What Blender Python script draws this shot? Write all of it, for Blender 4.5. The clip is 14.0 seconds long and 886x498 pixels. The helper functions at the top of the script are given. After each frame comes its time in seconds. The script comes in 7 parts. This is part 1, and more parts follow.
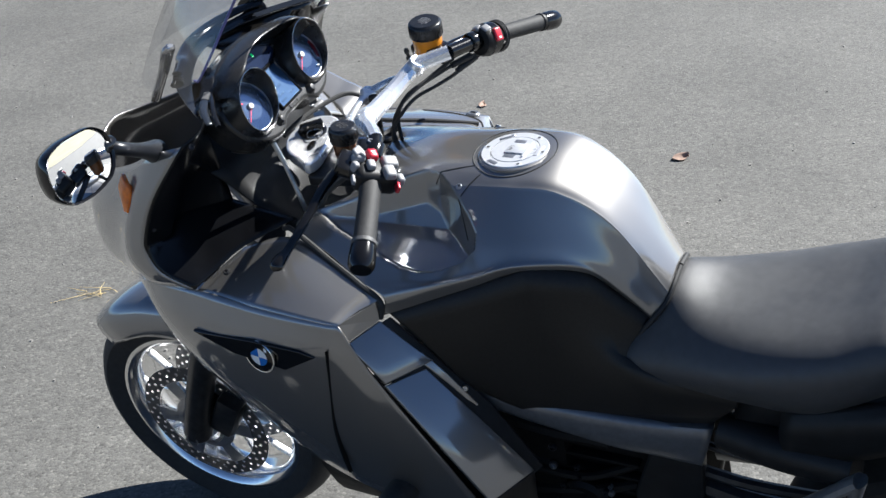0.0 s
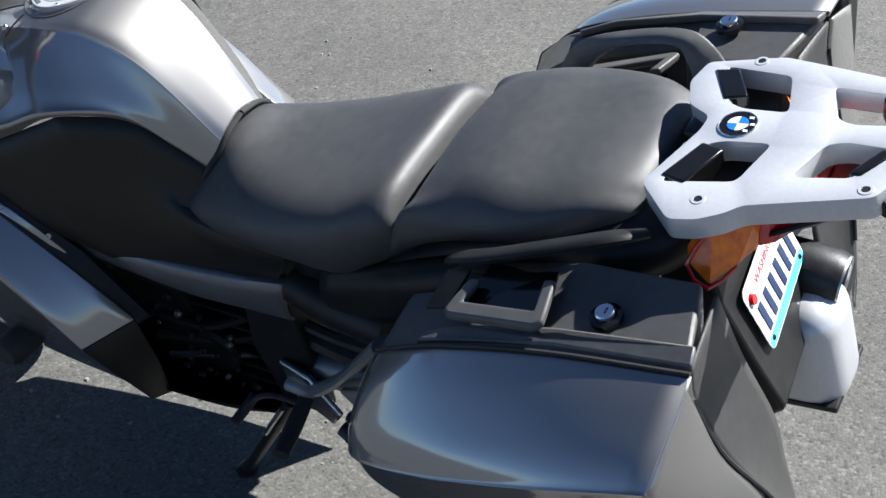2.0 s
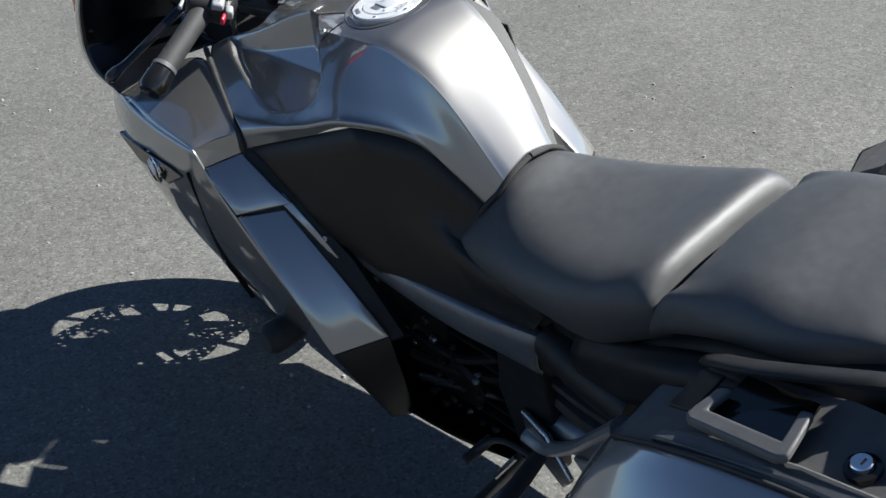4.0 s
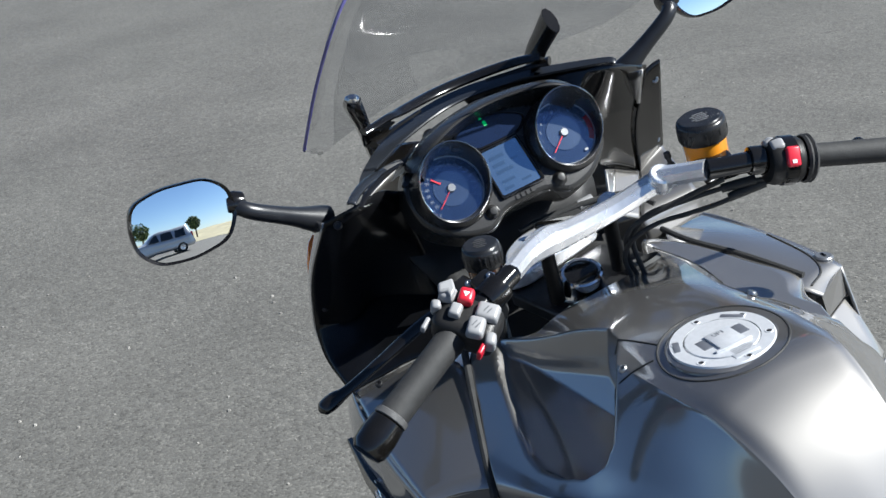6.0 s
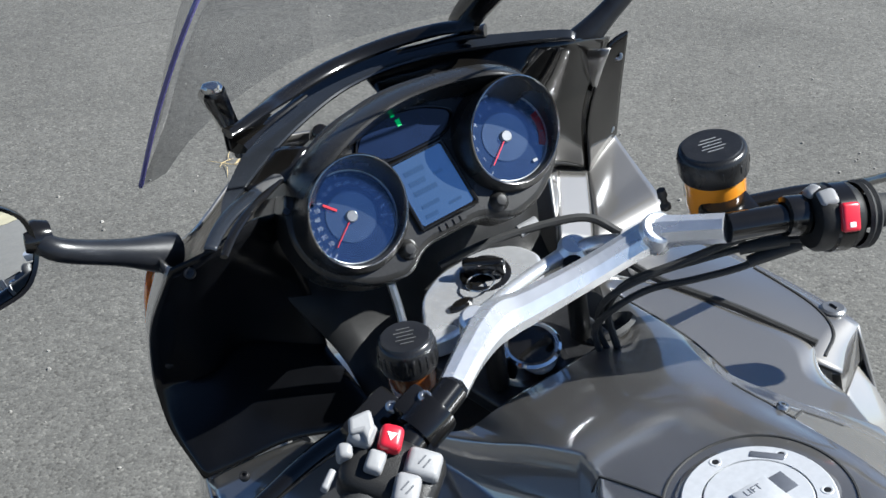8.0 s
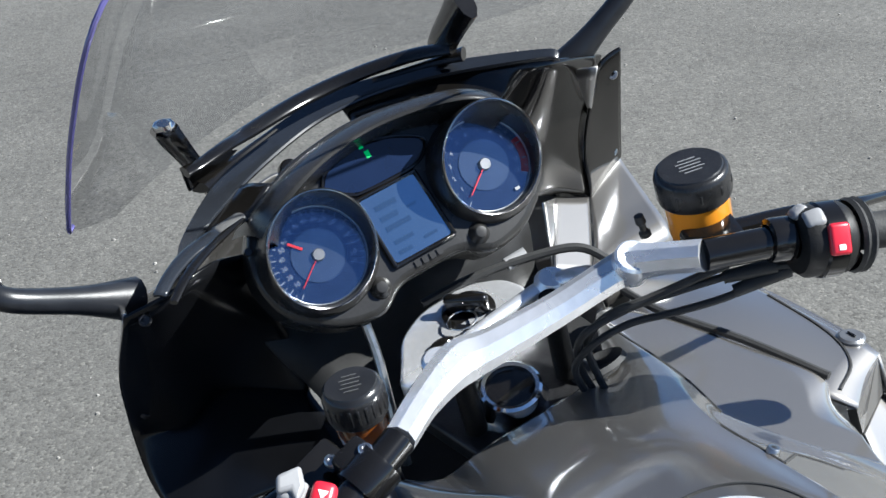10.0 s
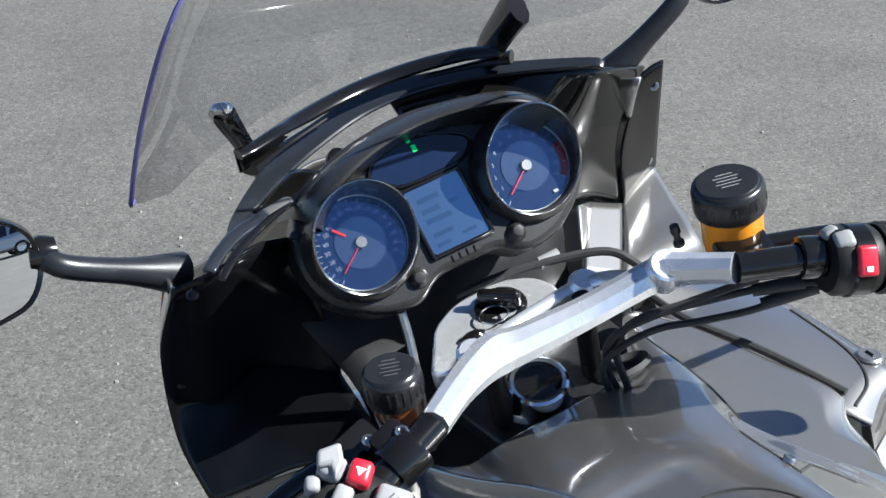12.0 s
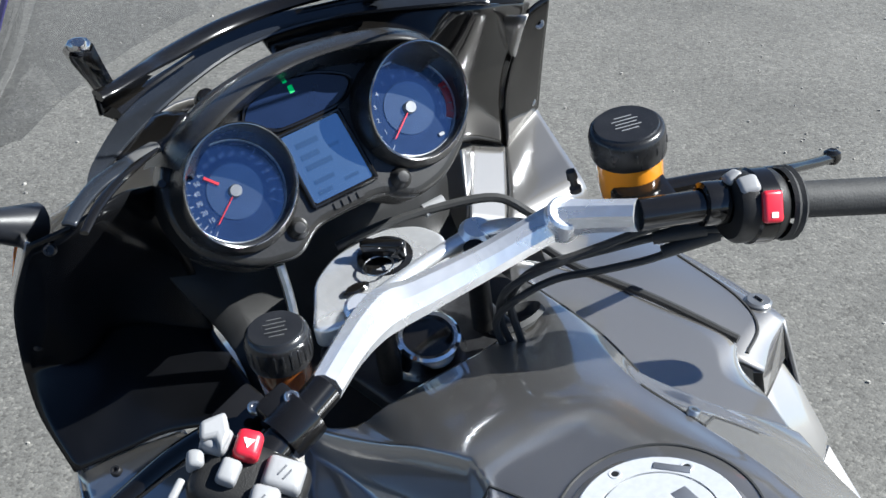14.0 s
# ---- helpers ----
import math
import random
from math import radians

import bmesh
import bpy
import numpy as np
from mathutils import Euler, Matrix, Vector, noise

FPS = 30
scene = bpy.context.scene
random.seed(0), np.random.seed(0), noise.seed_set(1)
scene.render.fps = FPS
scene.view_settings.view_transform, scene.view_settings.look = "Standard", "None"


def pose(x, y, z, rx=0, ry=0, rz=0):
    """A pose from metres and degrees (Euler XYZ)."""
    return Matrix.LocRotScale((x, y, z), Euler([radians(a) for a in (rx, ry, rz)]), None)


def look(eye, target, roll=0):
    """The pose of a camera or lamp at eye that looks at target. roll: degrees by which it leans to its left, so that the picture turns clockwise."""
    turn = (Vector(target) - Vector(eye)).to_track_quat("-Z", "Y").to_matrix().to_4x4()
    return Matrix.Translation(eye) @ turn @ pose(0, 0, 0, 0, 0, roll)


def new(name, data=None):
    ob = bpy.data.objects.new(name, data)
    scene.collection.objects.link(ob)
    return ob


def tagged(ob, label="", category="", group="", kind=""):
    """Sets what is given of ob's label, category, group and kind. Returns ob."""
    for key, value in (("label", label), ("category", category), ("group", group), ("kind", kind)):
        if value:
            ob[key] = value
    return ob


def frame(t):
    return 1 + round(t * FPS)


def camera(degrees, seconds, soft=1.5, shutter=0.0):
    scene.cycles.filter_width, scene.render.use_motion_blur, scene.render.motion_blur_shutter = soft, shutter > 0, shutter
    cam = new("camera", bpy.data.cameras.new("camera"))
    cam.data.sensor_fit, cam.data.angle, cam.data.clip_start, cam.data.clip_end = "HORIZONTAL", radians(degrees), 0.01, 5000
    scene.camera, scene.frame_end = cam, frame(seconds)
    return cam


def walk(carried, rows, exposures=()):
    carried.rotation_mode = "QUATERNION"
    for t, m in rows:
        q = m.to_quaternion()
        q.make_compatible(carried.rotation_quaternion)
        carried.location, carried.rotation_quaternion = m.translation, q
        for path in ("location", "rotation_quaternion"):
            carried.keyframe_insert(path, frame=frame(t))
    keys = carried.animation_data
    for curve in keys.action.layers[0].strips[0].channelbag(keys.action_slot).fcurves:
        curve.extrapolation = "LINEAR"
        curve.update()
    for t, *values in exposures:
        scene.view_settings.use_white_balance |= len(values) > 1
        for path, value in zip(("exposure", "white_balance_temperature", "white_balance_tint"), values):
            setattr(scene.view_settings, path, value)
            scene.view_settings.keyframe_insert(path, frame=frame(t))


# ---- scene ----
from mathutils.bvhtree import BVHTree

cam = camera(39.9, 14.0)
PATH = [
    (0, (0.293, -0.181, 1.855), (0.033, 1.574, 0.931), -5.2),
    (0.3, (0.483, -0.225, 1.826), (0.291, 1.52, 0.868), -5.9),
    (0.5, (0.57, -0.247, 1.833), (0.498, 1.47, 0.809), -5.2),
    (1, (0.793, -0.118, 1.769), (0.726, 1.56, 0.683), -3.9),
    (1.5, (0.998, 0.056, 1.747), (0.873, 1.683, 0.592), -5.9),
    (2, (1.185, 0.06, 1.743), (0.699, 1.63, 0.603), -8.8),
    (2.2, (1.268, 0.044, 1.749), (0.676, 1.623, 0.674), -8.6),
    (4.3, (1.164, 0.243, 1.739), (0.198, 1.637, 0.68), -5.4),
    (4.5, (1.09, 0.311, 1.748), (0.115, 1.699, 0.688), -4.6),
    (5, (0.973, 0.429, 1.746), (-0.145, 1.742, 0.733), -7.4),
    (5.5, (0.91, 0.548, 1.73), (-0.36, 1.809, 0.838), -8.5),
    (6, (0.81, 0.689, 1.703), (-0.556, 1.917, 0.912), -7.9),
    (6.5, (0.698, 0.802, 1.674), (-0.596, 1.973, 0.698), -7.1),
    (7, (0.494, 0.92, 1.654), (-0.631, 2.229, 0.643), -3.7),
    (7.5, (0.384, 0.989, 1.673), (-0.701, 2.28, 0.599), -2.6),
    (8, (0.422, 0.999, 1.686), (-0.698, 2.315, 0.678), -3.1),
    (8.2, (0.433, 0.998, 1.682), (-0.698, 2.343, 0.727), -3.1),
    (10.3, (0.461, 1.127, 1.646), (-0.792, 2.349, 0.679), -7.4),
    (10.5, (0.456, 1.13, 1.645), (-0.789, 2.346, 0.66), -6.6),
    (11, (0.436, 1.117, 1.648), (-0.821, 2.331, 0.675), -5.2),
    (11.5, (0.45, 1.109, 1.657), (-0.86, 2.278, 0.699), -5.6),
    (12, (0.468, 1.075, 1.671), (-0.789, 2.296, 0.708), -3.8),
    (12.5, (0.501, 1.05, 1.684), (-0.685, 2.325, 0.702), -3.7),
    (13, (0.516, 1.05, 1.686), (-0.627, 2.348, 0.681), -2.5),
    (13.5, (0.497, 1.049, 1.675), (-0.623, 2.353, 0.652), -0.5),
    (14, (0.407, 1.1, 1.645), (-0.639, 2.44, 0.592), -0.5),
]
walk(cam, [(t, look(eye, target, roll)) for t, eye, target, roll in PATH], exposures=[(0.0, 1.44, 6220, 8), (0.5, 1.53, 6220, 8), (1.0, 1.49, 6220, 8), (2.0, 1.46, 6220, 8), (4.5, 1.44, 6270, 6), (5.0, 1.49, 6250, 6), (5.5, 1.34, 6220, 6), (6.5, 1.16, 6070, 6), (7.2, 1.16, 6070, 6), (8.0, 1.29, 6120, 6), (10.5, 1.45, 6100, 6), (12.5, 1.51, 6100, 6), (14.0, 1.52, 6100, 6)])

# ---- light: clear sky, one sun behind the far side of the motorcycle ----
SUN_AZ, SUN_EL = 35.0, 42.0
world = bpy.data.worlds.new("sky")
scene.world = world
world.use_nodes = True
wn = world.node_tree
sky = wn.nodes.new("ShaderNodeTexSky")
sky.sky_type, sky.sun_disc = "NISHITA", False
sky.air_density, sky.dust_density, sky.ozone_density = 0.75, 0.7, 4.0
sky.altitude = 2500
sky.sun_elevation, sky.sun_rotation = radians(SUN_EL), radians(90.0 - SUN_AZ)
wn.links.new(sky.outputs[0], wn.nodes["Background"].inputs[0])
wn.nodes["Background"].inputs[1].default_value = 0.050
sun = new("sun", bpy.data.lights.new("sun", "SUN"))
sun.data.energy, sun.data.angle, sun.data.color = 5.0, radians(0.53), (1.0, 0.965, 0.92)
SUN_DIR = Vector((math.cos(radians(SUN_EL)) * math.cos(radians(SUN_AZ)), math.cos(radians(SUN_EL)) * math.sin(radians(SUN_AZ)), math.sin(radians(SUN_EL))))
sun.matrix_world = look(SUN_DIR * 20, (0, 0, 0))


# ---- materials ----
def mat(name, colour, rough=0.5, metal=0.0, coat=0.0, vary=0.0, scale=60.0, bump=0.0, bscale=300.0, spec=0.5, rvary=0.0, coat_rough=0.03):
    """Principled surface: colour varied by soft noise, fine bump, roughness varied by a second, larger noise."""
    m = bpy.data.materials.new(name)
    m.use_nodes = True
    nt = m.node_tree
    b = nt.nodes["Principled BSDF"]
    b.inputs["Base Color"].default_value = (*colour, 1)
    b.inputs["Roughness"].default_value = rough
    b.inputs["Metallic"].default_value = metal
    b.inputs["Coat Weight"].default_value = coat
    b.inputs["Coat Roughness"].default_value = coat_rough
    b.inputs["Specular IOR Level"].default_value = spec
    tc = nt.nodes.new("ShaderNodeTexCoord")
    if vary:
        n = nt.nodes.new("ShaderNodeTexNoise")
        n.inputs["Scale"].default_value, n.inputs["Detail"].default_value = scale, 5
        nt.links.new(tc.outputs["Object"], n.inputs["Vector"])
        r = nt.nodes.new("ShaderNodeValToRGB")
        r.color_ramp.elements[0].position, r.color_ramp.elements[1].position = 0.3, 0.7
        r.color_ramp.elements[0].color = (*[c * (1 - vary) for c in colour], 1)
        r.color_ramp.elements[1].color = (*[min(1, c * (1 + vary)) for c in colour], 1)
        nt.links.new(n.outputs["Fac"], r.inputs[0])
        nt.links.new(r.outputs[0], b.inputs["Base Color"])
    if rvary:
        n = nt.nodes.new("ShaderNodeTexNoise")
        n.inputs["Scale"].default_value, n.inputs["Detail"].default_value = 9.0, 6
        nt.links.new(tc.outputs["Object"], n.inputs["Vector"])
        mr = nt.nodes.new("ShaderNodeMapRange")
        mr.inputs[1].default_value, mr.inputs[2].default_value = 0.3, 0.7
        mr.inputs[3].default_value, mr.inputs[4].default_value = max(0.0, rough - rvary), rough + rvary
        nt.links.new(n.outputs["Fac"], mr.inputs[0])
        nt.links.new(mr.outputs[0], b.inputs["Roughness"])
    if bump:
        n = nt.nodes.new("ShaderNodeTexNoise")
        n.inputs["Scale"].default_value, n.inputs["Detail"].default_value = bscale, 3
        nt.links.new(tc.outputs["Object"], n.inputs["Vector"])
        bp = nt.nodes.new("ShaderNodeBump")
        bp.inputs["Strength"].default_value, bp.inputs["Distance"].default_value = bump, 0.001
        nt.links.new(n.outputs["Fac"], bp.inputs["Height"])
        nt.links.new(bp.outputs[0], b.inputs["Normal"])
    return m


def asphalt_material():
    m = bpy.data.materials.new("asphalt")
    m.use_nodes = True
    nt = m.node_tree
    b = nt.nodes["Principled BSDF"]
    tc = nt.nodes.new("ShaderNodeTexCoord")

    def node(kind, **kw):
        n = nt.nodes.new(kind)
        for k, v in kw.items():
            n.inputs[k].default_value = v
        return n

    def mix(kind, fac, a, c):
        n = nt.nodes.new("ShaderNodeMix")
        n.data_type, n.blend_type = "RGBA", kind
        for sock, v in ((n.inputs[0], fac), (n.inputs[6], a), (n.inputs[7], c)):
            if isinstance(v, (int, float)):
                sock.default_value = v
            elif isinstance(v, tuple):
                sock.default_value = v
            else:
                nt.links.new(v, sock)
        return n.outputs[2]

    stones = node("ShaderNodeTexVoronoi", Scale=145.0)
    big = node("ShaderNodeTexNoise", Scale=1.6, Detail=6.0)
    fine = node("ShaderNodeTexNoise", Scale=420.0, Detail=4.0)
    mid = node("ShaderNodeTexNoise", Scale=24.0, Detail=5.0)
    for n in (stones, big, fine, mid):
        nt.links.new(tc.outputs["Object"], n.inputs["Vector"])
    shade = nt.nodes.new("ShaderNodeSeparateColor")
    nt.links.new(stones.outputs["Color"], shade.inputs[0])
    ramp = nt.nodes.new("ShaderNodeValToRGB")
    e = ramp.color_ramp.elements
    e[0].position, e[0].color = 0.04, (0.058, 0.0555, 0.050, 1)
    e[1].position, e[1].color = 1.0, (0.150, 0.145, 0.130, 1)
    for pos, c in ((0.16, (0.082, 0.0790, 0.072, 1)), (0.50, (0.094, 0.0910, 0.083, 1)), (0.86, (0.111, 0.1075, 0.098, 1))):
        k = e.new(pos)
        k.color = c
    nt.links.new(shade.outputs[0], ramp.inputs[0])
    tone = nt.nodes.new("ShaderNodeMapRange")
    tone.inputs[1].default_value, tone.inputs[2].default_value, tone.inputs[3].default_value, tone.inputs[4].default_value = 0.3, 0.7, 0.82, 1.10
    nt.links.new(big.outputs["Fac"], tone.inputs[0])
    tone2 = nt.nodes.new("ShaderNodeMapRange")
    tone2.inputs[1].default_value, tone2.inputs[2].default_value, tone2.inputs[3].default_value, tone2.inputs[4].default_value = 0.3, 0.7, 0.88, 1.12
    nt.links.new(mid.outputs["Fac"], tone2.inputs[0])
    mul = nt.nodes.new("ShaderNodeMath")
    mul.operation = "MULTIPLY"
    nt.links.new(tone.outputs[0], mul.inputs[0])
    nt.links.new(tone2.outputs[0], mul.inputs[1])
    grey = nt.nodes.new("ShaderNodeCombineColor")
    for i in range(3):
        nt.links.new(mul.outputs[0], grey.inputs[i])
    nt.links.new(mix("MULTIPLY", 1.0, ramp.outputs[0], grey.outputs[0]), b.inputs["Base Color"])
    b.inputs["Roughness"].default_value = 0.78
    add = nt.nodes.new("ShaderNodeMath")
    add.operation = "MULTIPLY_ADD"
    add.inputs[1].default_value = -1.4
    nt.links.new(stones.outputs["Distance"], add.inputs[0])
    nt.links.new(fine.outputs["Fac"], add.inputs[2])
    bp = node("ShaderNodeBump", Strength=0.28, Distance=0.003)
    nt.links.new(add.outputs[0], bp.inputs["Height"])
    nt.links.new(bp.outputs[0], b.inputs["Normal"])
    return m


def glass_material(name, colour, rough=0.0, ior=1.45, tint_alpha=None):
    """Clear plastic: a see-through tint with a glossy reflection by Fresnel."""
    m = bpy.data.materials.new(name)
    m.use_nodes = True
    nt = m.node_tree
    out = nt.nodes["Material Output"]
    nt.nodes.remove(nt.nodes["Principled BSDF"])
    tr, gl, fr, mx = (nt.nodes.new(k) for k in ("ShaderNodeBsdfTransparent", "ShaderNodeBsdfGlossy", "ShaderNodeLayerWeight", "ShaderNodeMixShader"))
    tr.inputs[0].default_value = (*colour, 1)
    gl.inputs["Roughness"].default_value = rough
    pw, ad = nt.nodes.new("ShaderNodeMath"), nt.nodes.new("ShaderNodeMath")
    pw.operation, ad.operation = "POWER", "MULTIPLY_ADD"
    pw.inputs[1].default_value, ad.inputs[1].default_value, ad.inputs[2].default_value = 5.0, 0.8, ((ior - 1) / (ior + 1)) ** 2
    nt.links.new(fr.outputs["Facing"], pw.inputs[0])
    nt.links.new(pw.outputs[0], ad.inputs[0])
    nt.links.new(ad.outputs[0], mx.inputs[0])
    nt.links.new(tr.outputs[0], mx.inputs[1])
    nt.links.new(gl.outputs[0], mx.inputs[2])
    nt.links.new(mx.outputs[0], out.inputs[0])
    return m


def metallic_paint(name, colour, flake):
    """Clear-coated metal-flake paint: a tight and a wide flake lobe under one coat."""
    m = mat(name, colour, 0.085, 1.0, 1.0, 0.10, 900.0, 0.02, 1500.0, coat_rough=0.015)
    nt = m.node_tree
    a = nt.nodes["Principled BSDF"]
    b = nt.nodes.new("ShaderNodeBsdfPrincipled")
    b.inputs["Base Color"].default_value = (*flake, 1)
    b.inputs["Roughness"].default_value, b.inputs["Metallic"].default_value = 0.56, 1.0
    b.inputs["Specular IOR Level"].default_value = 0.3
    b.inputs["Coat Weight"].default_value, b.inputs["Coat Roughness"].default_value = 1.0, 0.015
    mx = nt.nodes.new("ShaderNodeMixShader")
    mx.inputs[0].default_value = 0.37
    nt.links.new(a.outputs[0], mx.inputs[1])
    nt.links.new(b.outputs[0], mx.inputs[2])
    nt.links.new(mx.outputs[0], nt.nodes["Material Output"].inputs[0])
    return m


PAINT = metallic_paint("graphite_paint", (0.185, 0.190, 0.205), (0.48, 0.462, 0.436))
SILVER = mat("silver_paint", (0.55, 0.56, 0.585), 0.37, 0.40, 0.15, 0.04, 200.0, 0.08, 900.0, rvary=0.06)
CAPSILVER = mat("satin_cap", (0.58, 0.59, 0.61), 0.36, 0.4, 0.0, 0.05, 200.0, 0.06, 900.0, rvary=0.06)
CAPRECESS = mat("cap_recess", (0.20, 0.21, 0.235), 0.34, 0.6, 0.0, 0.05, 200.0)
CAPBLACK = mat("cap_black", (0.013, 0.013, 0.0135), 0.27, 0.0, 0.0, 0.2, 60.0, 0.12, 700.0, spec=0.5, rvary=0.06)
DARKPLASTIC = mat("dark_plastic", (0.014, 0.0137, 0.0135), 0.45, 0.0, 0.0, 0.25, 40.0, 0.25, 900.0, spec=0.25, rvary=0.1)
BLACKGLOSS = mat("black_gloss", (0.006, 0.0055, 0.005), 0.13, 0.0, 0.0, 0.2, 30.0, spec=0.6, rvary=0.04)
INNERBLACK = mat("inner_panel_black", (0.005, 0.0052, 0.006), 0.20, 0.0, 0.0, 0.2, 30.0, 0.05, 900.0, spec=0.28, rvary=0.05)
SIDEPANEL = mat("brown_black_panel", (0.017, 0.0150, 0.0128), 0.40, 0.0, 0.0, 0.15, 200.0, 0.15, 1400.0, spec=0.3, rvary=0.05)
ROTOR = mat("rotor_steel", (0.20, 0.195, 0.19), 0.35, 0.9, 0.0, 0.15, 60.0, rvary=0.08)
RIMGLINT = mat("rim_glint", (0.30, 0.295, 0.29), 0.16, 1.0, 0.0, 0.15, 40.0)
BRACKET = mat("dark_chrome", (0.52, 0.51, 0.50), 0.13, 1.0, 0.0, 0.15, 40.0)
RIMGLOSS = mat("rim_gloss", (0.014, 0.016, 0.020), 0.22, 0.0, 0.0, 0.1, 40.0, spec=0.7)
STALK = mat("stalk_satin", (0.012, 0.013, 0.016), 0.33, 0.0, 0.0, 0.15, 80.0, 0.1, 900.0, spec=0.4, rvary=0.05)
RUBBER = mat("rubber", (0.018, 0.018, 0.018), 0.7, vary=0.3, scale=80.0, bump=0.3, bscale=500.0)
VINYL = mat("seat_vinyl", (0.040, 0.040, 0.041), 0.53, 0.0, 0.0, 0.15, 60.0, 0.35, 1100.0, spec=0.75, rvary=0.06)
CASEPLASTIC = mat("case_plastic", (0.082, 0.081, 0.080), 0.46, 0.0, 0.0, 0.12, 60.0, 0.35, 1300.0, rvary=0.08)
# case plastic again, darkened by the shade on the rear wall
CASESHADED = mat("case_plastic_shaded", (0.042, 0.041, 0.040), 0.48, 0.0, 0.0, 0.12, 60.0, 0.3, 1200.0, spec=0.35, rvary=0.08)
ALLOY = mat("cast_alloy", (0.85, 0.855, 0.87), 0.27, 0.76, 0.0, 0.06, 120.0, 0.08, 900.0, rvary=0.08)
POLISHED = mat("polished_alloy", (0.78, 0.78, 0.78), 0.16, 1.0, 0.0, 0.05, 60.0, rvary=0.06)
STRUTGREY = mat("strut_grey", (0.25, 0.255, 0.26), 0.40, 0.6, 0.0, 0.1, 80.0, 0.1, 800.0, rvary=0.06)
FRAMEGREY = mat("frame_grey", (0.17, 0.175, 0.185), 0.36, 0.6, 0.0, 0.12, 80.0, 0.1, 800.0, rvary=0.08)
STEEL = mat("steel", (0.45, 0.45, 0.45), 0.3, 1.0, 0.0, 0.2, 90.0, rvary=0.1)
DARKSTEEL = mat("dark_steel", (0.032, 0.032, 0.034), 0.4, 0.6, 0.0, 0.3, 60.0, 0.2, 400.0, rvary=0.1)
ENGINE = mat("engine_black", (0.004, 0.004, 0.004), 0.55, 0.0, 0.0, 0.4, 50.0, 0.3, 300.0, spec=0.18, rvary=0.12)
RED = mat("red_plastic", (0.48, 0.012, 0.028), 0.35, coat=0.3, vary=0.08)
BUTTON = mat("grey_button", (0.24, 0.24, 0.245), 0.42, vary=0.06, bump=0.1)
LAMPBLUE = mat("lamp_panel_blue", (0.006, 0.012, 0.034), 0.12, coat=0.2, vary=0.05)
PRINT = mat("dial_print", (0.62, 0.68, 0.76), 0.20, 0.80, vary=0.03)
NEEDLERED = mat("needle_red", (0.42, 0.02, 0.03), 0.4, 0.6, vary=0.05)
WHITE = mat("white_print", (0.78, 0.78, 0.76), 0.5, vary=0.03)
BADGEBLUE = mat("badge_blue", (0.02, 0.16, 0.52), 0.2, coat=1.0, vary=0.03)
AMBERFLUID = mat("amber_fluid", (0.62, 0.23, 0.015), 0.12, coat=0.6, vary=0.15, scale=25.0)
BROWNFLUID = mat("brown_fluid", (0.12, 0.035, 0.006), 0.12, coat=0.6, vary=0.2, scale=25.0)
AMBERLENS = mat("amber_lens", (0.95, 0.165, 0.006), 0.2, coat=0.2, vary=0.35, scale=70.0, bump=0.9, bscale=90.0)
REDLENS = mat("red_lens", (0.55, 0.01, 0.015), 0.12, coat=1.0, vary=0.3, scale=60.0, bump=0.6, bscale=90.0)
DIALBLUE = mat("dial_blue", (0.150, 0.225, 0.37), 0.13, 0.97, vary=0.06)
DIALGREY = mat("dial_grey", (0.33, 0.42, 0.55), 0.13, 0.97, vary=0.05)
LCDBLUE = mat("lcd_blue", (0.31, 0.46, 0.63), 0.14, 0.98, vary=0.06, scale=20.0)
LCDMARK = mat("lcd_mark", (0.235, 0.36, 0.50), 0.14, 0.98, vary=0.05)
BEZEL = mat("dash_plastic", (0.020, 0.0195, 0.019), 0.26, 0.0, 0.0, 0.12, 300.0, 0.1, 1200.0, spec=0.5, rvary=0.04)
GREENLAMP = mat("green_lamp", (0.0, 0.35, 0.08), 0.4)
GREENLAMP.node_tree.nodes["Principled BSDF"].inputs["Emission Color"].default_value = (0.0, 0.8, 0.2, 1)
GREENLAMP.node_tree.nodes["Principled BSDF"].inputs["Emission Strength"].default_value = 0.12
MIRROR = mat("mirror_glass", (0.92, 0.93, 0.94), 0.0, 1.0)
SCREEN = glass_material("clear_screen", (0.90, 0.91, 0.93), 0.03, 1.8)
SCREENEDGE = mat("screen_edge", (0.10, 0.09, 0.24), 0.2, coat=0.5, vary=0.1)
LENS = glass_material("gauge_lens", (0.93, 0.94, 0.96), 0.04, 1.75)
PLATEWHITE = mat("plate_white", (0.80, 0.80, 0.80), 0.4, vary=0.04)
PLATEBLUE = mat("plate_blue", (0.10, 0.52, 0.72), 0.4, vary=0.05)
PLATEDARK = mat("plate_ink", (0.015, 0.03, 0.09), 0.4, vary=0.05)
PLATERED = mat("plate_red", (0.55, 0.03, 0.04), 0.4, vary=0.05)
ASPHALT = asphalt_material()
STONE = mat("pebble", (0.24, 0.23, 0.21), 0.8, vary=0.4, scale=60.0, bump=0.3)
STRAW = mat("dry_straw", (0.55, 0.42, 0.20), 0.7, vary=0.2)
LEAFBROWN = mat("dry_leaf", (0.24, 0.16, 0.12), 0.7, vary=0.3)


# ---- builders ----
def V(*a):
    return Vector(a)


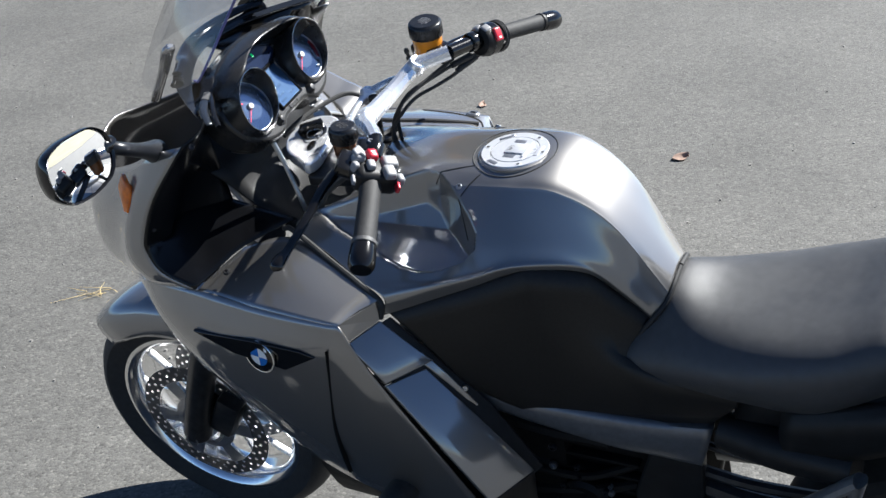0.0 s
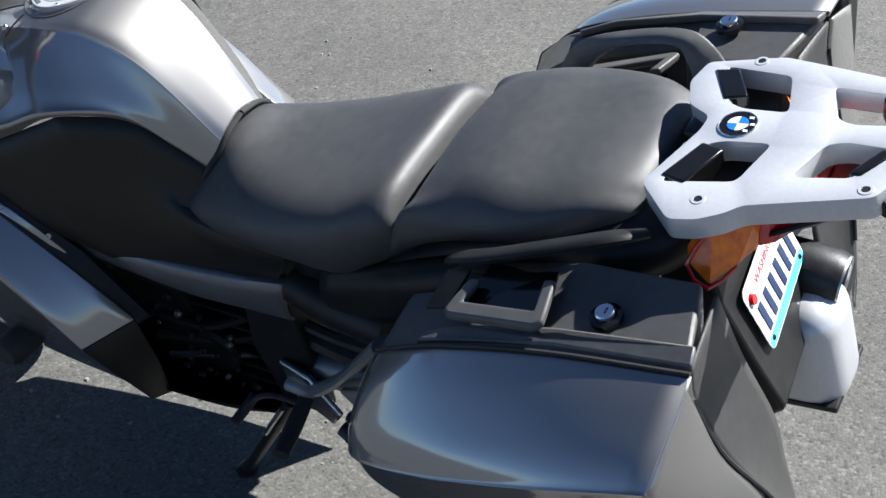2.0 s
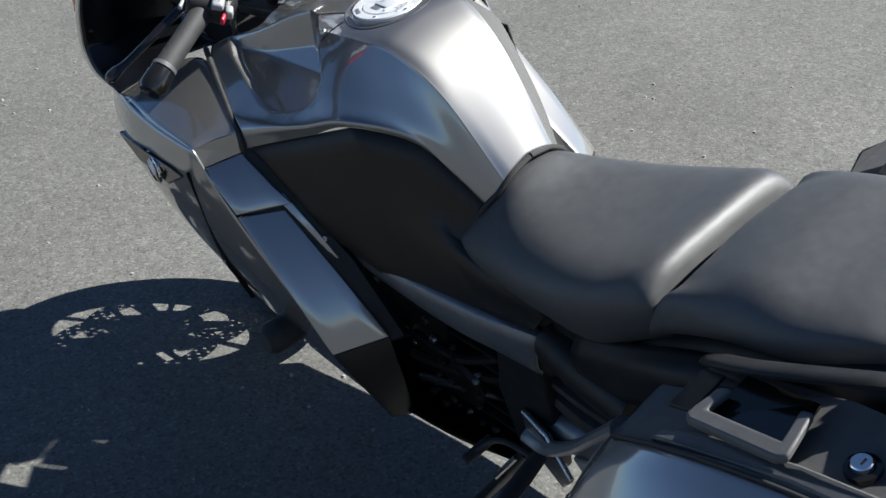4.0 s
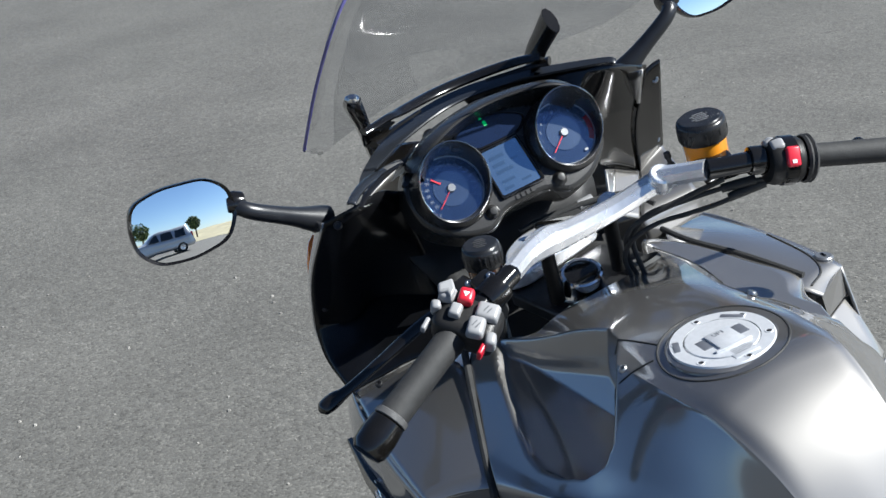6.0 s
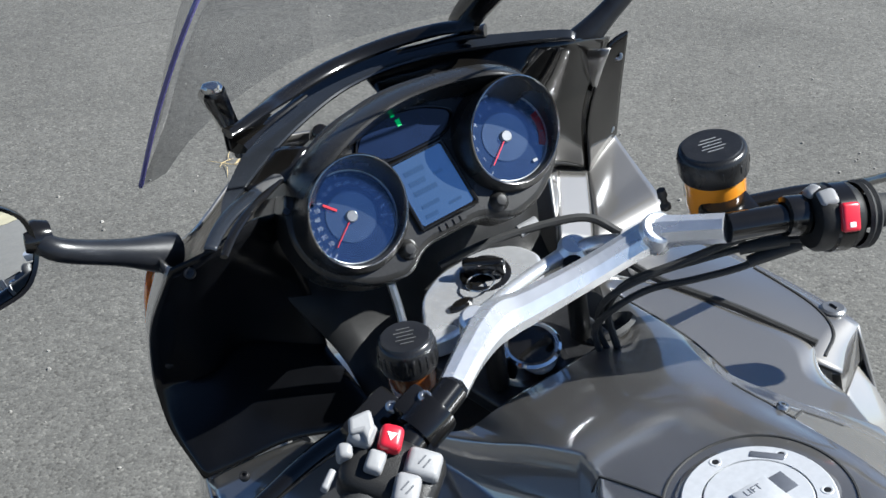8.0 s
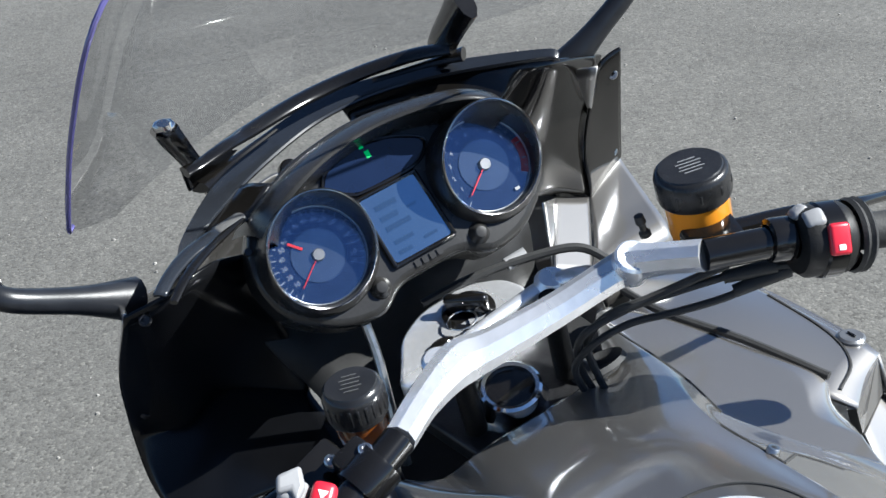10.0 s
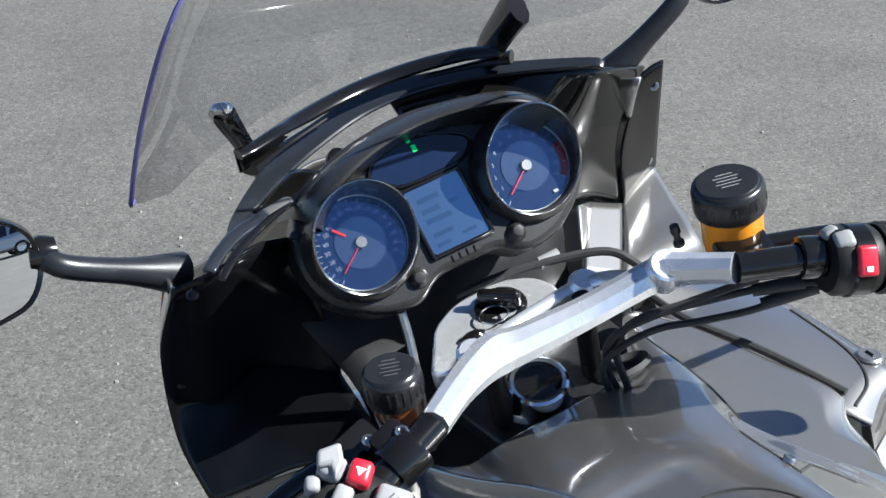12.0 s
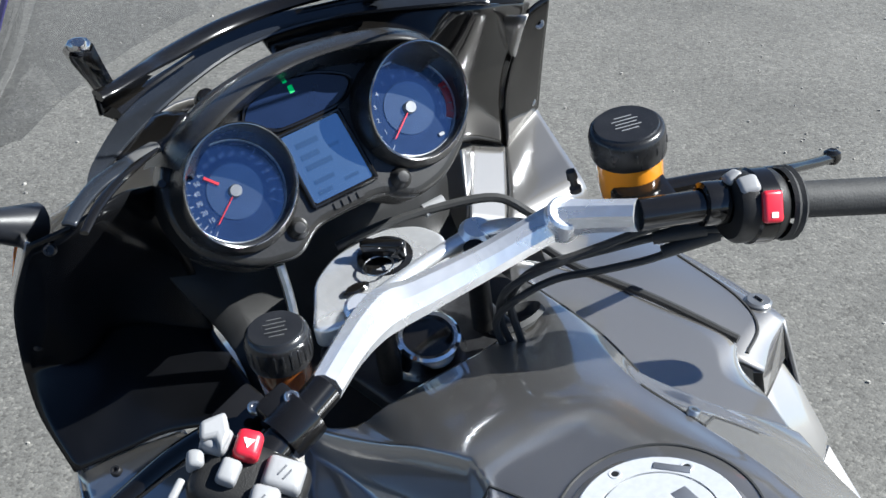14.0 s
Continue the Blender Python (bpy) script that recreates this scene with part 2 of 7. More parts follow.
def part(name, bm, material, parent, label="", smooth=True, mods=()):
    """Links a bmesh as one mesh object under a thing or under a part."""
    if bm.faces:
        bmesh.ops.recalc_face_normals(bm, faces=bm.faces[:])
    me = bpy.data.meshes.new(name)
    bm.to_mesh(me)
    bm.free()
    for m in (material if isinstance(material, (list, tuple)) else (material,)):
        me.materials.append(m)
    me.polygons.foreach_set("use_smooth", [smooth] * len(me.polygons))
    if smooth:
        me.set_sharp_from_angle(angle=radians(38))
    ob = new(name, me)
    ob.parent = parent
    for kind, kw in mods:
        md = ob.modifiers.new(kind.lower(), kind)
        for k, v in kw.items():
            if k == "thickness":
                md.thickness = v
            elif k == "offset":
                md.offset = v
            elif k == "width":
                md.width = v
            elif k == "segments":
                md.segments = v
            elif k == "levels":
                md.levels = v
                md.render_levels = v
    if label:
        ob["label"] = label
    return ob


def thing(name, m, label, category, group=""):
    e = new(name)
    e.matrix_world = m
    e.empty_display_size = 0.1
    return tagged(e, label, category, group)


def smoothmods(width=0.002, segs=2):
    return (("BEVEL", {"width": width, "segments": segs}),)


def spline(pts, n):
    """Catmull-Rom through points (Vectors), n steps a span."""
    p = [pts[0] * 2 - pts[1]] + list(pts) + [pts[-1] * 2 - pts[-2]]
    out = []
    for i in range(1, len(p) - 2):
        for k in range(n):
            t = k / n
            a, b, c, d = p[i - 1:i + 3]
            out.append(0.5 * (2 * b + (c - a) * t + (2 * a - 5 * b + 4 * c - d) * t * t + (3 * b - a - 3 * c + d) * t ** 3))
    out.append(Vector(pts[-1]))
    return out


def net(rows, nu=4, nv=4, closed=False, shape=None, cap=False):
    """A smooth skin through a net of control points (rows of equal length)."""
    cols = [spline([Vector(p) for p in r] + ([Vector(r[0])] if closed else []), nv) for r in rows]
    if closed:
        cols = [c[:-1] for c in cols]
    grid = list(zip(*[spline(list(c), nu) for c in zip(*cols)]))
    if shape:
        grid = [[shape(p) for p in r] for r in grid]
    return skin(grid, closed, cap)


def skin(grid, closed=False, cap=False):
    bm = bmesh.new()
    vs = [[bm.verts.new(p) for p in r] for r in grid]
    for a, b in zip(vs, vs[1:]):
        n = len(a)
        for i in range(n if closed else n - 1):
            j = (i + 1) % n
            bm.faces.new((a[i], a[j], b[j], b[i]))
    if cap:
        for r in (vs[0], vs[-1]):
            bm.faces.new(r)
    return bm


def mirrored(rows):
    """Half profiles, centre line first, turned into whole ones from left to right."""
    return [list(reversed([Vector(p) for p in r])) + [Vector((p[0], -p[1], p[2])) for p in r[1:]] for r in rows]


MIDSHIFT = 0.014  # the cockpit end stands a little to the right of the tail end


def flip(bm):
    """The other side's copy of a bmesh."""
    b = bm.copy()
    for v in b.verts:
        v.co.y = -v.co.y - MIDSHIFT * max(0.0, min(1.0, (v.co.x + 0.4) / 0.6))
    return b


def both(name, make, material, parent, label="", **kw):
    """A left part and its right twin."""
    a = make()
    b = flip(a)
    return part(name, a, material, parent, label, **kw), part(name, b, material, parent, label, **kw)


def slab(poly, depth):
    """A plate: a polygon of 3D points, pushed out by the vector depth."""
    bm = bmesh.new()
    d = Vector(depth)
    a = [bm.verts.new(Vector(p)) for p in poly]
    b = [bm.verts.new(Vector(p) + d) for p in poly]
    bm.faces.new(a)
    bm.faces.new(list(reversed(b)))
    for i in range(len(a)):
        j = (i + 1) % len(a)
        bm.faces.new((a[i], b[i], b[j], a[j]))
    return bm


def frame_axes(axis, up=(0, 0, 1)):
    z = Vector(axis).normalized()
    x = Vector(up).cross(z)
    if x.length < 1e-4:
        x = Vector((1, 0, 0)).cross(z)
    x.normalize()
    return x, z.cross(x), z


def lathe(origin, axis, profile, seg=32, up=(0, 0, 1), squash=(1.0, 1.0)):
    """Turns (radius, height) pairs round an axis through origin."""
    x, y, z = frame_axes(axis, up)
    o = Vector(origin)
    grid = []
    for r, h in profile:
        r = max(r, 1e-5)
        grid.append([o + z * h + (x * math.cos(a) * squash[0] + y * math.sin(a) * squash[1]) * r for a in [2 * math.pi * i / seg for i in range(seg)]])
    bm = skin(grid, True)
    bmesh.ops.remove_doubles(bm, verts=bm.verts[:], dist=2e-5)
    return bm


def tube(pts, r, seg=12, n=5, cap=True, flat=1.0):
    """A round rod along a smooth line; r may be one radius or one a point."""
    pts = [Vector(p) for p in pts]
    rs = r if isinstance(r, (list, tuple)) else [r] * len(pts)
    line = spline(pts, n) if len(pts) > 2 else pts
    rad = spline([Vector((q, 0, 0)) for q in rs], n) if len(pts) > 2 else [Vector((q, 0, 0)) for q in rs]
    grid, side = [], None
    for i, p in enumerate(line):
        d = (line[min(i + 1, len(line) - 1)] - line[max(i - 1, 0)]).normalized()
        if side is None:
            side = d.cross(Vector((0, 0, 1)))
            if side.length < 1e-3:
                side = d.cross(Vector((1, 0, 0)))
        side = (side - d * side.dot(d)).normalized()
        up = d.cross(side)
        grid.append([p + (side * math.cos(a) + up * math.sin(a) * flat) * max(rad[i].x, 1e-5) for a in [2 * math.pi * k / seg for k in range(seg)]])
    return skin(grid, True, cap)


def block(centre, size, m=None, bev=0.0, seg=2, taper=1.0):
    """A bevelled box; taper narrows its top."""
    bm = bmesh.new()
    bmesh.ops.create_cube(bm, size=1.0)
    for v in bm.verts:
        k = taper if v.co.z > 0 else 1.0
        v.co = Vector((v.co.x * size[0] * k, v.co.y * size[1] * k, v.co.z * size[2]))
    if bev:
        bmesh.ops.bevel(bm, geom=bm.edges[:], offset=bev, segments=seg, profile=0.5, affect="EDGES")
    bm.transform(Matrix.Translation(Vector(centre)) @ (m.to_4x4() if m else Matrix()))
    return bm


def axes_matrix(x, z):
    """Rotation whose local x and z follow the given ways."""
    z = Vector(z).normalized()
    y = z.cross(Vector(x)).normalized()
    return Matrix((y.cross(z), y, z)).transposed()


def join(*bms):
    out = bmesh.new()
    for b in bms:
        me = bpy.data.meshes.new("tmp")
        b.to_mesh(me)
        b.free()
        out.from_mesh(me)
        bpy.data.meshes.remove(me)
    return out


def bolt(p, axis, r=0.006, h=0.004):
    """A round button head with a sunk socket."""
    return lathe(p, axis, [(0, -0.002), (r, -0.002), (r, h * 0.5), (r * 0.8, h), (r * 0.45, h), (r * 0.42, h * 0.3), (0, h * 0.3)], 14)


def lettering(text, size, origin, xaxis, zaxis, depth=0.0003, align="CENTER"):
    cu = bpy.data.curves.new("lettering", "FONT")
    cu.body, cu.size, cu.extrude, cu.align_x, cu.align_y = text, size, depth, align, "CENTER"
    cu.resolution_u = 3
    ob = bpy.data.objects.new("lettering", cu)
    me = bpy.data.meshes.new_from_object(ob)
    bm = bmesh.new()
    bm.from_mesh(me)
    bpy.data.objects.remove(ob)
    bpy.data.meshes.remove(me)
    bpy.data.curves.remove(cu)
    bm.transform(Matrix.Translation(Vector(origin)) @ axes_matrix(xaxis, zaxis).to_4x4())
    return bm


def bar(origin, xa, za, x, y, w, h, d=0.0006):
    """A thin printed bar lying in the plane of xa with normal za."""
    m = axes_matrix(xa, za)
    return block(Vector(origin) + m @ Vector((x, y, d / 2)), (w, h, d), m)


# ---- ground ----
def ground_sheet():
    bm = bmesh.new()
    bmesh.ops.create_grid(bm, x_segments=4, y_segments=4, size=400)
    ob = part("ground", bm, ASPHALT, None, smooth=False)
    return tagged(ob, "worn grey asphalt of a parking lot with pale stone chips", "ground", kind="structure")


GROUND = ground_sheet()
BIKE = pose(0.1778, 1.8465, 0.0, -10.03, 0, 160.95)  # x forward, y to its left, z up, leaning on its side stand
bike = thing("motorcycle", BIKE, "dark graphite touring motorcycle leaning on its side stand", "motorcycle")


# ---- wheels ----
def ring_cells(centre, axis, r0, r1, n, rows, hole, thick):
    """A brake rotor: a ring of cells, each with a drilled hole."""
    x, y, z = frame_axes(axis)
    bm = bmesh.new()
    c = Vector(centre)

    def at(r, a):
        return c + (x * math.cos(a) + y * math.sin(a)) * r

    for k in range(rows):
        ra, rb = r0 + (r1 - r0) * k / rows, r0 + (r1 - r0) * (k + 1) / rows
        for i in range(n):
            a0, a1 = 2 * math.pi * i / n, 2 * math.pi * (i + 1) / n
            sq = [at(ra, a0), at(ra, (a0 + a1) / 2), at(ra, a1), at((ra + rb) / 2, a1), at(rb, a1), at(rb, (a0 + a1) / 2), at(rb, a0), at((ra + rb) / 2, a0)]
            mid = at((ra + rb) / 2, (a0 + a1) / 2)
            drilled = (i + k) % 2 == 0
            if not drilled:
                bm.faces.new([bm.verts.new(p) for p in sq])
                continue
            vo = [bm.verts.new(p) for p in sq]
            vi = [bm.verts.new(mid + (p - mid).normalized() * hole) for p in sq]
            for j in range(8):
                bm.faces.new((vo[j], vo[(j + 1) % 8], vi[(j + 1) % 8], vi[j]))
    bmesh.ops.remove_doubles(bm, verts=bm.verts[:], dist=1e-5)
    r = bmesh.ops.extrude_face_region(bm, geom=bm.faces[:])
    bmesh.ops.translate(bm, verts=[v for v in r["geom"] if isinstance(v, bmesh.types.BMVert)], vec=z * thick)
    return bm


def wheel(c, tyre_r, width, name):
    c = Vector(c)
    ax = (0, 1, 0)
    hw = width / 2
    rim_r = 0.222
    hub = new(name)
    hub.parent = bike
    hub["label"] = "bright alloy spoked wheel with a black tyre"
    part("tyre", lathe(c, ax, [(rim_r - 0.004, -hw * 0.72), (rim_r + 0.018, -hw * 0.88), (rim_r + 0.045, -hw), (tyre_r - 0.022, -hw * 0.92), (tyre_r - 0.007, -hw * 0.6), (tyre_r, -hw * 0.2),
                               (tyre_r, hw * 0.2), (tyre_r - 0.007, hw * 0.6), (tyre_r - 0.022, hw * 0.92), (rim_r + 0.045, hw), (rim_r + 0.018, hw * 0.88), (rim_r - 0.004, hw * 0.72)], 64), RUBBER, hub, "black rubber tyre")
    part("rim", lathe(c, ax, [(rim_r + 0.006, -hw * 0.78), (rim_r - 0.004, -hw * 0.80), (rim_r - 0.016, -hw * 0.66), (rim_r - 0.023, -hw * 0.3), (rim_r - 0.023, hw * 0.3), (rim_r - 0.016, hw * 0.66),
                              (rim_r - 0.004, hw * 0.80), (rim_r + 0.006, hw * 0.78), (rim_r + 0.004, hw * 0.7), (rim_r - 0.015, hw * 0.3), (rim_r - 0.015, -hw * 0.3), (rim_r + 0.004, -hw * 0.7), (rim_r + 0.006, -hw * 0.78)], 64), POLISHED, hub, "polished silver rim")
    part("hub", lathe(c, ax, [(0.012, -0.07), (0.035, -0.07), (0.045, -0.04), (0.045, 0.04), (0.035, 0.07), (0.012, 0.07)], 24), ALLOY, hub)
    for i in range(5):
        a = 2 * math.pi * i / 5 + 0.35
        for s in (-1, 1):
            d0 = V(math.cos(a + s * 0.22), 0, math.sin(a + s * 0.22))
            d1 = V(math.cos(a + s * 0.30), 0, math.sin(a + s * 0.30))
            part("spoke", tube([c + d0 * 0.04, c + d0 * 0.12, c + d1 * 0.203], [0.014, 0.008, 0.010], 8, 3, flat=0.7), ALLOY, hub)
    return hub


front_wheel = wheel((0.785, 0, 0.30), 0.300, 0.12, "front_wheel")
rear_wheel = wheel((-0.785, 0, 0.31), 0.310, 0.18, "rear_wheel")
for s in (1, -1):
    d = new("brake_disc")
    d.parent = bike
    d["label"] = "drilled steel brake disc on a bright carrier"
    part("rotor", ring_cells((0.785, s * 0.062, 0.30), (0, 1, 0), 0.122, 0.160, 60, 3, 0.0047, 0.003), ROTOR, d, "drilled steel rotor")
    part("carrier", lathe((0.785, s * 0.060, 0.30), (0, 1, 0), [(0.05, 0), (0.075, 0), (0.075, 0.007), (0.05, 0.007), (0.05, 0)], 40), POLISHED, d, "bright carrier")
    for a in [k * math.pi / 3 for k in range(6)]:
        part("carrier_arm", slab([(0.785 + math.cos(a - w) * r, s * 0.060, 0.30 + math.sin(a - w) * r) for r, w in ((0.0745, 0.22), (0.124, 0.16), (0.124, -0.16), (0.0745, -0.22))], (0, 0.007, 0)), POLISHED, d)
    part("sensor_ring", ring_cells((0.785, s * 0.074, 0.30), (0, 1, 0), 0.044, 0.052, 40, 1, 0.002, 0.003), STEEL, d)
    part("brake_caliper", block((0.70, s * 0.075, 0.36), (0.06, 0.05, 0.11), Matrix.Rotation(-0.5, 3, "Y"), 0.012), DARKSTEEL, bike)
    part("fork_leg", tube([(0.785, s * 0.095, 0.30), (0.74, s * 0.10, 0.42), (0.66, s * 0.10, 0.60), (0.58, s * 0.085, 0.76)], [0.032, 0.03, 0.034, 0.038], 14), DARKSTEEL, bike)
part("axle", tube([(0.785, -0.125, 0.30), (0.785, 0.125, 0.30)], 0.016, 14), STEEL, bike)


def front_fender():
    rows = []
    for a in (46, 60, 76, 94, 114, 138, 160):
        r = radians(a)
        R = 0.325
        row = []
        for y, k in ((0.0, 0.018), (0.045, 0.013), (0.068, -0.002), (0.078, -0.03), (0.080, -0.062)):
            rr = R + k
            row.append((0.785 + math.cos(r) * rr, y * (0.8 if a in (46, 160) else 1.0), 0.30 + math.sin(r) * rr))
        rows.append(row)
    return net(mirrored(rows), 4, 3)


part("front_fender", front_fender(), PAINT, bike, mods=(("SOLIDIFY", {"thickness": 0.004}),))


# ---- painted bodywork ----
def inside(poly, x, y):
    """Signed distance to a polygon in plan, positive inside."""
    d, c = 1e9, False
    for i in range(len(poly)):
        (ax, ay), (bx, by) = poly[i], poly[(i + 1) % len(poly)]
        t = max(0, min(1, ((x - ax) * (bx - ax) + (y - ay) * (by - ay)) / ((bx - ax) ** 2 + (by - ay) ** 2)))
        d = min(d, math.hypot(x - ax - t * (bx - ax), y - ay - t * (by - ay)))
        if (ay > y) != (by > y) and x < (bx - ax) * (y - ay) / (by - ay) + ax:
            c = not c
    return d if c else -d


SCOOP = [(0.285, 0.122), (0.187, 0.092), (0.100, 0.062), (0.070, 0.068), (0.031, 0.100), (0.000, 0.128), (-0.019, 0.147), (-0.022, 0.163), (-0.004, 0.179), (0.031, 0.194), (0.065, 0.202), (0.098, 0.200), (0.157, 0.180), (0.24, 0.150)]


SCOOP_R = [(0.37, 0.150), (0.305, 0.137), (0.118, 0.117), (0.095, 0.150), (0.055, 0.185), (0.010, 0.213), (0.03, 0.26), (0.16, 0.28), (0.30, 0.25), (0.40, 0.20)]


def tank_shape(p):
    """Sinks the side hollows: a sloping facet above a flat floor; the far side's is shallower, with a steep wall."""
    x, y = p.x, abs(p.y)
    left = p.y > 0
    t = max(0.0, min(1.0, (inside(SCOOP if left else SCOOP_R, x, y) + 0.004) / (0.014 if left else 0.014)))
    q = p.copy()
    if t > 0:
        if left:
            facet = 0.993 + 0.243 * (x - 0.286) - 1.296 * (y - 0.119)
            floor_z = 0.990 + 0.083 * (x - 0.286) - 0.113 * (y - 0.119)
        else:
            facet = 0.0
            floor_z = 0.985 + 0.08 * (x - 0.2) - 0.20 * (y - 0.16)
        q.z += (min(q.z, max(facet, floor_z)) - q.z) * t * t * (3 - 2 * t)
    return q


TANK = [
    [(0.215, 0, 1.045), (0.22, 0.05, 1.04), (0.235, 0.09, 1.02), (0.318, 0.150, 0.988), (0.222, 0.197, 0.964), (0.165, 0.223, 0.950), (0.115, 0.242, 0.939), (0.120, 0.243, 0.900)],
    [(0.12, 0, 1.068), (0.12, 0.05, 1.066), (0.115, 0.09, 1.057), (0.10, 0.13, 1.025), (0.075, 0.175, 0.99), (0.045, 0.208, 0.963), (0.035, 0.2195, 0.956), (0.035, 0.216, 0.929)],
    [(0.03, 0, 1.078), (0.03, 0.055, 1.077), (0.025, 0.088, 1.066), (0.01, 0.13, 1.035), (-0.005, 0.165, 1.002), (-0.018, 0.190, 0.972), (-0.025, 0.198, 0.968), (-0.03, 0.1935, 0.950)],
    [(-0.06, 0, 1.084), (-0.06, 0.060, 1.082), (-0.065, 0.088, 1.074), (-0.072, 0.118, 1.042), (-0.082, 0.146, 1.010), (-0.09, 0.163, 0.988), (-0.095, 0.171, 0.984), (-0.1, 0.168, 0.973)],
    [(-0.13, 0, 1.083), (-0.135, 0.058, 1.078), (-0.14, 0.080, 1.068), (-0.15, 0.100, 1.03), (-0.165, 0.117, 0.99), (-0.178, 0.121, 0.968), (-0.185, 0.121, 0.958), (-0.19, 0.117, 0.945)],
    [(-0.21, 0, 1.03), (-0.212, 0.045, 1.025), (-0.22, 0.066, 1.010), (-0.228, 0.082, 0.965), (-0.235, 0.094, 0.93), (-0.24, 0.098, 0.908), (-0.243, 0.098, 0.897), (-0.245, 0.094, 0.884)],
    [(-0.305, 0, 0.892), (-0.305, 0.035, 0.884), (-0.303, 0.052, 0.873), (-0.296, 0.066, 0.859), (-0.288, 0.075, 0.848), (-0.283, 0.079, 0.842), (-0.28, 0.08, 0.838), (-0.279, 0.078, 0.834)],
]
CREASED = []
for r in TANK:
    p = [Vector(q) for q in r]
    CREASED.append([p[0], p[1], p[2].lerp(p[1], 0.10), p[2].lerp(p[3], 0.14), *p[3:]])
TANK_RIGHT = mirrored(CREASED)
TANK_RIGHT[0][8:] = [V(0.22, -0.05, 1.04), V(0.25, -0.09, 1.02), V(0.35, -0.150, 0.993), V(0.305, -0.190, 0.985), V(0.23, -0.222, 0.972), V(0.155, -0.250, 0.958), V(0.150, -0.252, 0.930)][-(len(TANK_RIGHT[0]) - 8):]
TANK_RIGHT[1][-5:] = [V(0.115, -0.125, 1.022), V(0.095, -0.170, 0.985), V(0.06, -0.212, 0.967), V(0.045, -0.226, 0.952), V(0.04, -0.225, 0.915)]
tank_mesh = net(TANK_RIGHT, 36, 22, shape=tank_shape)
TANK_TREE = BVHTree.FromBMesh(tank_mesh)
tank = part("fuel_tank", tank_mesh, PAINT, bike, "glossy graphite tank cover with moulded side hollows", mods=(("SOLIDIFY", {"thickness": 0.004}),))

DECK = [[(0.45, 0.292, 0.93), (0.43, 0.245, 0.945), (0.40, 0.20, 0.963)],
        [(0.31, 0.312, 0.932), (0.31, 0.25, 0.955), (0.305, 0.172, 0.974)],
        [(0.163, 0.316, 0.929), (0.145, 0.28, 0.934), (0.120, 0.246, 0.936)]]
_, deck_r = both("fairing_deck", lambda: net(DECK, 6, 6), PAINT, bike, mods=(("SOLIDIFY", {"thickness": 0.004}),))

part("edge_gap", tube([(0.362, -0.190, 0.988), (0.305, -0.197, 0.985), (0.230, -0.229, 0.972), (0.150, -0.256, 0.957)], 0.0042, 8, 5), RUBBER, bike)
part("inner_tray", slab([(0.45, 0.275, 0.915), (0.38, 0.15, 0.93), (0.30, 0.12, 0.93), (0.20, 0.16, 0.92), (0.15, 0.25, 0.905), (0.18, 0.30, 0.90), (0.31, 0.30, 0.90)], (0, 0, -0.006)), BLACKGLOSS, bike)

SIDE = [
    [(0.735, 0.150, 0.815), (0.715, 0.155, 0.78), (0.69, 0.155, 0.74), (0.665, 0.15, 0.70)],
    [(0.60, 0.245, 0.89), (0.59, 0.262, 0.85), (0.575, 0.27, 0.81), (0.561, 0.268, 0.768)],
    [(0.45, 0.292, 0.930), (0.445, 0.318, 0.85), (0.44, 0.305, 0.73), (0.435, 0.266, 0.622)],
    [(0.31, 0.312, 0.932), (0.31, 0.333, 0.845), (0.30, 0.315, 0.68), (0.30, 0.265, 0.51)],
    [(0.20, 0.318, 0.930), (0.19, 0.327, 0.845), (0.16, 0.310, 0.66), (0.15, 0.262, 0.45)],
    [(0.163, 0.316, 0.929), (0.125, 0.312, 0.83), (0.05, 0.295, 0.66), (-0.04, 0.262, 0.43)],
]
both("fairing_side", lambda: net(SIDE, 8, 6), PAINT, bike, "glossy graphite side fairing", mods=(("SOLIDIFY", {"thickness": 0.004}),))

# nose: painted shell round the headlight, from the mirror stalk down to the chin
NOSE = [
    [(0.80, 0, 1.06), (0.78, 0.07, 1.05), (0.70, 0.15, 1.06), (0.58, 0.215, 1.12), (0.49, 0.245, 1.172), (0.420, 0.252, 1.198)],
    [(0.84, 0, 0.99), (0.82, 0.08, 0.98), (0.74, 0.165, 1.00), (0.60, 0.240, 1.06), (0.545, 0.268, 1.085), (0.494, 0.276, 1.103)],
    [(0.86, 0, 0.93), (0.84, 0.08, 0.92), (0.76, 0.17, 0.93), (0.625, 0.245, 1.00), (0.58, 0.278, 1.012), (0.533, 0.288, 1.023)],
    [(0.86, 0, 0.86), (0.84, 0.08, 0.855), (0.765, 0.165, 0.87), (0.635, 0.25, 0.94), (0.58, 0.285, 0.965), (0.534, 0.292, 0.992)],
    [(0.83, 0, 0.82), (0.81, 0.07, 0.82), (0.745, 0.155, 0.835), (0.62, 0.24, 0.89), (0.56, 0.283, 0.925), (0.512, 0.296, 0.958)],
    [(0.80, 0, 0.80), (0.79, 0.07, 0.80), (0.735, 0.15, 0.815), (0.66, 0.21, 0.855), (0.56, 0.265, 0.900), (0.455, 0.293, 0.930)],
]
part("nose_fairing", net(mirrored(NOSE), 5, 4), PAINT, bike, "graphite nose fairing", mods=(("SOLIDIFY", {"thickness": 0.004}),))
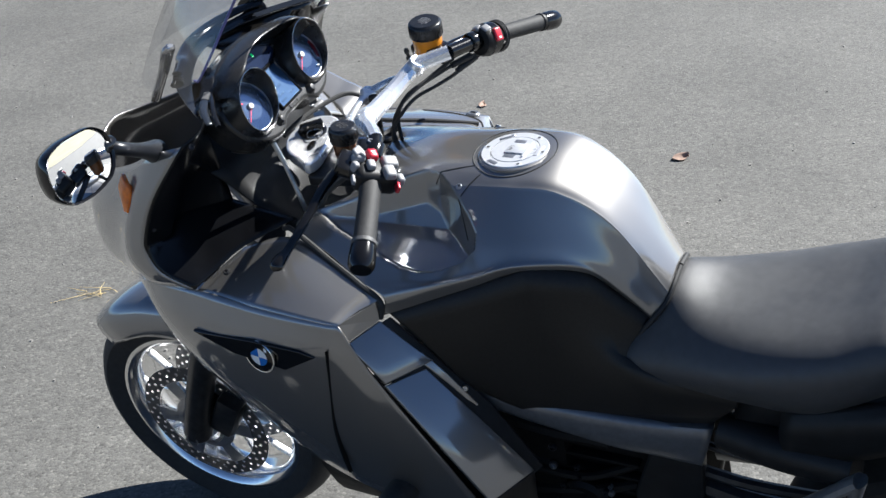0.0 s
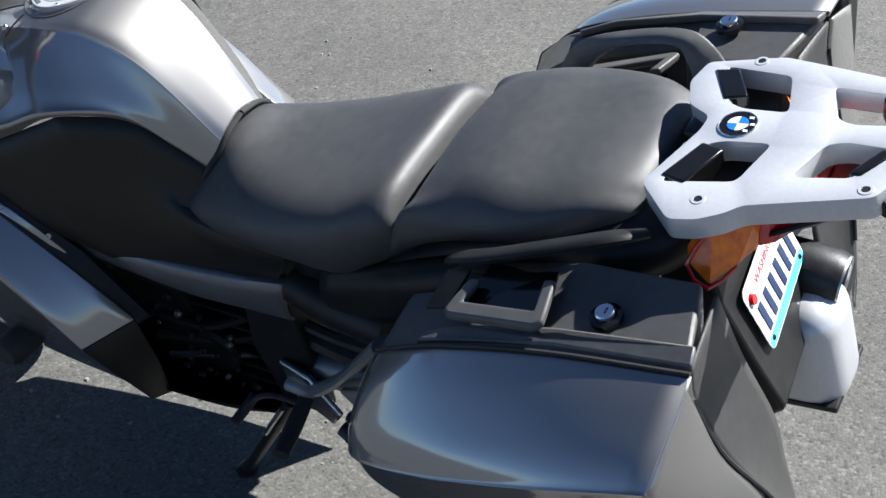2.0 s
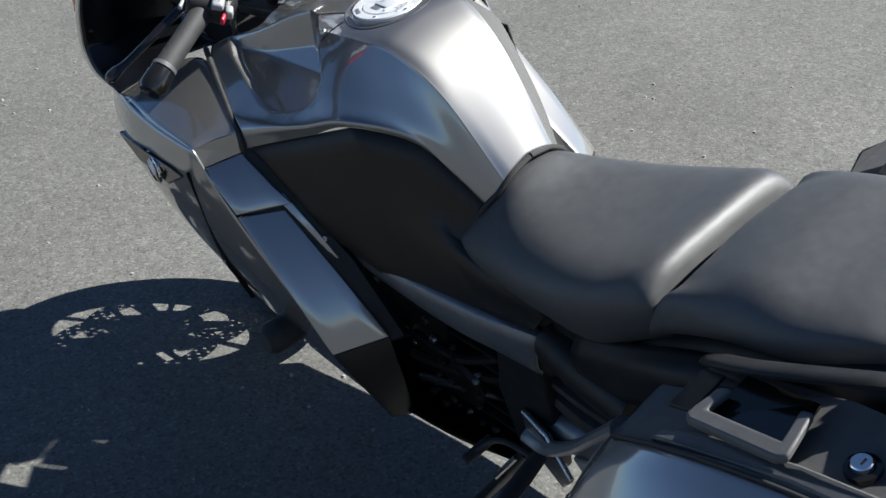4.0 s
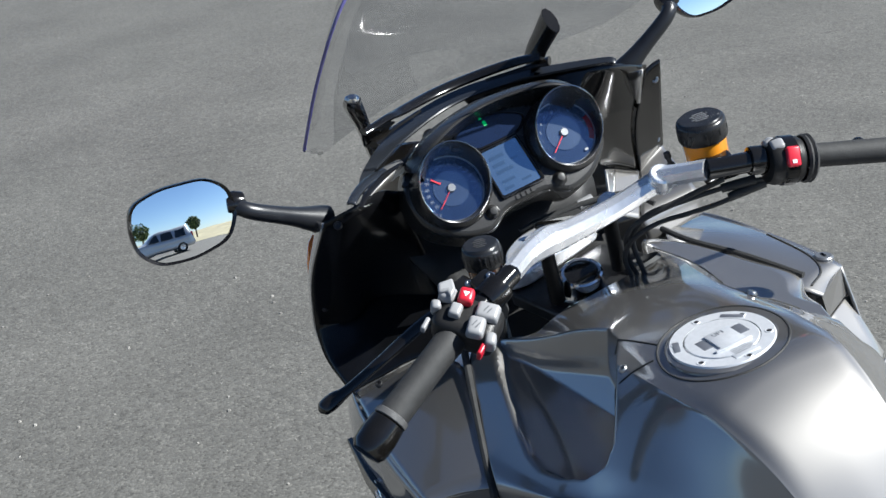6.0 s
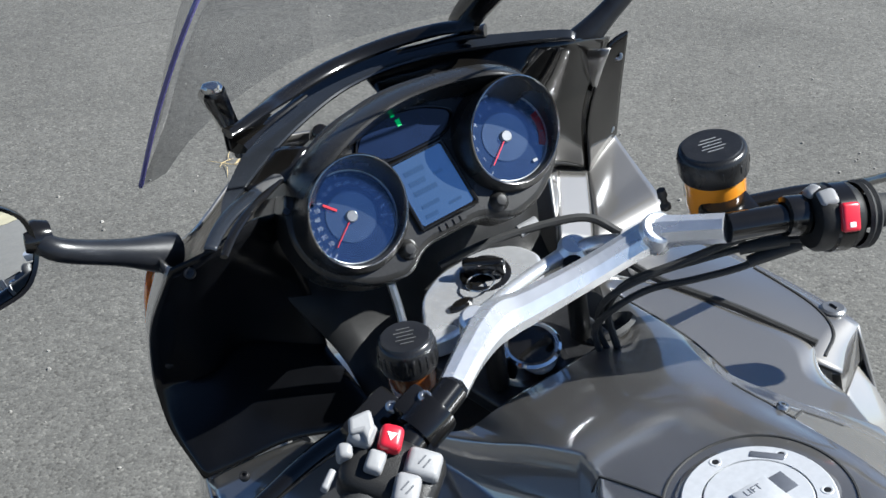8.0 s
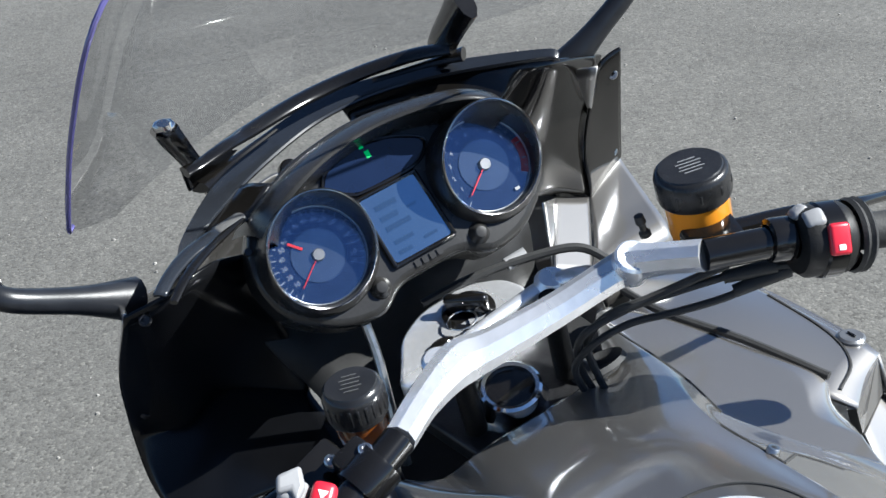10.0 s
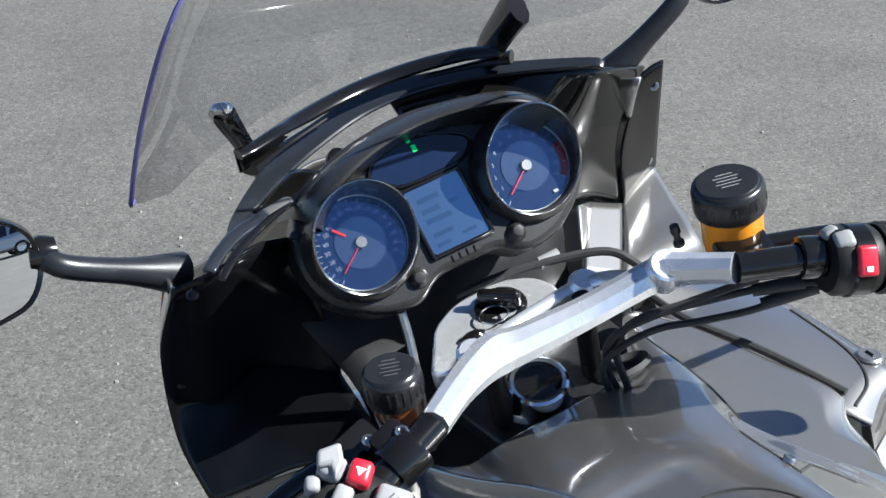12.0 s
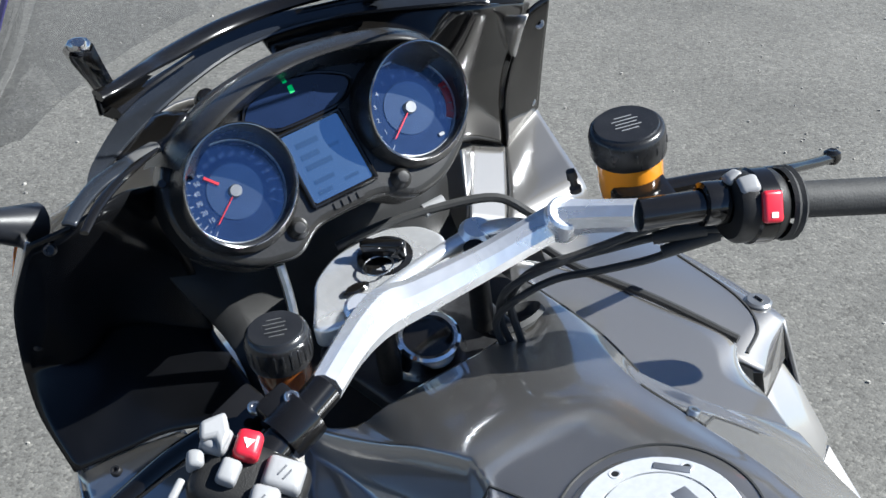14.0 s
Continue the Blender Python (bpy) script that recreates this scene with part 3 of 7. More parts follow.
both("turn_signal", lambda: net([[(0.582, 0.236, 1.116), (0.566, 0.250, 1.112), (0.554, 0.256, 1.104)], [(0.594, 0.243, 1.090), (0.575, 0.259, 1.085), (0.556, 0.265, 1.080)], [(0.590, 0.252, 1.060), (0.580, 0.263, 1.058), (0.566, 0.270, 1.060)]], 4, 4), AMBERLENS, bike, "orange indicator lens", mods=(("SOLIDIFY", {"thickness": 0.006}),))

# black inner cockpit panels
INNER = [
    [(0.418, 0.252, 1.200), (0.41, 0.215, 1.205), (0.43, 0.165, 1.20), (0.47, 0.13, 1.17)],
    [(0.492, 0.276, 1.104), (0.475, 0.240, 1.10), (0.475, 0.18, 1.10), (0.47, 0.12, 1.08)],
    [(0.530, 0.287, 1.026), (0.522, 0.236, 1.003), (0.530, 0.190, 1.012), (0.462, 0.122, 1.010)],
    [(0.532, 0.292, 0.994), (0.516, 0.236, 0.990), (0.521, 0.190, 1.001), (0.455, 0.124, 1.0)],
    [(0.510, 0.296, 0.959), (0.478, 0.243, 0.964), (0.462, 0.195, 0.978), (0.40, 0.125, 0.992)],
    [(0.453, 0.293, 0.932), (0.43, 0.247, 0.946), (0.40, 0.20, 0.964), (0.33, 0.13, 0.983)],
]
INNER_R = [
    [(0.462, -0.306, 1.182), (0.466, -0.295, 1.179), (0.470, -0.284, 1.173)],
    [(0.497, -0.313, 1.100), (0.493, -0.283, 1.095), (0.487, -0.256, 1.090)],
    [(0.522, -0.315, 1.024), (0.507, -0.280, 1.020), (0.492, -0.249, 1.016)],
]
LOWER_R = [
    [(0.522, -0.315, 1.024), (0.507, -0.280, 1.020), (0.492, -0.249, 1.016)],
    [(0.512, -0.313, 1.0175), (0.498, -0.279, 1.0155), (0.484, -0.244, 1.0130)],
    [(0.460, -0.300, 1.005), (0.450, -0.258, 1.006), (0.440, -0.215, 1.006)],
    [(0.403, -0.285, 0.992), (0.400, -0.234, 0.995), (0.397, -0.182, 0.998)],
    [(0.400, -0.287, 0.955), (0.395, -0.234, 0.955), (0.390, -0.182, 0.955)],
]
FACET_R = [
    [(0.491, -0.248, 1.0165), (0.488, -0.226, 1.029), (0.485, -0.205, 1.042)],
    [(0.443, -0.214, 1.0075), (0.442, -0.193, 1.021), (0.441, -0.172, 1.035)],
    [(0.397, -0.181, 0.998), (0.396, -0.160, 1.0125), (0.395, -0.138, 1.027)],
]
FACET_IN = [
    [(0.485, -0.205, 1.042), (0.462, -0.180, 1.060)],
    [(0.441, -0.172, 1.035), (0.430, -0.158, 1.035)],
    [(0.395, -0.138, 1.027), (0.398, -0.130, 1.000)],
]
WALL_R = [
    [(0.472, -0.290, 1.177), (0.440, -0.215, 1.215), (0.50, -0.165, 1.215)],
    [(0.488, -0.257, 1.092), (0.470, -0.205, 1.135), (0.475, -0.155, 1.15)],
    [(0.492, -0.249, 1.016), (0.486, -0.206, 1.043), (0.464, -0.175, 1.070)],
]
part("cockpit_facet", net(FACET_IN, 5, 5), PAINT, bike, mods=(("SOLIDIFY", {"thickness": 0.003}),))
part("cockpit_facet", net(FACET_R, 5, 5), PAINT, bike, mods=(("SOLIDIFY", {"thickness": 0.003}),))
part("cockpit_panel", net(INNER, 6, 6), INNERBLACK, bike, "glossy black inner cockpit panel", mods=(("SOLIDIFY", {"thickness": 0.003}),))
part("cockpit_panel", net(INNER_R, 6, 6), BLACKGLOSS, bike, "black upper cockpit panel", mods=(("SOLIDIFY", {"thickness": 0.003}),))
part("cockpit_panel", net(LOWER_R, 6, 6), PAINT, bike, "graphite inner cockpit panel", mods=(("SOLIDIFY", {"thickness": 0.003}),))
part("cockpit_wall", net(WALL_R, 6, 6), BLACKGLOSS, bike, "black upper cockpit wall", mods=(("SOLIDIFY", {"thickness": 0.003}),))

# diagonal side planks
def plank(inner, outer):
    """A folded plate between two edges, with its own thickness."""
    rows = [[Vector(a).lerp(Vector(b), k / 4) for k in range(5)] for a, b in zip(inner, outer)]
    return skin([[r[k] for r in rows] for k in range(5)])


PLANKS = (([(0.123, 0.253, 0.896), (0.072, 0.240, 0.832), (0.05, 0.232, 0.806)], [(0.155, 0.314, 0.889), (0.12, 0.313, 0.842), (0.1, 0.312, 0.813)]),
          ([(0.070, 0.232, 0.822), (0.03, 0.222, 0.765), (-0.008, 0.212, 0.700)], [(0.074, 0.244, 0.812), (0.034, 0.232, 0.758), (-0.004, 0.218, 0.694)]),
          ([(0.062, 0.243, 0.795), (-0.018, 0.228, 0.680), (-0.096, 0.215, 0.565)], [(0.103, 0.310, 0.806), (0.027, 0.308, 0.686), (-0.05, 0.306, 0.566)]),
          ([(-0.096, 0.215, 0.563), (-0.090, 0.211, 0.45), (-0.064, 0.201, 0.338)], [(-0.05, 0.306, 0.564), (-0.060, 0.279, 0.47), (-0.070, 0.250, 0.374)]),
          ([(0.123, -0.266, 0.896), (0.086, -0.258, 0.848), (0.05, -0.250, 0.80)], [(0.160, -0.327, 0.884), (0.13, -0.327, 0.85), (0.1, -0.326, 0.818)]),
          ([(0.062, -0.253, 0.80), (-0.05, -0.240, 0.735), (-0.165, -0.235, 0.665)], [(0.098, -0.324, 0.812), (0.0, -0.318, 0.73), (-0.109, -0.304, 0.640)]),
          ([(-0.165, -0.234, 0.662), (-0.183, -0.22, 0.58), (-0.20, -0.20, 0.50)], [(-0.109, -0.303, 0.638), (-0.125, -0.285, 0.55), (-0.14, -0.265, 0.47)]))
for inner, outer in PLANKS:
    # lowest planks take the dark panel colour in place of the shade on them
    part("side_plank", plank(inner, outer), SIDEPANEL if inner[2][2] < 0.52 else PAINT, bike, mods=(("SOLIDIFY", {"thickness": 0.010}), ("BEVEL", {"width": 0.002, "segments": 2})))

def stiff(rows):
    """More points along straight lines between the given ones, so that the skin keeps its kinks."""
    out = []
    for r in rows:
        line = []
        for a, b in zip(r, r[1:]):
            a, b = V(*a), V(*b)
            line += [a, a.lerp(b, 0.15), a.lerp(b, 0.5), a.lerp(b, 0.85)]
        out.append(line + [V(*r[-1])])
    return out


SIDEP = [
    [(0.113, 0.238, 0.902), (0.0, 0.201, 0.938), (-0.104, 0.165, 0.971), (-0.19, 0.111, 0.945), (-0.280, 0.077, 0.838)],
    [(0.05, 0.222, 0.81), (-0.03, 0.20, 0.82), (-0.12, 0.165, 0.84), (-0.19, 0.14, 0.82), (-0.27, 0.112, 0.765)],
    [(0.015, 0.205, 0.735), (-0.06, 0.187, 0.70), (-0.15, 0.165, 0.70), (-0.27, 0.142, 0.725), (-0.43, 0.136, 0.748)],
    [(0.005, 0.19, 0.71), (-0.08, 0.175, 0.66), (-0.18, 0.155, 0.66), (-0.29, 0.134, 0.655), (-0.385, 0.124, 0.668)],
]
both("tank_side_panel", lambda: net(stiff(SIDEP), 3, 3), SIDEPANEL, bike, "matt brown-black side panel", mods=(("SOLIDIFY", {"thickness": 0.004}),))

# frame and engine
RAIL = [[(0.03, 0.165, 0.712), (0.025, 0.186, 0.700), (0.02, 0.180, 0.668), (0.02, 0.150, 0.665)],
        [(-0.10, 0.155, 0.690), (-0.10, 0.176, 0.680), (-0.10, 0.172, 0.635), (-0.10, 0.14, 0.625)],
        [(-0.22, 0.142, 0.672), (-0.22, 0.160, 0.662), (-0.22, 0.158, 0.603), (-0.22, 0.125, 0.58)],
        [(-0.31, 0.120, 0.660), (-0.31, 0.142, 0.650), (-0.30, 0.142, 0.588), (-0.29, 0.11, 0.55)],
        [(-0.385, 0.100, 0.650), (-0.385, 0.124, 0.642), (-0.37, 0.126, 0.572), (-0.36, 0.10, 0.53)]]
both("frame_rail", lambda: net(RAIL, 5, 4), FRAMEGREY, bike, "grey cast frame rail", mods=(("SOLIDIFY", {"thickness": 0.006}),))
both("frame_leg", lambda: slab([(-0.365, 0.120, 0.64), (-0.28, 0.132, 0.585), (-0.24, 0.122, 0.45), (-0.25, 0.115, 0.28), (-0.34, 0.112, 0.28), (-0.365, 0.115, 0.45)], (0, -0.035, 0)), DARKPLASTIC, bike, mods=smoothmods(0.006, 3))
part("engine_block", block((0.08, 0, 0.46), (0.40, 0.25, 0.32), None, 0.03), ENGINE, bike, "black engine block")
part("gearbox", block((-0.17, 0, 0.42), (0.22, 0.19, 0.30), None, 0.03), ENGINE, bike, "black gearbox")
part("oil_sump", block((0.12, 0, 0.28), (0.5, 0.2, 0.12), None, 0.03), ENGINE, bike)
part("belly_pan", net(mirrored([[(0.40, 0, 0.20), (0.40, 0.11, 0.245), (0.38, 0.19, 0.40), (0.36, 0.225, 0.50)], [(0.15, 0, 0.14), (0.15, 0.11, 0.235), (0.15, 0.20, 0.385), (0.15, 0.235, 0.46)], [(-0.12, 0, 0.13), (-0.12, 0.10, 0.19), (-0.10, 0.17, 0.285), (-0.07, 0.215, 0.36)], [(-0.24, 0, 0.20), (-0.24, 0.06, 0.20), (-0.24, 0.10, 0.22), (-0.24, 0.13, 0.26)]]), 4, 4), ENGINE, bike, mods=(("SOLIDIFY", {"thickness": 0.004}),))
# unseen panel on the far side, added only to fill out the ground shadow
part("unseen_shade_panel", net([[(0.40, -0.215, 0.50), (0.40, -0.22, 0.38), (0.385, -0.205, 0.275)], [(0.15, -0.23, 0.47), (0.15, -0.225, 0.34), (0.14, -0.205, 0.228)], [(-0.10, -0.22, 0.42), (-0.10, -0.215, 0.30), (-0.10, -0.20, 0.196)], [(-0.32, -0.19, 0.36), (-0.33, -0.195, 0.27), (-0.34, -0.19, 0.178)]], 5, 4), DARKPLASTIC, bike, mods=(("SOLIDIFY", {"thickness": 0.005}),))
both("frame_slider", lambda: lathe((0.14, 0.230, 0.505), (0, 1, 0.12), [(0, 0), (0.026, 0), (0.030, 0.07), (0.030, 0.100), (0.022, 0.112), (0, 0.112)], 24), RUBBER, bike, "black round frame slider")

# ---- seats ----
SEAT = [
    [(-0.27, 0, 0.85), (-0.27, 0.035, 0.845), (-0.262, 0.055, 0.83), (-0.25, 0.07, 0.81), (-0.235, 0.09, 0.785), (-0.222, 0.105, 0.76), (-0.235, 0.105, 0.725)],
    [(-0.305, 0, 0.878), (-0.303, 0.04, 0.872), (-0.296, 0.065, 0.855), (-0.28, 0.085, 0.83), (-0.258, 0.108, 0.80), (-0.24, 0.122, 0.772), (-0.252, 0.12, 0.722)],
    [(-0.38, 0, 0.862), (-0.38, 0.06, 0.858), (-0.375, 0.10, 0.845), (-0.365, 0.13, 0.82), (-0.352, 0.144, 0.795), (-0.345, 0.144, 0.768), (-0.348, 0.132, 0.742)],
    [(-0.48, 0, 0.868), (-0.48, 0.08, 0.866), (-0.475, 0.125, 0.855), (-0.465, 0.155, 0.83), (-0.457, 0.164, 0.80), (-0.45, 0.157, 0.772), (-0.445, 0.138, 0.742)],
    [(-0.58, 0, 0.895), (-0.58, 0.09, 0.893), (-0.575, 0.14, 0.88), (-0.57, 0.165, 0.855), (-0.566, 0.168, 0.81), (-0.56, 0.156, 0.77), (-0.545, 0.13, 0.735)],
    [(-0.66, 0, 0.925), (-0.66, 0.09, 0.923), (-0.66, 0.13, 0.91), (-0.665, 0.15, 0.885), (-0.665, 0.15, 0.85), (-0.66, 0.14, 0.82), (-0.63, 0.12, 0.78)],
    [(-0.69, 0, 0.86), (-0.69, 0.08, 0.86), (-0.69, 0.11, 0.85), (-0.69, 0.125, 0.84), (-0.69, 0.13, 0.83), (-0.68, 0.12, 0.81), (-0.65, 0.10, 0.78)],
]
both("seat_seal", lambda: tube([(-0.308, 0.0, 0.890), (-0.307, 0.035, 0.882), (-0.304, 0.053, 0.871), (-0.297, 0.068, 0.857), (-0.287, 0.079, 0.845), (-0.272, 0.088, 0.825), (-0.245, 0.100, 0.785), (-0.224, 0.110, 0.755), (-0.240, 0.118, 0.735), (-0.262, 0.122, 0.718)], 0.0045, 8, 4), RUBBER, bike)
part("rider_seat", net(mirrored(SEAT), 5, 4), VINYL, bike, "black vinyl rider seat")
PILLION = [
    [(-0.68, 0, 0.88), (-0.68, 0.08, 0.88), (-0.676, 0.12, 0.875), (-0.672, 0.14, 0.865), (-0.668, 0.148, 0.855), (-0.665, 0.145, 0.83), (-0.67, 0.12, 0.80)],
    [(-0.72, 0, 0.952), (-0.72, 0.08, 0.945), (-0.715, 0.12, 0.934), (-0.705, 0.145, 0.92), (-0.70, 0.157, 0.895), (-0.695, 0.155, 0.86), (-0.695, 0.12, 0.83)],
    [(-0.80, 0, 0.985), (-0.80, 0.08, 0.983), (-0.80, 0.12, 0.976), (-0.795, 0.15, 0.955), (-0.79, 0.162, 0.925), (-0.79, 0.155, 0.90), (-0.79, 0.12, 0.89)],
    [(-0.89, 0, 0.992), (-0.89, 0.08, 0.991), (-0.89, 0.125, 0.986), (-0.89, 0.155, 0.97), (-0.89, 0.165, 0.945), (-0.89, 0.155, 0.92), (-0.89, 0.12, 0.91)],
    [(-0.97, 0, 1.003), (-0.97, 0.08, 1.002), (-0.97, 0.115, 0.996), (-0.97, 0.14, 0.985), (-0.97, 0.148, 0.965), (-0.97, 0.14, 0.945), (-0.97, 0.12, 0.935)],
    [(-1.02, 0, 0.996), (-1.02, 0.07, 0.993), (-1.02, 0.10, 0.984), (-1.02, 0.12, 0.975), (-1.02, 0.125, 0.96), (-1.02, 0.12, 0.95), (-1.02, 0.10, 0.94)],
    [(-1.035, 0, 0.96), (-1.035, 0.06, 0.96), (-1.035, 0.085, 0.955), (-1.035, 0.10, 0.95), (-1.035, 0.105, 0.945), (-1.035, 0.10, 0.94), (-1.03, 0.09, 0.935)],
]
PILLION = [[(x, y * (1.0 if x > -0.85 else max(0.88, 1.0 + (x + 0.85) * 0.7)), z - 0.007 * (z > 0.93)) for x, y, z in r] for r in PILLION]
part("pillion_seat", net(mirrored(PILLION), 5, 4), VINYL, bike, "padded black vinyl passenger seat")

# ---- tail, rack, lamps ----
part("tail_body", net(mirrored([
    [(-0.42, 0, 0.74), (-0.42, 0.07, 0.74), (-0.42, 0.105, 0.72), (-0.42, 0.11, 0.68), (-0.42, 0.09, 0.63)],
    [(-0.65, 0, 0.82), (-0.65, 0.09, 0.82), (-0.65, 0.135, 0.80), (-0.65, 0.14, 0.75), (-0.65, 0.11, 0.70)],
    [(-0.82, 0, 0.91), (-0.82, 0.10, 0.91), (-0.82, 0.155, 0.895), (-0.82, 0.16, 0.85), (-0.82, 0.11, 0.80)],
    [(-1.02, 0, 0.965), (-1.02, 0.09, 0.965), (-1.02, 0.15, 0.95), (-1.03, 0.16, 0.91), (-1.03, 0.11, 0.86)],
    [(-1.15, 0, 0.980), (-1.15, 0.04, 0.980), (-1.145, 0.062, 0.967), (-1.135, 0.065, 0.94), (-1.12, 0.04, 0.91)]]), 5, 4), DARKPLASTIC, bike, mods=(("SOLIDIFY", {"thickness": 0.004}),))


def plate_with_holes(outer, holes, z):
    bm = bmesh.new()
    for loop in (outer, *holes):
        vs = [bm.verts.new((x, y, z(x, y))) for x, y in loop]
        for i in range(len(vs)):
            bm.edges.new((vs[i], vs[(i + 1) % len(vs)]))
    bmesh.ops.triangle_fill(bm, use_beauty=True, use_dissolve=False, edges=bm.edges[:])
    bmesh.ops.recalc_face_normals(bm, faces=bm.faces[:])
    if bm.faces[0].normal.z < 0:
        bmesh.ops.reverse_faces(bm, faces=bm.faces[:])
    return bm


def rounded(poly, r, n=4):
    """A polygon with its corners rounded."""
    out = []
    m = len(poly)
    for i in range(m):
        p, a, b = Vector(poly[i]), Vector(poly[i - 1]), Vector(poly[(i + 1) % m])
        ra = min(r, (a - p).length * 0.45, (b - p).length * 0.45)
        s, e = p + (a - p).normalized() * ra, p + (b - p).normalized() * ra
        for k in range(n + 1):
            t = k / n
            q = s * (1 - t) ** 2 + p * 2 * t * (1 - t) + e * t * t
            out.append((q.x, q.y))
    return out


RACK = rounded([(-1.072, 0.012), (-1.039, 0.112), (-1.092, 0.166), (-1.122, 0.162), (-1.148, 0.148), (-1.164, 0.132), (-1.292, 0.098), (-1.318, 0.045),
                (-1.316, -0.043), (-1.264, -0.099), (-1.152, -0.126), (-1.125, -0.132), (-1.033, -0.115), (-1.024, -0.075), (-1.040, -0.032), (-1.072, -0.012)], 0.008)
HOLES = []
for s in (1, -1):
    HOLES.append(rounded([(-1.060, s * 0.108), (-1.086, s * 0.040), (-1.106, s * 0.030), (-1.162, s * 0.028), (-1.144, s * 0.096)], 0.010))
    HOLES.append(rounded([(-1.198, s * 0.080), (-1.220, s * 0.022), (-1.240, s * 0.015), (-1.291, s * 0.020), (-1.262, s * 0.072)], 0.010))


def rack_z(x, y):
    return 1.034 + 0.108 * (-1.114 - x)


rack = part("luggage_rack", plate_with_holes(RACK, HOLES, rack_z), SILVER, bike, "silver painted luggage rack", mods=(("SOLIDIFY", {"thickness": 0.029, "offset": -1.0}), ("BEVEL", {"width": 0.004, "segments": 2})))

for s in (1, -1):
    tail = part("tail_lamp", slab([(x, s * y, z) for x, y, z in ((-1.103, 0.150, 0.950), (-1.132, 0.160, 0.931), (-1.151, 0.120, 0.935), (-1.162, 0.086, 0.929), (-1.160, 0.066, 0.975), (-1.124, 0.124, 0.992))], (0.010, -s * 0.022, 0.004)), AMBERLENS, bike, "faceted orange turn signal lens", smooth=False, mods=smoothmods(0.003, 2))
    part("lens_rim", tube([(x, s * y, z) for x, y, z in ((-1.126, 0.128, 0.990), (-1.102, 0.151, 0.950), (-1.131, 0.163, 0.930), (-1.150, 0.124, 0.934))], 0.0026, 6, 2), REDLENS, tail, "dark red rim of the lens")
    part("tail_lamp", slab([(x, s * y, z) for x, y, z in ((-1.162, 0.084, 0.930), (-1.176, 0.068, 0.925), (-1.206, 0.030, 0.932), (-1.222, 0.022, 0.985), (-1.161, 0.064, 0.975))], (0.030, -s * 0.010, 0.008)), REDLENS, bike, "red tail lamp lens", smooth=False, mods=smoothmods(0.003, 2))
part("lamp_cover", slab([(-1.070, 0.108, 0.993), (-1.070, -0.108, 0.993), (-1.126, -0.116, 0.995), (-1.166, -0.060, 0.980), (-1.166, 0.060, 0.980), (-1.126, 0.116, 0.995)], (0, 0, 0.005)), DARKPLASTIC, bike, "black cover over the tail lamps", smooth=False)
part("brake_lamp", slab([(-1.185, 0.040, 0.925), (-1.205, 0.026, 0.928), (-1.205, -0.026, 0.928), (-1.185, -0.040, 0.925), (-1.19, -0.040, 0.985), (-1.22, -0.022, 0.985), (-1.22, 0.022, 0.985), (-1.19, 0.040, 0.985)], (0.03, 0, 0)), REDLENS, bike, "red brake lamp lens", smooth=False, mods=smoothmods(0.004, 2))

# ---- side cases ----
LID = [
    [(-1.168, 0.307, 0.960), (-1.168, 0.345, 0.943), (-1.165, 0.392, 0.922), (-1.162, 0.421, 0.903), (-1.160, 0.424, 0.893), (-1.154, 0.415, 0.82), (-1.14, 0.39, 0.70), (-1.13, 0.30, 0.62)],
    [(-1.0, 0.31, 0.933), (-1.0, 0.352, 0.906), (-1.0, 0.402, 0.870), (-1.0, 0.430, 0.844), (-1.0, 0.433, 0.833), (-1.0, 0.424, 0.76), (-1.0, 0.40, 0.65), (-1.0, 0.31, 0.60)],
    [(-0.85, 0.31, 0.888), (-0.85, 0.352, 0.858), (-0.85, 0.402, 0.816), (-0.85, 0.428, 0.787), (-0.85, 0.430, 0.776), (-0.85, 0.418, 0.70), (-0.85, 0.39, 0.62), (-0.85, 0.31, 0.58)],
    [(-0.74, 0.295, 0.823), (-0.735, 0.332, 0.800), (-0.73, 0.380, 0.764), (-0.73, 0.404, 0.736), (-0.73, 0.405, 0.724), (-0.73, 0.39, 0.66), (-0.73, 0.36, 0.61), (-0.73, 0.30, 0.57)],
    [(-0.69, 0.262, 0.765), (-0.685, 0.290, 0.750), (-0.68, 0.322, 0.724), (-0.678, 0.335, 0.69), (-0.678, 0.335, 0.68), (-0.68, 0.328, 0.64), (-0.685, 0.31, 0.60), (-0.69, 0.27, 0.57)],
]


BULGE = (0.0, 0.0035, 0.0035, 0.0005, 0.0, 0.0, 0.0, 0.0)
LID = [[(x, y + 0.6 * b * k, z + 0.8 * b * k) for (x, y, z), b in zip(r, BULGE)] for r, k in zip(LID, (0.9, 1.0, 1.0, 0.8, 0.4))]

# the other case stands a little higher and its lid slopes more gently
RLID = []
for (x, y, z), low in zip(((-1.168, 0.300, 0.974), (-1.0, 0.300, 0.950), (-0.86, 0.300, 0.917), (-0.775, 0.297, 0.881), (-0.735, 0.270, 0.835)), LID):
    wide = 1.0 if x < -0.8 else 0.85 if x < -0.75 else 0.6
    slope = [(0.0, -0.003), (0.045, -0.006), (0.092, -0.018), (0.126, -0.034), (0.137, -0.050)]
    RLID.append([(x, y + a * wide, z + b) for a, b in slope] + [(min(px, x), py + 0.01, pz) for px, py, pz in low[5:]])


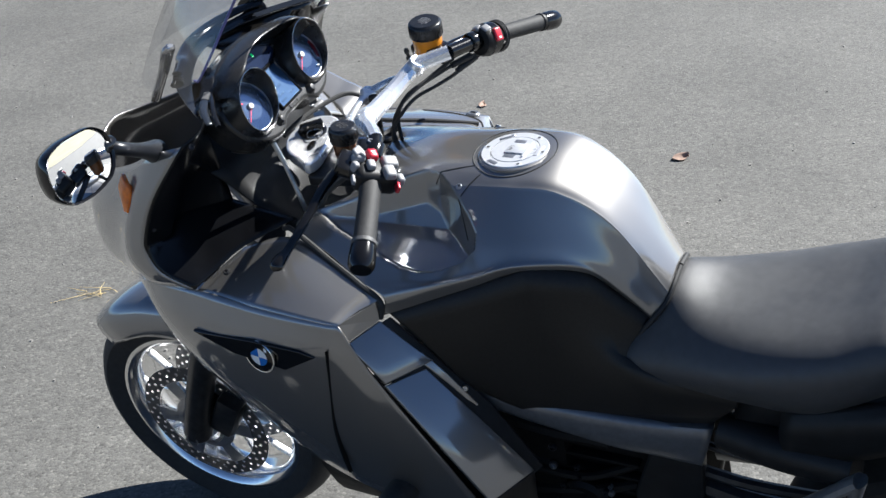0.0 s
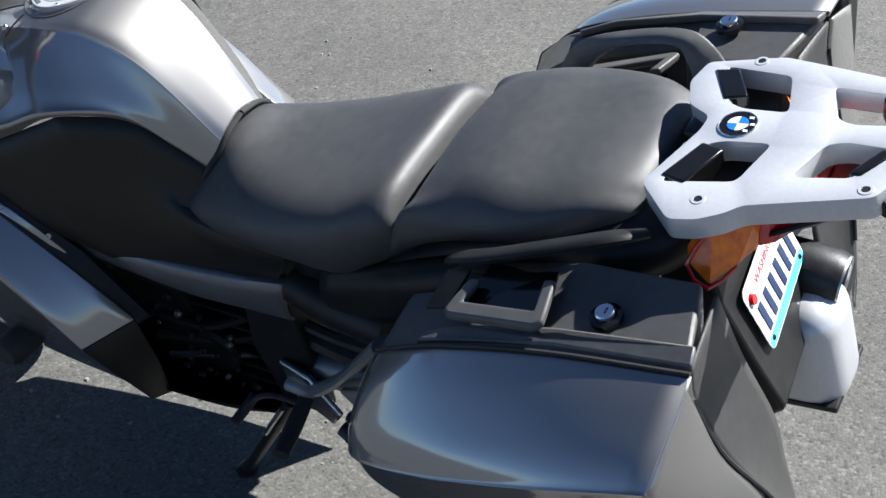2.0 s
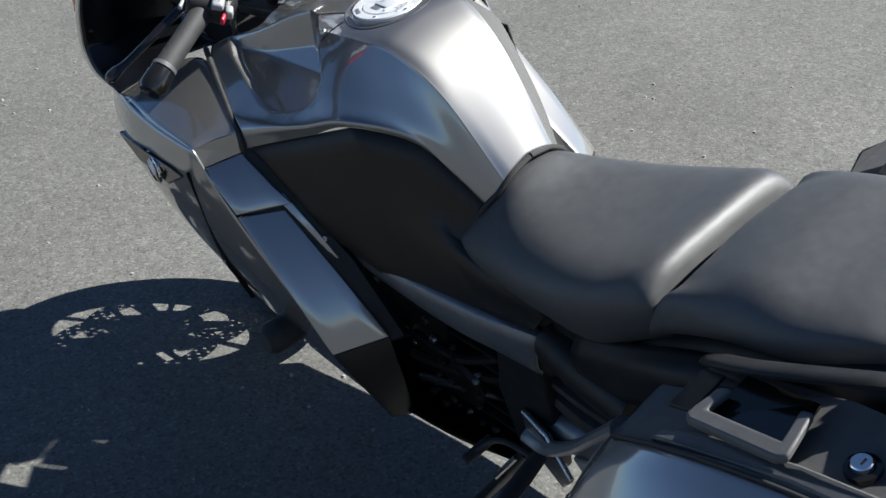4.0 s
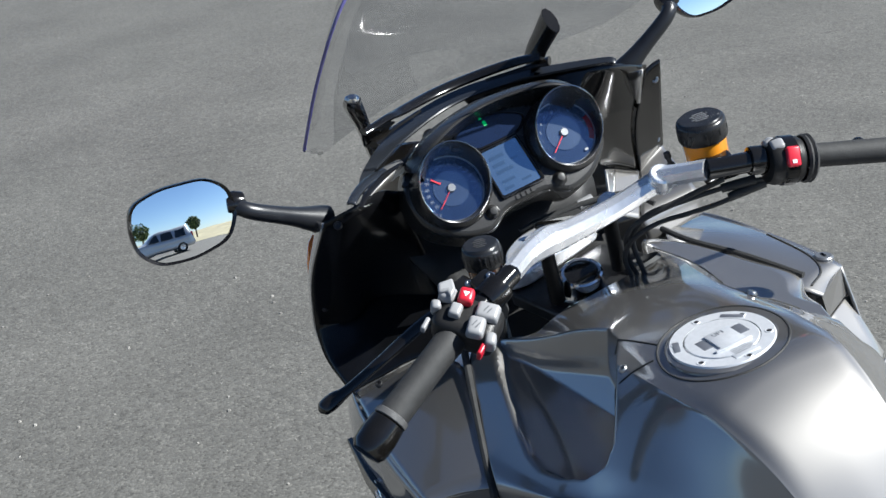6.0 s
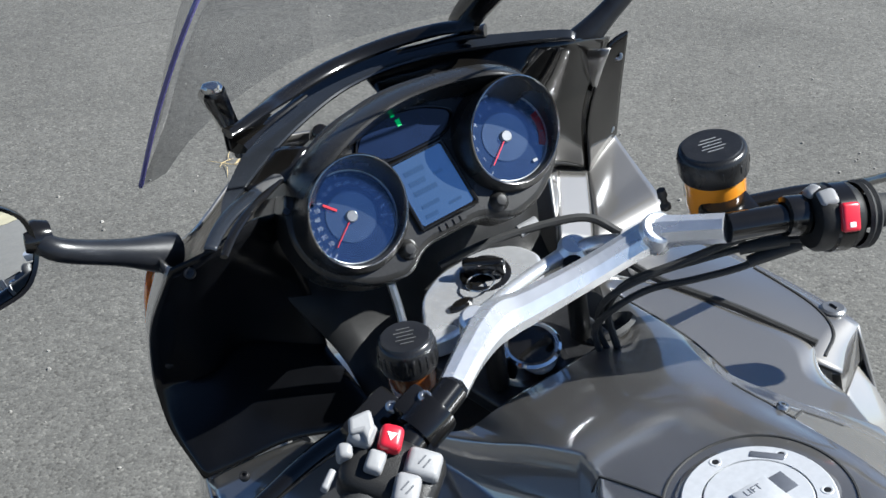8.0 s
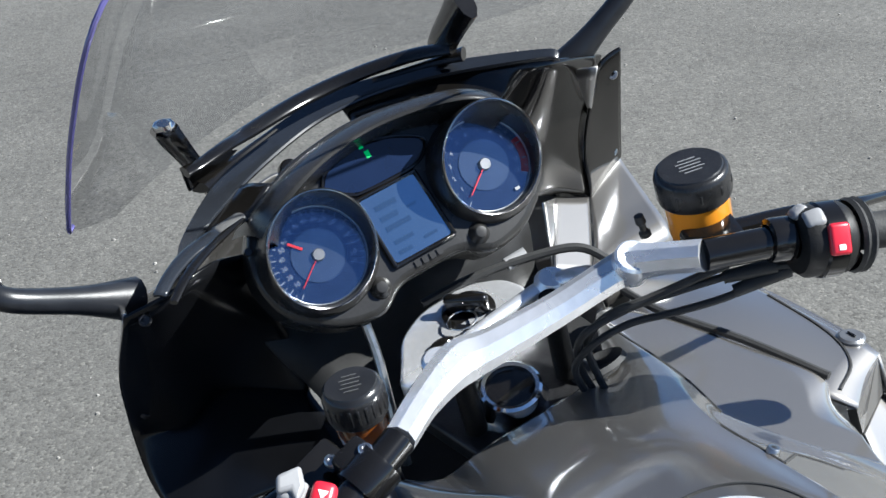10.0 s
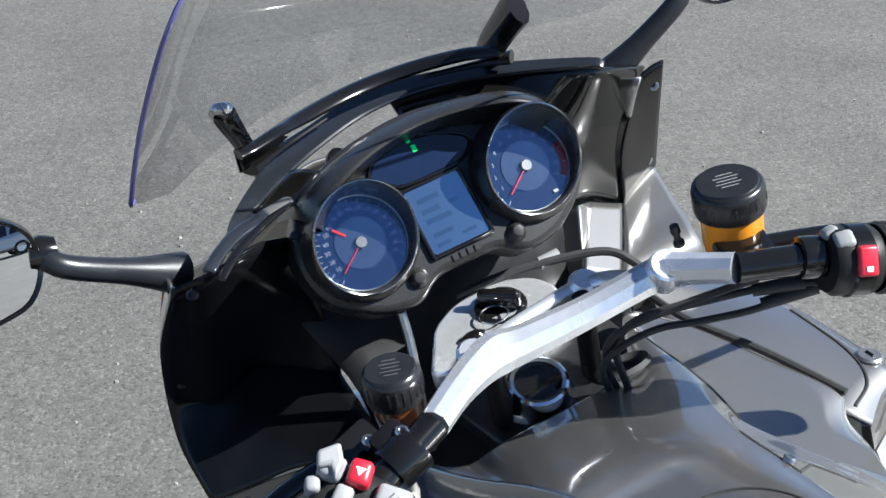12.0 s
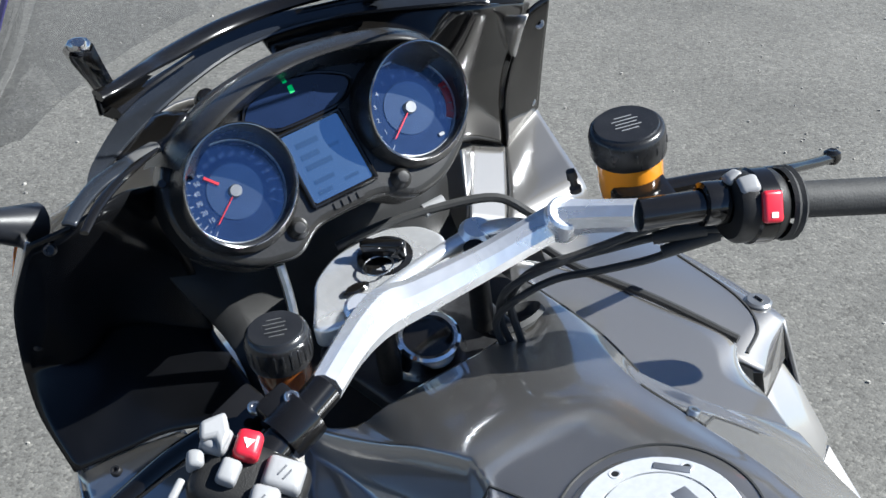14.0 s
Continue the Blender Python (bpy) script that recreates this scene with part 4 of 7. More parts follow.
def side_case(s):
    m = BIKE if s > 0 else BIKE @ pose(0.045, 0, 0.012)
    c = thing("side_case", m, "hard motorcycle side case with a graphite lid, mounted beside the seat", "side case", "side cases of the motorcycle")
    f = (lambda b: b) if s > 0 else flip
    rows = LID if s > 0 else RLID
    lid = part("lid", f(net(rows, 6, 5)), PAINT, c, "glossy graphite case lid", mods=(("SOLIDIFY", {"thickness": 0.005}),))
    shell = [(-1.166, 0.303, 0.962), (-1.0, 0.306, 0.936), (-0.85, 0.306, 0.891), (-0.74, 0.291, 0.826), (-0.695, 0.25, 0.77), (-0.72, 0.17, 0.82), (-0.82, 0.18, 0.90), (-1.0, 0.19, 0.955), (-1.135, 0.182, 0.962)]
    if s < 0:
        shell = [(-1.166, 0.297, 0.975), (-1.0, 0.297, 0.951), (-0.86, 0.297, 0.918), (-0.775, 0.293, 0.884), (-0.742, 0.262, 0.870), (-0.735, 0.235, 0.83), (-0.82, 0.240, 0.885), (-1.0, 0.240, 0.940), (-1.01, 0.195, 0.955), (-1.135, 0.182, 0.965)]
    lift = 0.0 if s > 0 else 0.014
    part("shell", f(slab(shell, (0.02, 0, -0.38))), CASEPLASTIC, c, "matt dark grey case shell", mods=smoothmods(0.006, 2))
    part("seam", f(tube([Vector(r[0]) + Vector((-0.001 if i == 0 else 0, 0, 0.001)) for i, r in enumerate(rows)], 0.0028, 6)), RUBBER, c)
    part("ledge", f(slab([(x, y - lift * 0.5, z + lift * (1.0 + 6.0 * max(0.0, x + 1.0))) for x, y, z in ((-1.168, 0.300, 0.966), (-1.0, 0.303, 0.941), (-0.86, 0.302, 0.897), (-0.80, 0.297, 0.866), (-0.81, 0.284, 0.877), (-0.87, 0.284, 0.907), (-1.0, 0.283, 0.948), (-1.164, 0.276, 0.971))], (0, 0, -0.012))), CASEPLASTIC, c, mods=smoothmods(0.003, 2))
    hy, hz = (0.0, 0.0) if s > 0 else (-0.066, -0.026)
    part("handle_recess", f(slab([(x, y + hy, z + hz * 1.4) for x, y, z in ((-0.862, 0.262, 0.912), (-0.975, 0.272, 0.947), (-0.972, 0.212, 0.956), (-0.872, 0.205, 0.932))], (0, 0, -0.006))), BLACKGLOSS, c, smooth=False)
    bow = [(-0.860, 0.236), (-0.848, 0.264), (-0.843, 0.279), (-0.852, 0.286), (-0.977, 0.297), (-0.989, 0.291), (-0.988, 0.278), (-0.982, 0.236), (-0.966, 0.236), (-0.971, 0.276), (-0.866, 0.267), (-0.876, 0.236)]
    part("handle", f(slab([(x, y + hy, 0.921 + hz - 0.302 * (x + 0.846) - 0.247 * (y - 0.276)) for x, y in bow], (0, 0, -0.013))), CASEPLASTIC, c, "dark grey carrying handle", mods=smoothmods(0.004, 3))
    part("lid_return", f(net([[(-1.168, 0.307, 0.958), (-1.166, 0.304, 0.93), (-1.165, 0.30, 0.905)], [(-1.165, 0.39, 0.921), (-1.175, 0.345, 0.87), (-1.187, 0.285, 0.80)], [(-1.160, 0.424, 0.893), (-1.185, 0.36, 0.80), (-1.215, 0.25, 0.70)], [(-1.154, 0.415, 0.82), (-1.19, 0.36, 0.71), (-1.235, 0.21, 0.59)], [(-1.14, 0.39, 0.70), (-1.18, 0.33, 0.60), (-1.24, 0.19, 0.54)]], 5, 5)), PAINT, lid, "graphite rear return of the lid", mods=(("SOLIDIFY", {"thickness": 0.004, "offset": 0}),))
    # the wall's shade is put into its darker grey
    part("rear_wall", f(net([[(-1.166, 0.302, 0.957), (-1.162, 0.26, 0.962), (-1.157, 0.20, 0.966)], [(-1.165, 0.30, 0.905), (-1.168, 0.25, 0.88), (-1.172, 0.18, 0.85)], [(-1.187, 0.285, 0.80), (-1.190, 0.22, 0.76), (-1.195, 0.15, 0.71)], [(-1.215, 0.25, 0.70), (-1.212, 0.21, 0.66), (-1.208, 0.155, 0.63)], [(-1.235, 0.21, 0.59), (-1.232, 0.19, 0.57), (-1.228, 0.165, 0.54)]], 5, 5)), CASESHADED, c, mods=(("SOLIDIFY", {"thickness": 0.004, "offset": 0}),))
    part("rear_seam", f(tube([(-1.168, 0.302, 0.915), (-1.172, 0.299, 0.88), (-1.190, 0.286, 0.80), (-1.218, 0.25, 0.70), (-1.229, 0.228, 0.64)], 0.0028, 6)), RUBBER, c)
    part("latch", f(slab([(x, y + hy, z + hz) for x, y, z in ((-0.80, 0.262, 0.884), (-0.842, 0.268, 0.905), (-0.85, 0.215, 0.922), (-0.81, 0.21, 0.904))], (0, 0, 0.006))), DARKPLASTIC, c, mods=smoothmods(0.002, 2))
    lk = part("case_lock", f(lathe((-1.05, 0.255, 0.953 + lift), (0.12, 0.03, 1), [(0.0195, -0.004), (0.019, 0.002), (0.0135, 0.003), (0.0125, 0.002)], 24)), BLACKGLOSS, c)
    part("lock_barrel", f(lathe((-1.05, 0.255, 0.953 + lift), (0.12, 0.03, 1), [(0.0118, 0.0), (0.0118, 0.008), (0.0105, 0.0095), (0, 0.0095)], 24)), POLISHED, lk, "chrome lock barrel")
    part("key_slot", f(block((-1.0511, 0.2547, 0.9630 + lift), (0.0022, 0.008, 0.001))), BLACKGLOSS, lk)
    part("reflector", f(slab([(-1.011, 0.424, 0.790), (-1.102, 0.416, 0.832), (-1.104, 0.413, 0.808), (-1.013, 0.421, 0.766)], (0, 0.008, 0))), REDLENS, c, "red reflector", smooth=False)
    return c


side_case(1)
side_case(-1)

both("fairing_corner", lambda: slab([(0.163, 0.314, 0.928), (0.121, 0.245, 0.934), (0.124, 0.252, 0.897), (0.156, 0.312, 0.890)], (0.006, -0.006, 0)), PAINT, bike, smooth=False)
part("seam_seal", tube([(0.345, 0.150, 0.975), (0.318, 0.162, 0.983), (0.222, 0.203, 0.960), (0.165, 0.227, 0.946), (0.119, 0.246, 0.931), (0.124, 0.248, 0.898)], 0.0050, 8, 5), RUBBER, bike)
both("intake_slot", lambda: slab([(0.465, 0.322, 0.860), (0.33, 0.338, 0.878), (0.240, 0.336, 0.873), (0.212, 0.332, 0.862), (0.275, 0.338, 0.826), (0.375, 0.336, 0.840)], (0, -0.01, 0)), BLACKGLOSS, bike, "black recess round the emblem", mods=smoothmods(0.002, 2))
both("fairing_split", lambda: tube([(0.188, 0.329, 0.879), (0.204, 0.3235, 0.781), (0.223, 0.3155, 0.683), (0.234, 0.301, 0.598), (0.238, 0.291, 0.542)], [0.003, 0.0045, 0.0055, 0.0055, 0.004], 8, 6, flat=0.6), ENGINE, bike, "dark split line of the side fairing")
part("cable_well", lathe((0.238, -0.078, 1.0375), (0.30, 0.0, 0.95), [(0, -0.012), (0.016, -0.010), (0.019, -0.002), (0.021, 0.001), (0.023, -0.004)], 24, squash=(1.25, 0.85)), RUBBER, bike, "black rubber well for the control cables")
both("under_tray", lambda: slab([(0.155, 0.30, 0.885), (0.115, 0.235, 0.89), (-0.02, 0.195, 0.69), (-0.10, 0.19, 0.55), (-0.06, 0.28, 0.55)], (0.01, -0.02, -0.02)), DARKPLASTIC, bike, smooth=False)


# ---- cockpit: dash ----
D0, DX, DN = V(0.390, -0.009, 1.157), V(0, -1, 0), V(-0.815, 0, 0.58)
DU = DN.cross(DX)
DM = axes_matrix(DX, DN)


def DP(x, y, h=0.0):
    return D0 + DX * x + DU * y + DN * h


DASH = rounded([(-0.035, -0.040), (0.035, -0.040), (0.058, -0.058), (0.098, -0.052), (0.142, -0.020), (0.152, 0.030), (0.132, 0.072), (0.080, 0.104), (0.0, 0.116), (-0.080, 0.104), (-0.132, 0.072), (-0.152, 0.030), (-0.142, -0.020), (-0.098, -0.052), (-0.058, -0.058)], 0.03, 4)
dash = part("instrument_panel", slab([DP(x, y, -0.004) for x, y in DASH], DN * -0.06), BEZEL, bike, "dark instrument panel with two round gauges and a screen", mods=(("BEVEL", {"width": 0.008, "segments": 3}),))
VISOR = [(-0.128, 0.046, 0.030), (-0.112, 0.060, 0.044), (-0.084, 0.073, 0.050), (-0.045, 0.085, 0.040), (0.0, 0.0905, 0.034), (0.045, 0.086, 0.040), (0.084, 0.075, 0.050), (0.112, 0.061, 0.044), (0.128, 0.047, 0.030)]
part("dash_visor", net([[DP(x * 0.90, y - 0.004, -0.004), DP(x * 0.95, y - 0.001, h * 0.55), DP(x * 0.99, y, h - 0.002), DP(x, y + 0.0015, h), DP(x * 1.02, y + 0.006, h - 0.004), DP(x * 1.07, y + 0.018, h - 0.030), DP(x * 1.10, y + 0.026, -0.055)] for x, y, h in VISOR], 5, 3), BEZEL, bike, "glossy dark visor arching over the gauges")


def hood(c, profile, seg=56):
    """A deep gauge tube whose mouth is cut slantwise: high above the dial at the top, almost level with it at the foot."""
    rows = []
    for r, k, d in profile:
        rows.append([c + DX * (r * math.cos(a)) + DU * (r * math.sin(a)) + DN * ((0.0286 + 0.0225 * math.sin(a)) * k + d) for a in [2 * math.pi * i / seg for i in range(seg)]])
    return skin(rows, True)


def gauge(x, y, numbers, first, last, top, redline, name):
    g = new(name)
    g.parent = bike
    g["label"] = "round blue-faced gauge with white numerals and a red needle"
    c = DP(x, y, 0.0)
    part("gauge_bezel", hood(c, [(0.0446, 0.0, -0.003), (0.0455, 0.5, 0.0), (0.0472, 0.9, 0.0), (0.0482, 1.0, -0.0008)]), BEZEL, g)
    part("gauge_hood", hood(c, [(0.0500, 1.0, -0.0004), (0.0512, 0.96, -0.0015), (0.0526, 0.7, -0.001), (0.0545, 0.3, 0.0), (0.0560, 0.0, -0.006), (0.057, 0.0, -0.03)]), BEZEL, g)
    # added metal ring that stands in for the highlight along the hood's edge
    part("rim_glint", hood(c, [(0.0481, 1.0, -0.0010), (0.0486, 1.0, 0.0002), (0.0494, 1.0, 0.0004), (0.0501, 1.0, -0.0004)]), RIMGLINT, g, "thin bright rim")
    part("gauge_ring", lathe(c, DN, [(0.0436, -0.0015), (0.0441, 0.0006), (0.0447, 0.0008), (0.0449, -0.001)], 48), STEEL, g)
    part("dial", lathe(c, DN, [(0, -0.002), (0.0455, -0.002), (0.0455, -0.004)], 48), DIALBLUE, g, "blue dial")
    part("inner_dial", lathe(c, DN, [(0, -0.0008), (0.0245, -0.0008), (0.0248, -0.002)], 40), DIALGREY, g)
    part("needle_hub", lathe(c, DN, [(0, 0.004), (0.0050, 0.004), (0.0058, 0.0025), (0.0058, -0.001)], 20), FRAMEGREY, g)
    steps = 34 if len(numbers) > 13 else 24
    ticks, nums = [], []
    for i in range(steps + 1):
        a = radians(first + (last - first) * i / steps)
        long = i % 2 == 0
        d = V(math.cos(a), math.sin(a), 0)
        r0, r1 = (0.0380 if long else 0.0402), 0.0430
        m = DM @ Matrix.Rotation(a, 3, "Z")
        ticks.append(block(c + DM @ (d * ((r0 + r1) / 2)) + DN * -0.0014, (r1 - r0, 0.0008 if long else 0.0005, 0.0006), m))
    for k, t in enumerate(numbers):
        a = radians(first + (last - first) * (k + 1) / len(numbers)) if name == "speedometer" else radians(first + (last - first) * (k + 1) / top)
        nums.append(lettering(t, 0.0058 if len(t) < 3 else 0.0048, c + DM @ V(math.cos(a) * 0.0325, math.sin(a) * 0.0325, 0) + DN * -0.0014, DX, DN, 0.0002))
    part("scale", join(*ticks), PRINT, g, smooth=False)
    part("numerals", join(*nums), PRINT, g, smooth=False)
    if redline:
        arc = [[c + DM @ V(math.cos(radians(b)) * r, math.sin(radians(b)) * r, -0.0012) for r in (0.0365, 0.0440)] for b in range(int(redline[0]), int(redline[1]), -4)]
        part("red_zone", skin(arc), NEEDLERED, g, smooth=False, mods=(("SOLIDIFY", {"thickness": 0.0004}),))
    a = radians(first - 4)
    m = DM @ Matrix.Rotation(a, 3, "Z")
    part("needle", block(c + m @ V(0.016, 0, 0.0022), (0.034, 0.0009, 0.0008), m), NEEDLERED, g)
    part("gauge_glass", lathe(c, DN, [(0, 0.0060), (0.02, 0.0058), (0.0450, 0.0050)], 40), LENS, g).visible_shadow = False
    return g


spd = gauge(-0.089, 0.0185, [str(v) for v in range(10, 180, 10)], 221, -38, 17, None, "speedometer")
tac = gauge(0.090, 0.0190, [str(v) for v in range(1, 13)], 221, -38, 12, (12, -40), "tachometer")
a60 = radians(221 - 259 * 58 / 170)
m60 = DM @ Matrix.Rotation(a60, 3, "Z")
part("marker", block(DP(-0.089, 0.0185) + m60 @ V(0.022, 0, 0.001), (0.014, 0.0022, 0.0006), m60), NEEDLERED, spd)
part("warning_lamp", bar(DP(0.090, 0.0190), DX, DN, 0.017, -0.034, 0.005, 0.003, 0.0008), BUTTON, tac)

lcd = part("display", slab([DP(x, y, -0.0035) for x, y in rounded([(-0.030, -0.022), (0.030, -0.022), (0.026, 0.043), (-0.033, 0.043)], 0.004, 3)], DN * 0.002), LCDBLUE, bike, "pale blue liquid crystal display")
part("display_frame", join(*[tube([DP(ax, ay, -0.001), DP(bx, by, -0.001)], 0.0022, 8) for (ax, ay), (bx, by) in zip([(-0.032, -0.024), (0.032, -0.024), (0.0275, 0.045), (-0.0345, 0.045)], [(0.032, -0.024), (0.0275, 0.045), (-0.0345, 0.045), (-0.032, -0.024)])]), BLACKGLOSS, lcd)
for x, y, w, h in ((-0.012, 0.030, 0.022, 0.005), (-0.014, 0.019, 0.018, 0.005), (0.010, 0.019, 0.010, 0.003), (-0.010, 0.009, 0.026, 0.005), (-0.012, -0.005, 0.020, 0.004), (-0.016, -0.015, 0.014, 0.004), (0.012, -0.013, 0.014, 0.003)):
    part("display_bar", bar(DP(0, 0, -0.0015), DX, DN, x, y, w, h, 0.0004), LCDMARK, lcd)
lamps = part("lamp_panel", slab([DP(x, y, -0.0035) for x, y in rounded([(-0.056, 0.066), (-0.036, 0.054), (-0.024, 0.050), (0.030, 0.050), (0.048, 0.061), (0.048, 0.069), (0.023, 0.082), (-0.010, 0.088), (-0.045, 0.080)], 0.006, 4)], DN * 0.002), LAMPBLUE, bike, "dark blue warning lamp panel")
part("lamp_frame", tube([DP(x, y, -0.0015) for x, y in ((-0.057, 0.067), (-0.036, 0.053), (-0.024, 0.049), (0.030, 0.049), (0.049, 0.060), (0.049, 0.070), (0.023, 0.083), (-0.010, 0.089), (-0.045, 0.081), (-0.057, 0.067))], 0.0016, 6, 5), BLACKGLOSS, lamps)
part("neutral_lamp", bar(DP(0, 0, -0.0015), DX, DN, -0.003, 0.078, 0.0045, 0.007, 0.0006), GREENLAMP, lamps, "lit green lamp")
part("neutral_lamp", bar(DP(0, 0, -0.0015), DX, DN, -0.0055, 0.0862, 0.004, 0.0025, 0.0006), GREENLAMP, lamps)
for s in (-1, 1):
    part("reset_button", lathe(DP(s * 0.0535, -0.034, -0.004), DN, [(0, 0.009), (0.005, 0.0085), (0.0075, 0.006), (0.0085, 0.002), (0.0105, 0.0), (0.011, -0.002)], 20), BEZEL, bike)
for k in range(4):
    part("raised_bar", bar(DP(0.0, -0.031, -0.004), DX, DN, -0.012 + k * 0.008, 0, 0.0055, 0.006, 0.0016), BEZEL, bike)
for x in (-0.142, 0.142):
    part("dash_screw", bolt(DP(x, 0.050, -0.002), DN, 0.004, 0.003), BLACKGLOSS, bike)
# dark shelf behind and below the dash
part("cockpit_shelf", net([[(0.52, 0.15, 1.10), (0.53, 0, 1.10), (0.52, -0.165, 1.10)], [(0.46, 0.14, 1.06), (0.46, 0, 1.06), (0.46, -0.155, 1.06)], [(0.42, 0.12, 1.0), (0.43, 0, 0.99), (0.42, -0.135, 1.0)], [(0.33, 0.135, 0.965), (0.33, 0, 0.95), (0.33, -0.15, 0.965)], [(0.20, 0.13, 0.96), (0.20, 0, 0.95), (0.20, -0.145, 0.96)]], 4, 4), DARKPLASTIC, bike, mods=(("SOLIDIFY", {"thickness": 0.004}),))

# ---- screen and its carrier ----
SCR = [
    [(0.62, -0.005, 1.235), (0.60, 0.08, 1.235), (0.54, 0.16, 1.245), (0.44, 0.22, 1.275)],
    [(0.56, -0.005, 1.32), (0.54, 0.085, 1.32), (0.47, 0.18, 1.325), (0.328, 0.262, 1.339)],
    [(0.50, -0.005, 1.40), (0.48, 0.085, 1.40), (0.41, 0.175, 1.405), (0.275, 0.237, 1.42)],
    [(0.44, -0.005, 1.48), (0.42, 0.08, 1.48), (0.35, 0.15, 1.485), (0.235, 0.198, 1.495)],
    [(0.40, -0.005, 1.53), (0.385, 0.06, 1.53), (0.33, 0.11, 1.53), (0.25, 0.14, 1.53)],
]
screen = part("windscreen", net(mirrored(SCR), 5, 5), SCREEN, bike, "clear windscreen")
screen.visible_shadow = False
for s in (1, -1):
    part("screen_rim", tube([(x, s * y, z) for x, y, z in ((0.345, 0.259, 1.329), (0.328, 0.262, 1.339), (0.275, 0.237, 1.42), (0.235, 0.198, 1.495), (0.25, 0.14, 1.53))], 0.0020, 8, 6), SCREENEDGE, screen, "violet glinting screen edge")
RIM_LINE = [(0.418, 0.192, 1.214), (0.442, 0.174, 1.221), (0.492, 0.122, 1.222), (0.529, 0.070, 1.222), (0.556, 0.005, 1.222), (0.557, -0.055, 1.222), (0.534, -0.110, 1.222), (0.498, -0.157, 1.222), (0.446, -0.211, 1.222), (0.436, -0.222, 1.218)]
RIM_WIDE = [0.002, 0.005, 0.012, 0.016, 0.016, 0.015, 0.011, 0.008, 0.005, 0.003]
rim_rows = []
for i, p in enumerate(RIM_LINE):
    a, b, w = V(*RIM_LINE[max(i - 1, 0)]), V(*RIM_LINE[min(i + 1, len(RIM_LINE) - 1)]), RIM_WIDE[i]
    out = (b - a).cross(V(0, 0, 1)).normalized() * -1.0
    c = V(*p)
    rim_rows.append([c - out * w + V(0, 0, -0.004), c - out * w, c + V(0, 0, 0.002), c + out * w + V(0, 0, 0.004), c + out * w])
part("fairing_rim", net(rim_rows, 5, 2), RIMGLOSS, bike, "glossy black upper rim of the fairing", mods=(("SOLIDIFY", {"thickness": 0.002}),))
part("screen_carrier", tube([(0.476, 0.146, 1.266), (0.480, 0.130, 1.265), (0.496, 0.100, 1.262), (0.521, 0.072, 1.253), (0.550, 0.003, 1.245), (0.552, -0.062, 1.242), (0.526, -0.112, 1.246), (0.487, -0.140, 1.252)], [0.009, 0.008, 0.009, 0.011, 0.012, 0.012, 0.011, 0.009], 10, 6, flat=0.55), BLACKGLOSS, bike, "black screen carrier")
part("carrier_plate", slab([(0.488, 0.146, 1.242), (0.477, 0.147, 1.268), (0.494, 0.104, 1.261), (0.512, 0.086, 1.246), (0.506, 0.112, 1.238)], (0.006, 0.002, -0.004)), BLACKGLOSS, bike, mods=smoothmods(0.002, 2))
part("carrier_prong", tube([(0.490, 0.138, 1.240), (0.515, 0.098, 1.236), (0.540, 0.040, 1.234)], [0.012, 0.006, 0.004], 8, 5, flat=0.5), BLACKGLOSS, bike)
part("carrier_prong", tube([(0.490, -0.150, 1.240), (0.515, -0.118, 1.236), (0.540, -0.070, 1.234)], [0.012, 0.006, 0.004], 8, 5, flat=0.5), BLACKGLOSS, bike)
for s, o in ((1, 0.0), (-1, -0.012)):
    pts = [(0.570, 0.112, 1.190), (0.545, 0.121, 1.222), (0.510, 0.134, 1.266), (0.484, 0.145, 1.302), (0.474, 0.147, 1.314), (0.470, 0.147, 1.319)] if s > 0 else [(0.530, -0.141, 1.232), (0.512, -0.141, 1.250), (0.480, -0.141, 1.278), (0.440, -0.142, 1.312)]
    part("screen_bracket", tube(pts, [0.010, 0.010, 0.0105, 0.0125, 0.0115, 0.006] if s > 0 else [0.008, 0.008, 0.008, 0.009], 8 if s > 0 else 10, 5, flat=0.7 if s > 0 else 2.2), BRACKET if s > 0 else BLACKGLOSS, bike, "glossy dark screen bracket")


# cowl between the fairing rim and the dash: a strip coloured as sunlit and shaded, a raised black bar and closing
# panels
OUTER = [(0.458, 0.114, 1.218), (0.449, 0.132, 1.221), (0.440, 0.150, 1.224), (0.420, 0.184, 1.229), (0.398, 0.208, 1.230), (0.378, 0.226, 1.228)]
INSIDE = [(0.440, 0.118, 1.217), (0.431, 0.132, 1.219), (0.424, 0.146, 1.221), (0.409, 0.175, 1.225), (0.390, 0.199, 1.226), (0.372, 0.217, 1.224)]
STRIP = [[p, tuple((V(*p) + V(*q)) / 2 + V(0, 0, 0.0015)), q] for p, q in zip(OUTER, INSIDE)]
# one strip in two colours: sun painted on its upper end, shade on the rest
part("cowl_strip", net(STRIP[:3], 5, 3), CASEPLASTIC, bike, "grey end of the strip beside the dash", mods=(("SOLIDIFY", {"thickness": 0.003}),))
part("cowl_strip", net(STRIP[2:], 5, 3), RIMGLOSS, bike, "black strip beside the dash", mods=(("SOLIDIFY", {"thickness": 0.003}),))
part("cowl_bar", tube([(0.438, 0.122, 1.219), (0.421, 0.146, 1.223), (0.402, 0.173, 1.225), (0.382, 0.197, 1.224), (0.364, 0.215, 1.220)], [0.002, 0.0045, 0.005, 0.005, 0.004], 10, 5, flat=0.6), BLACKGLOSS, bike, "raised glossy black bar beside the dash")
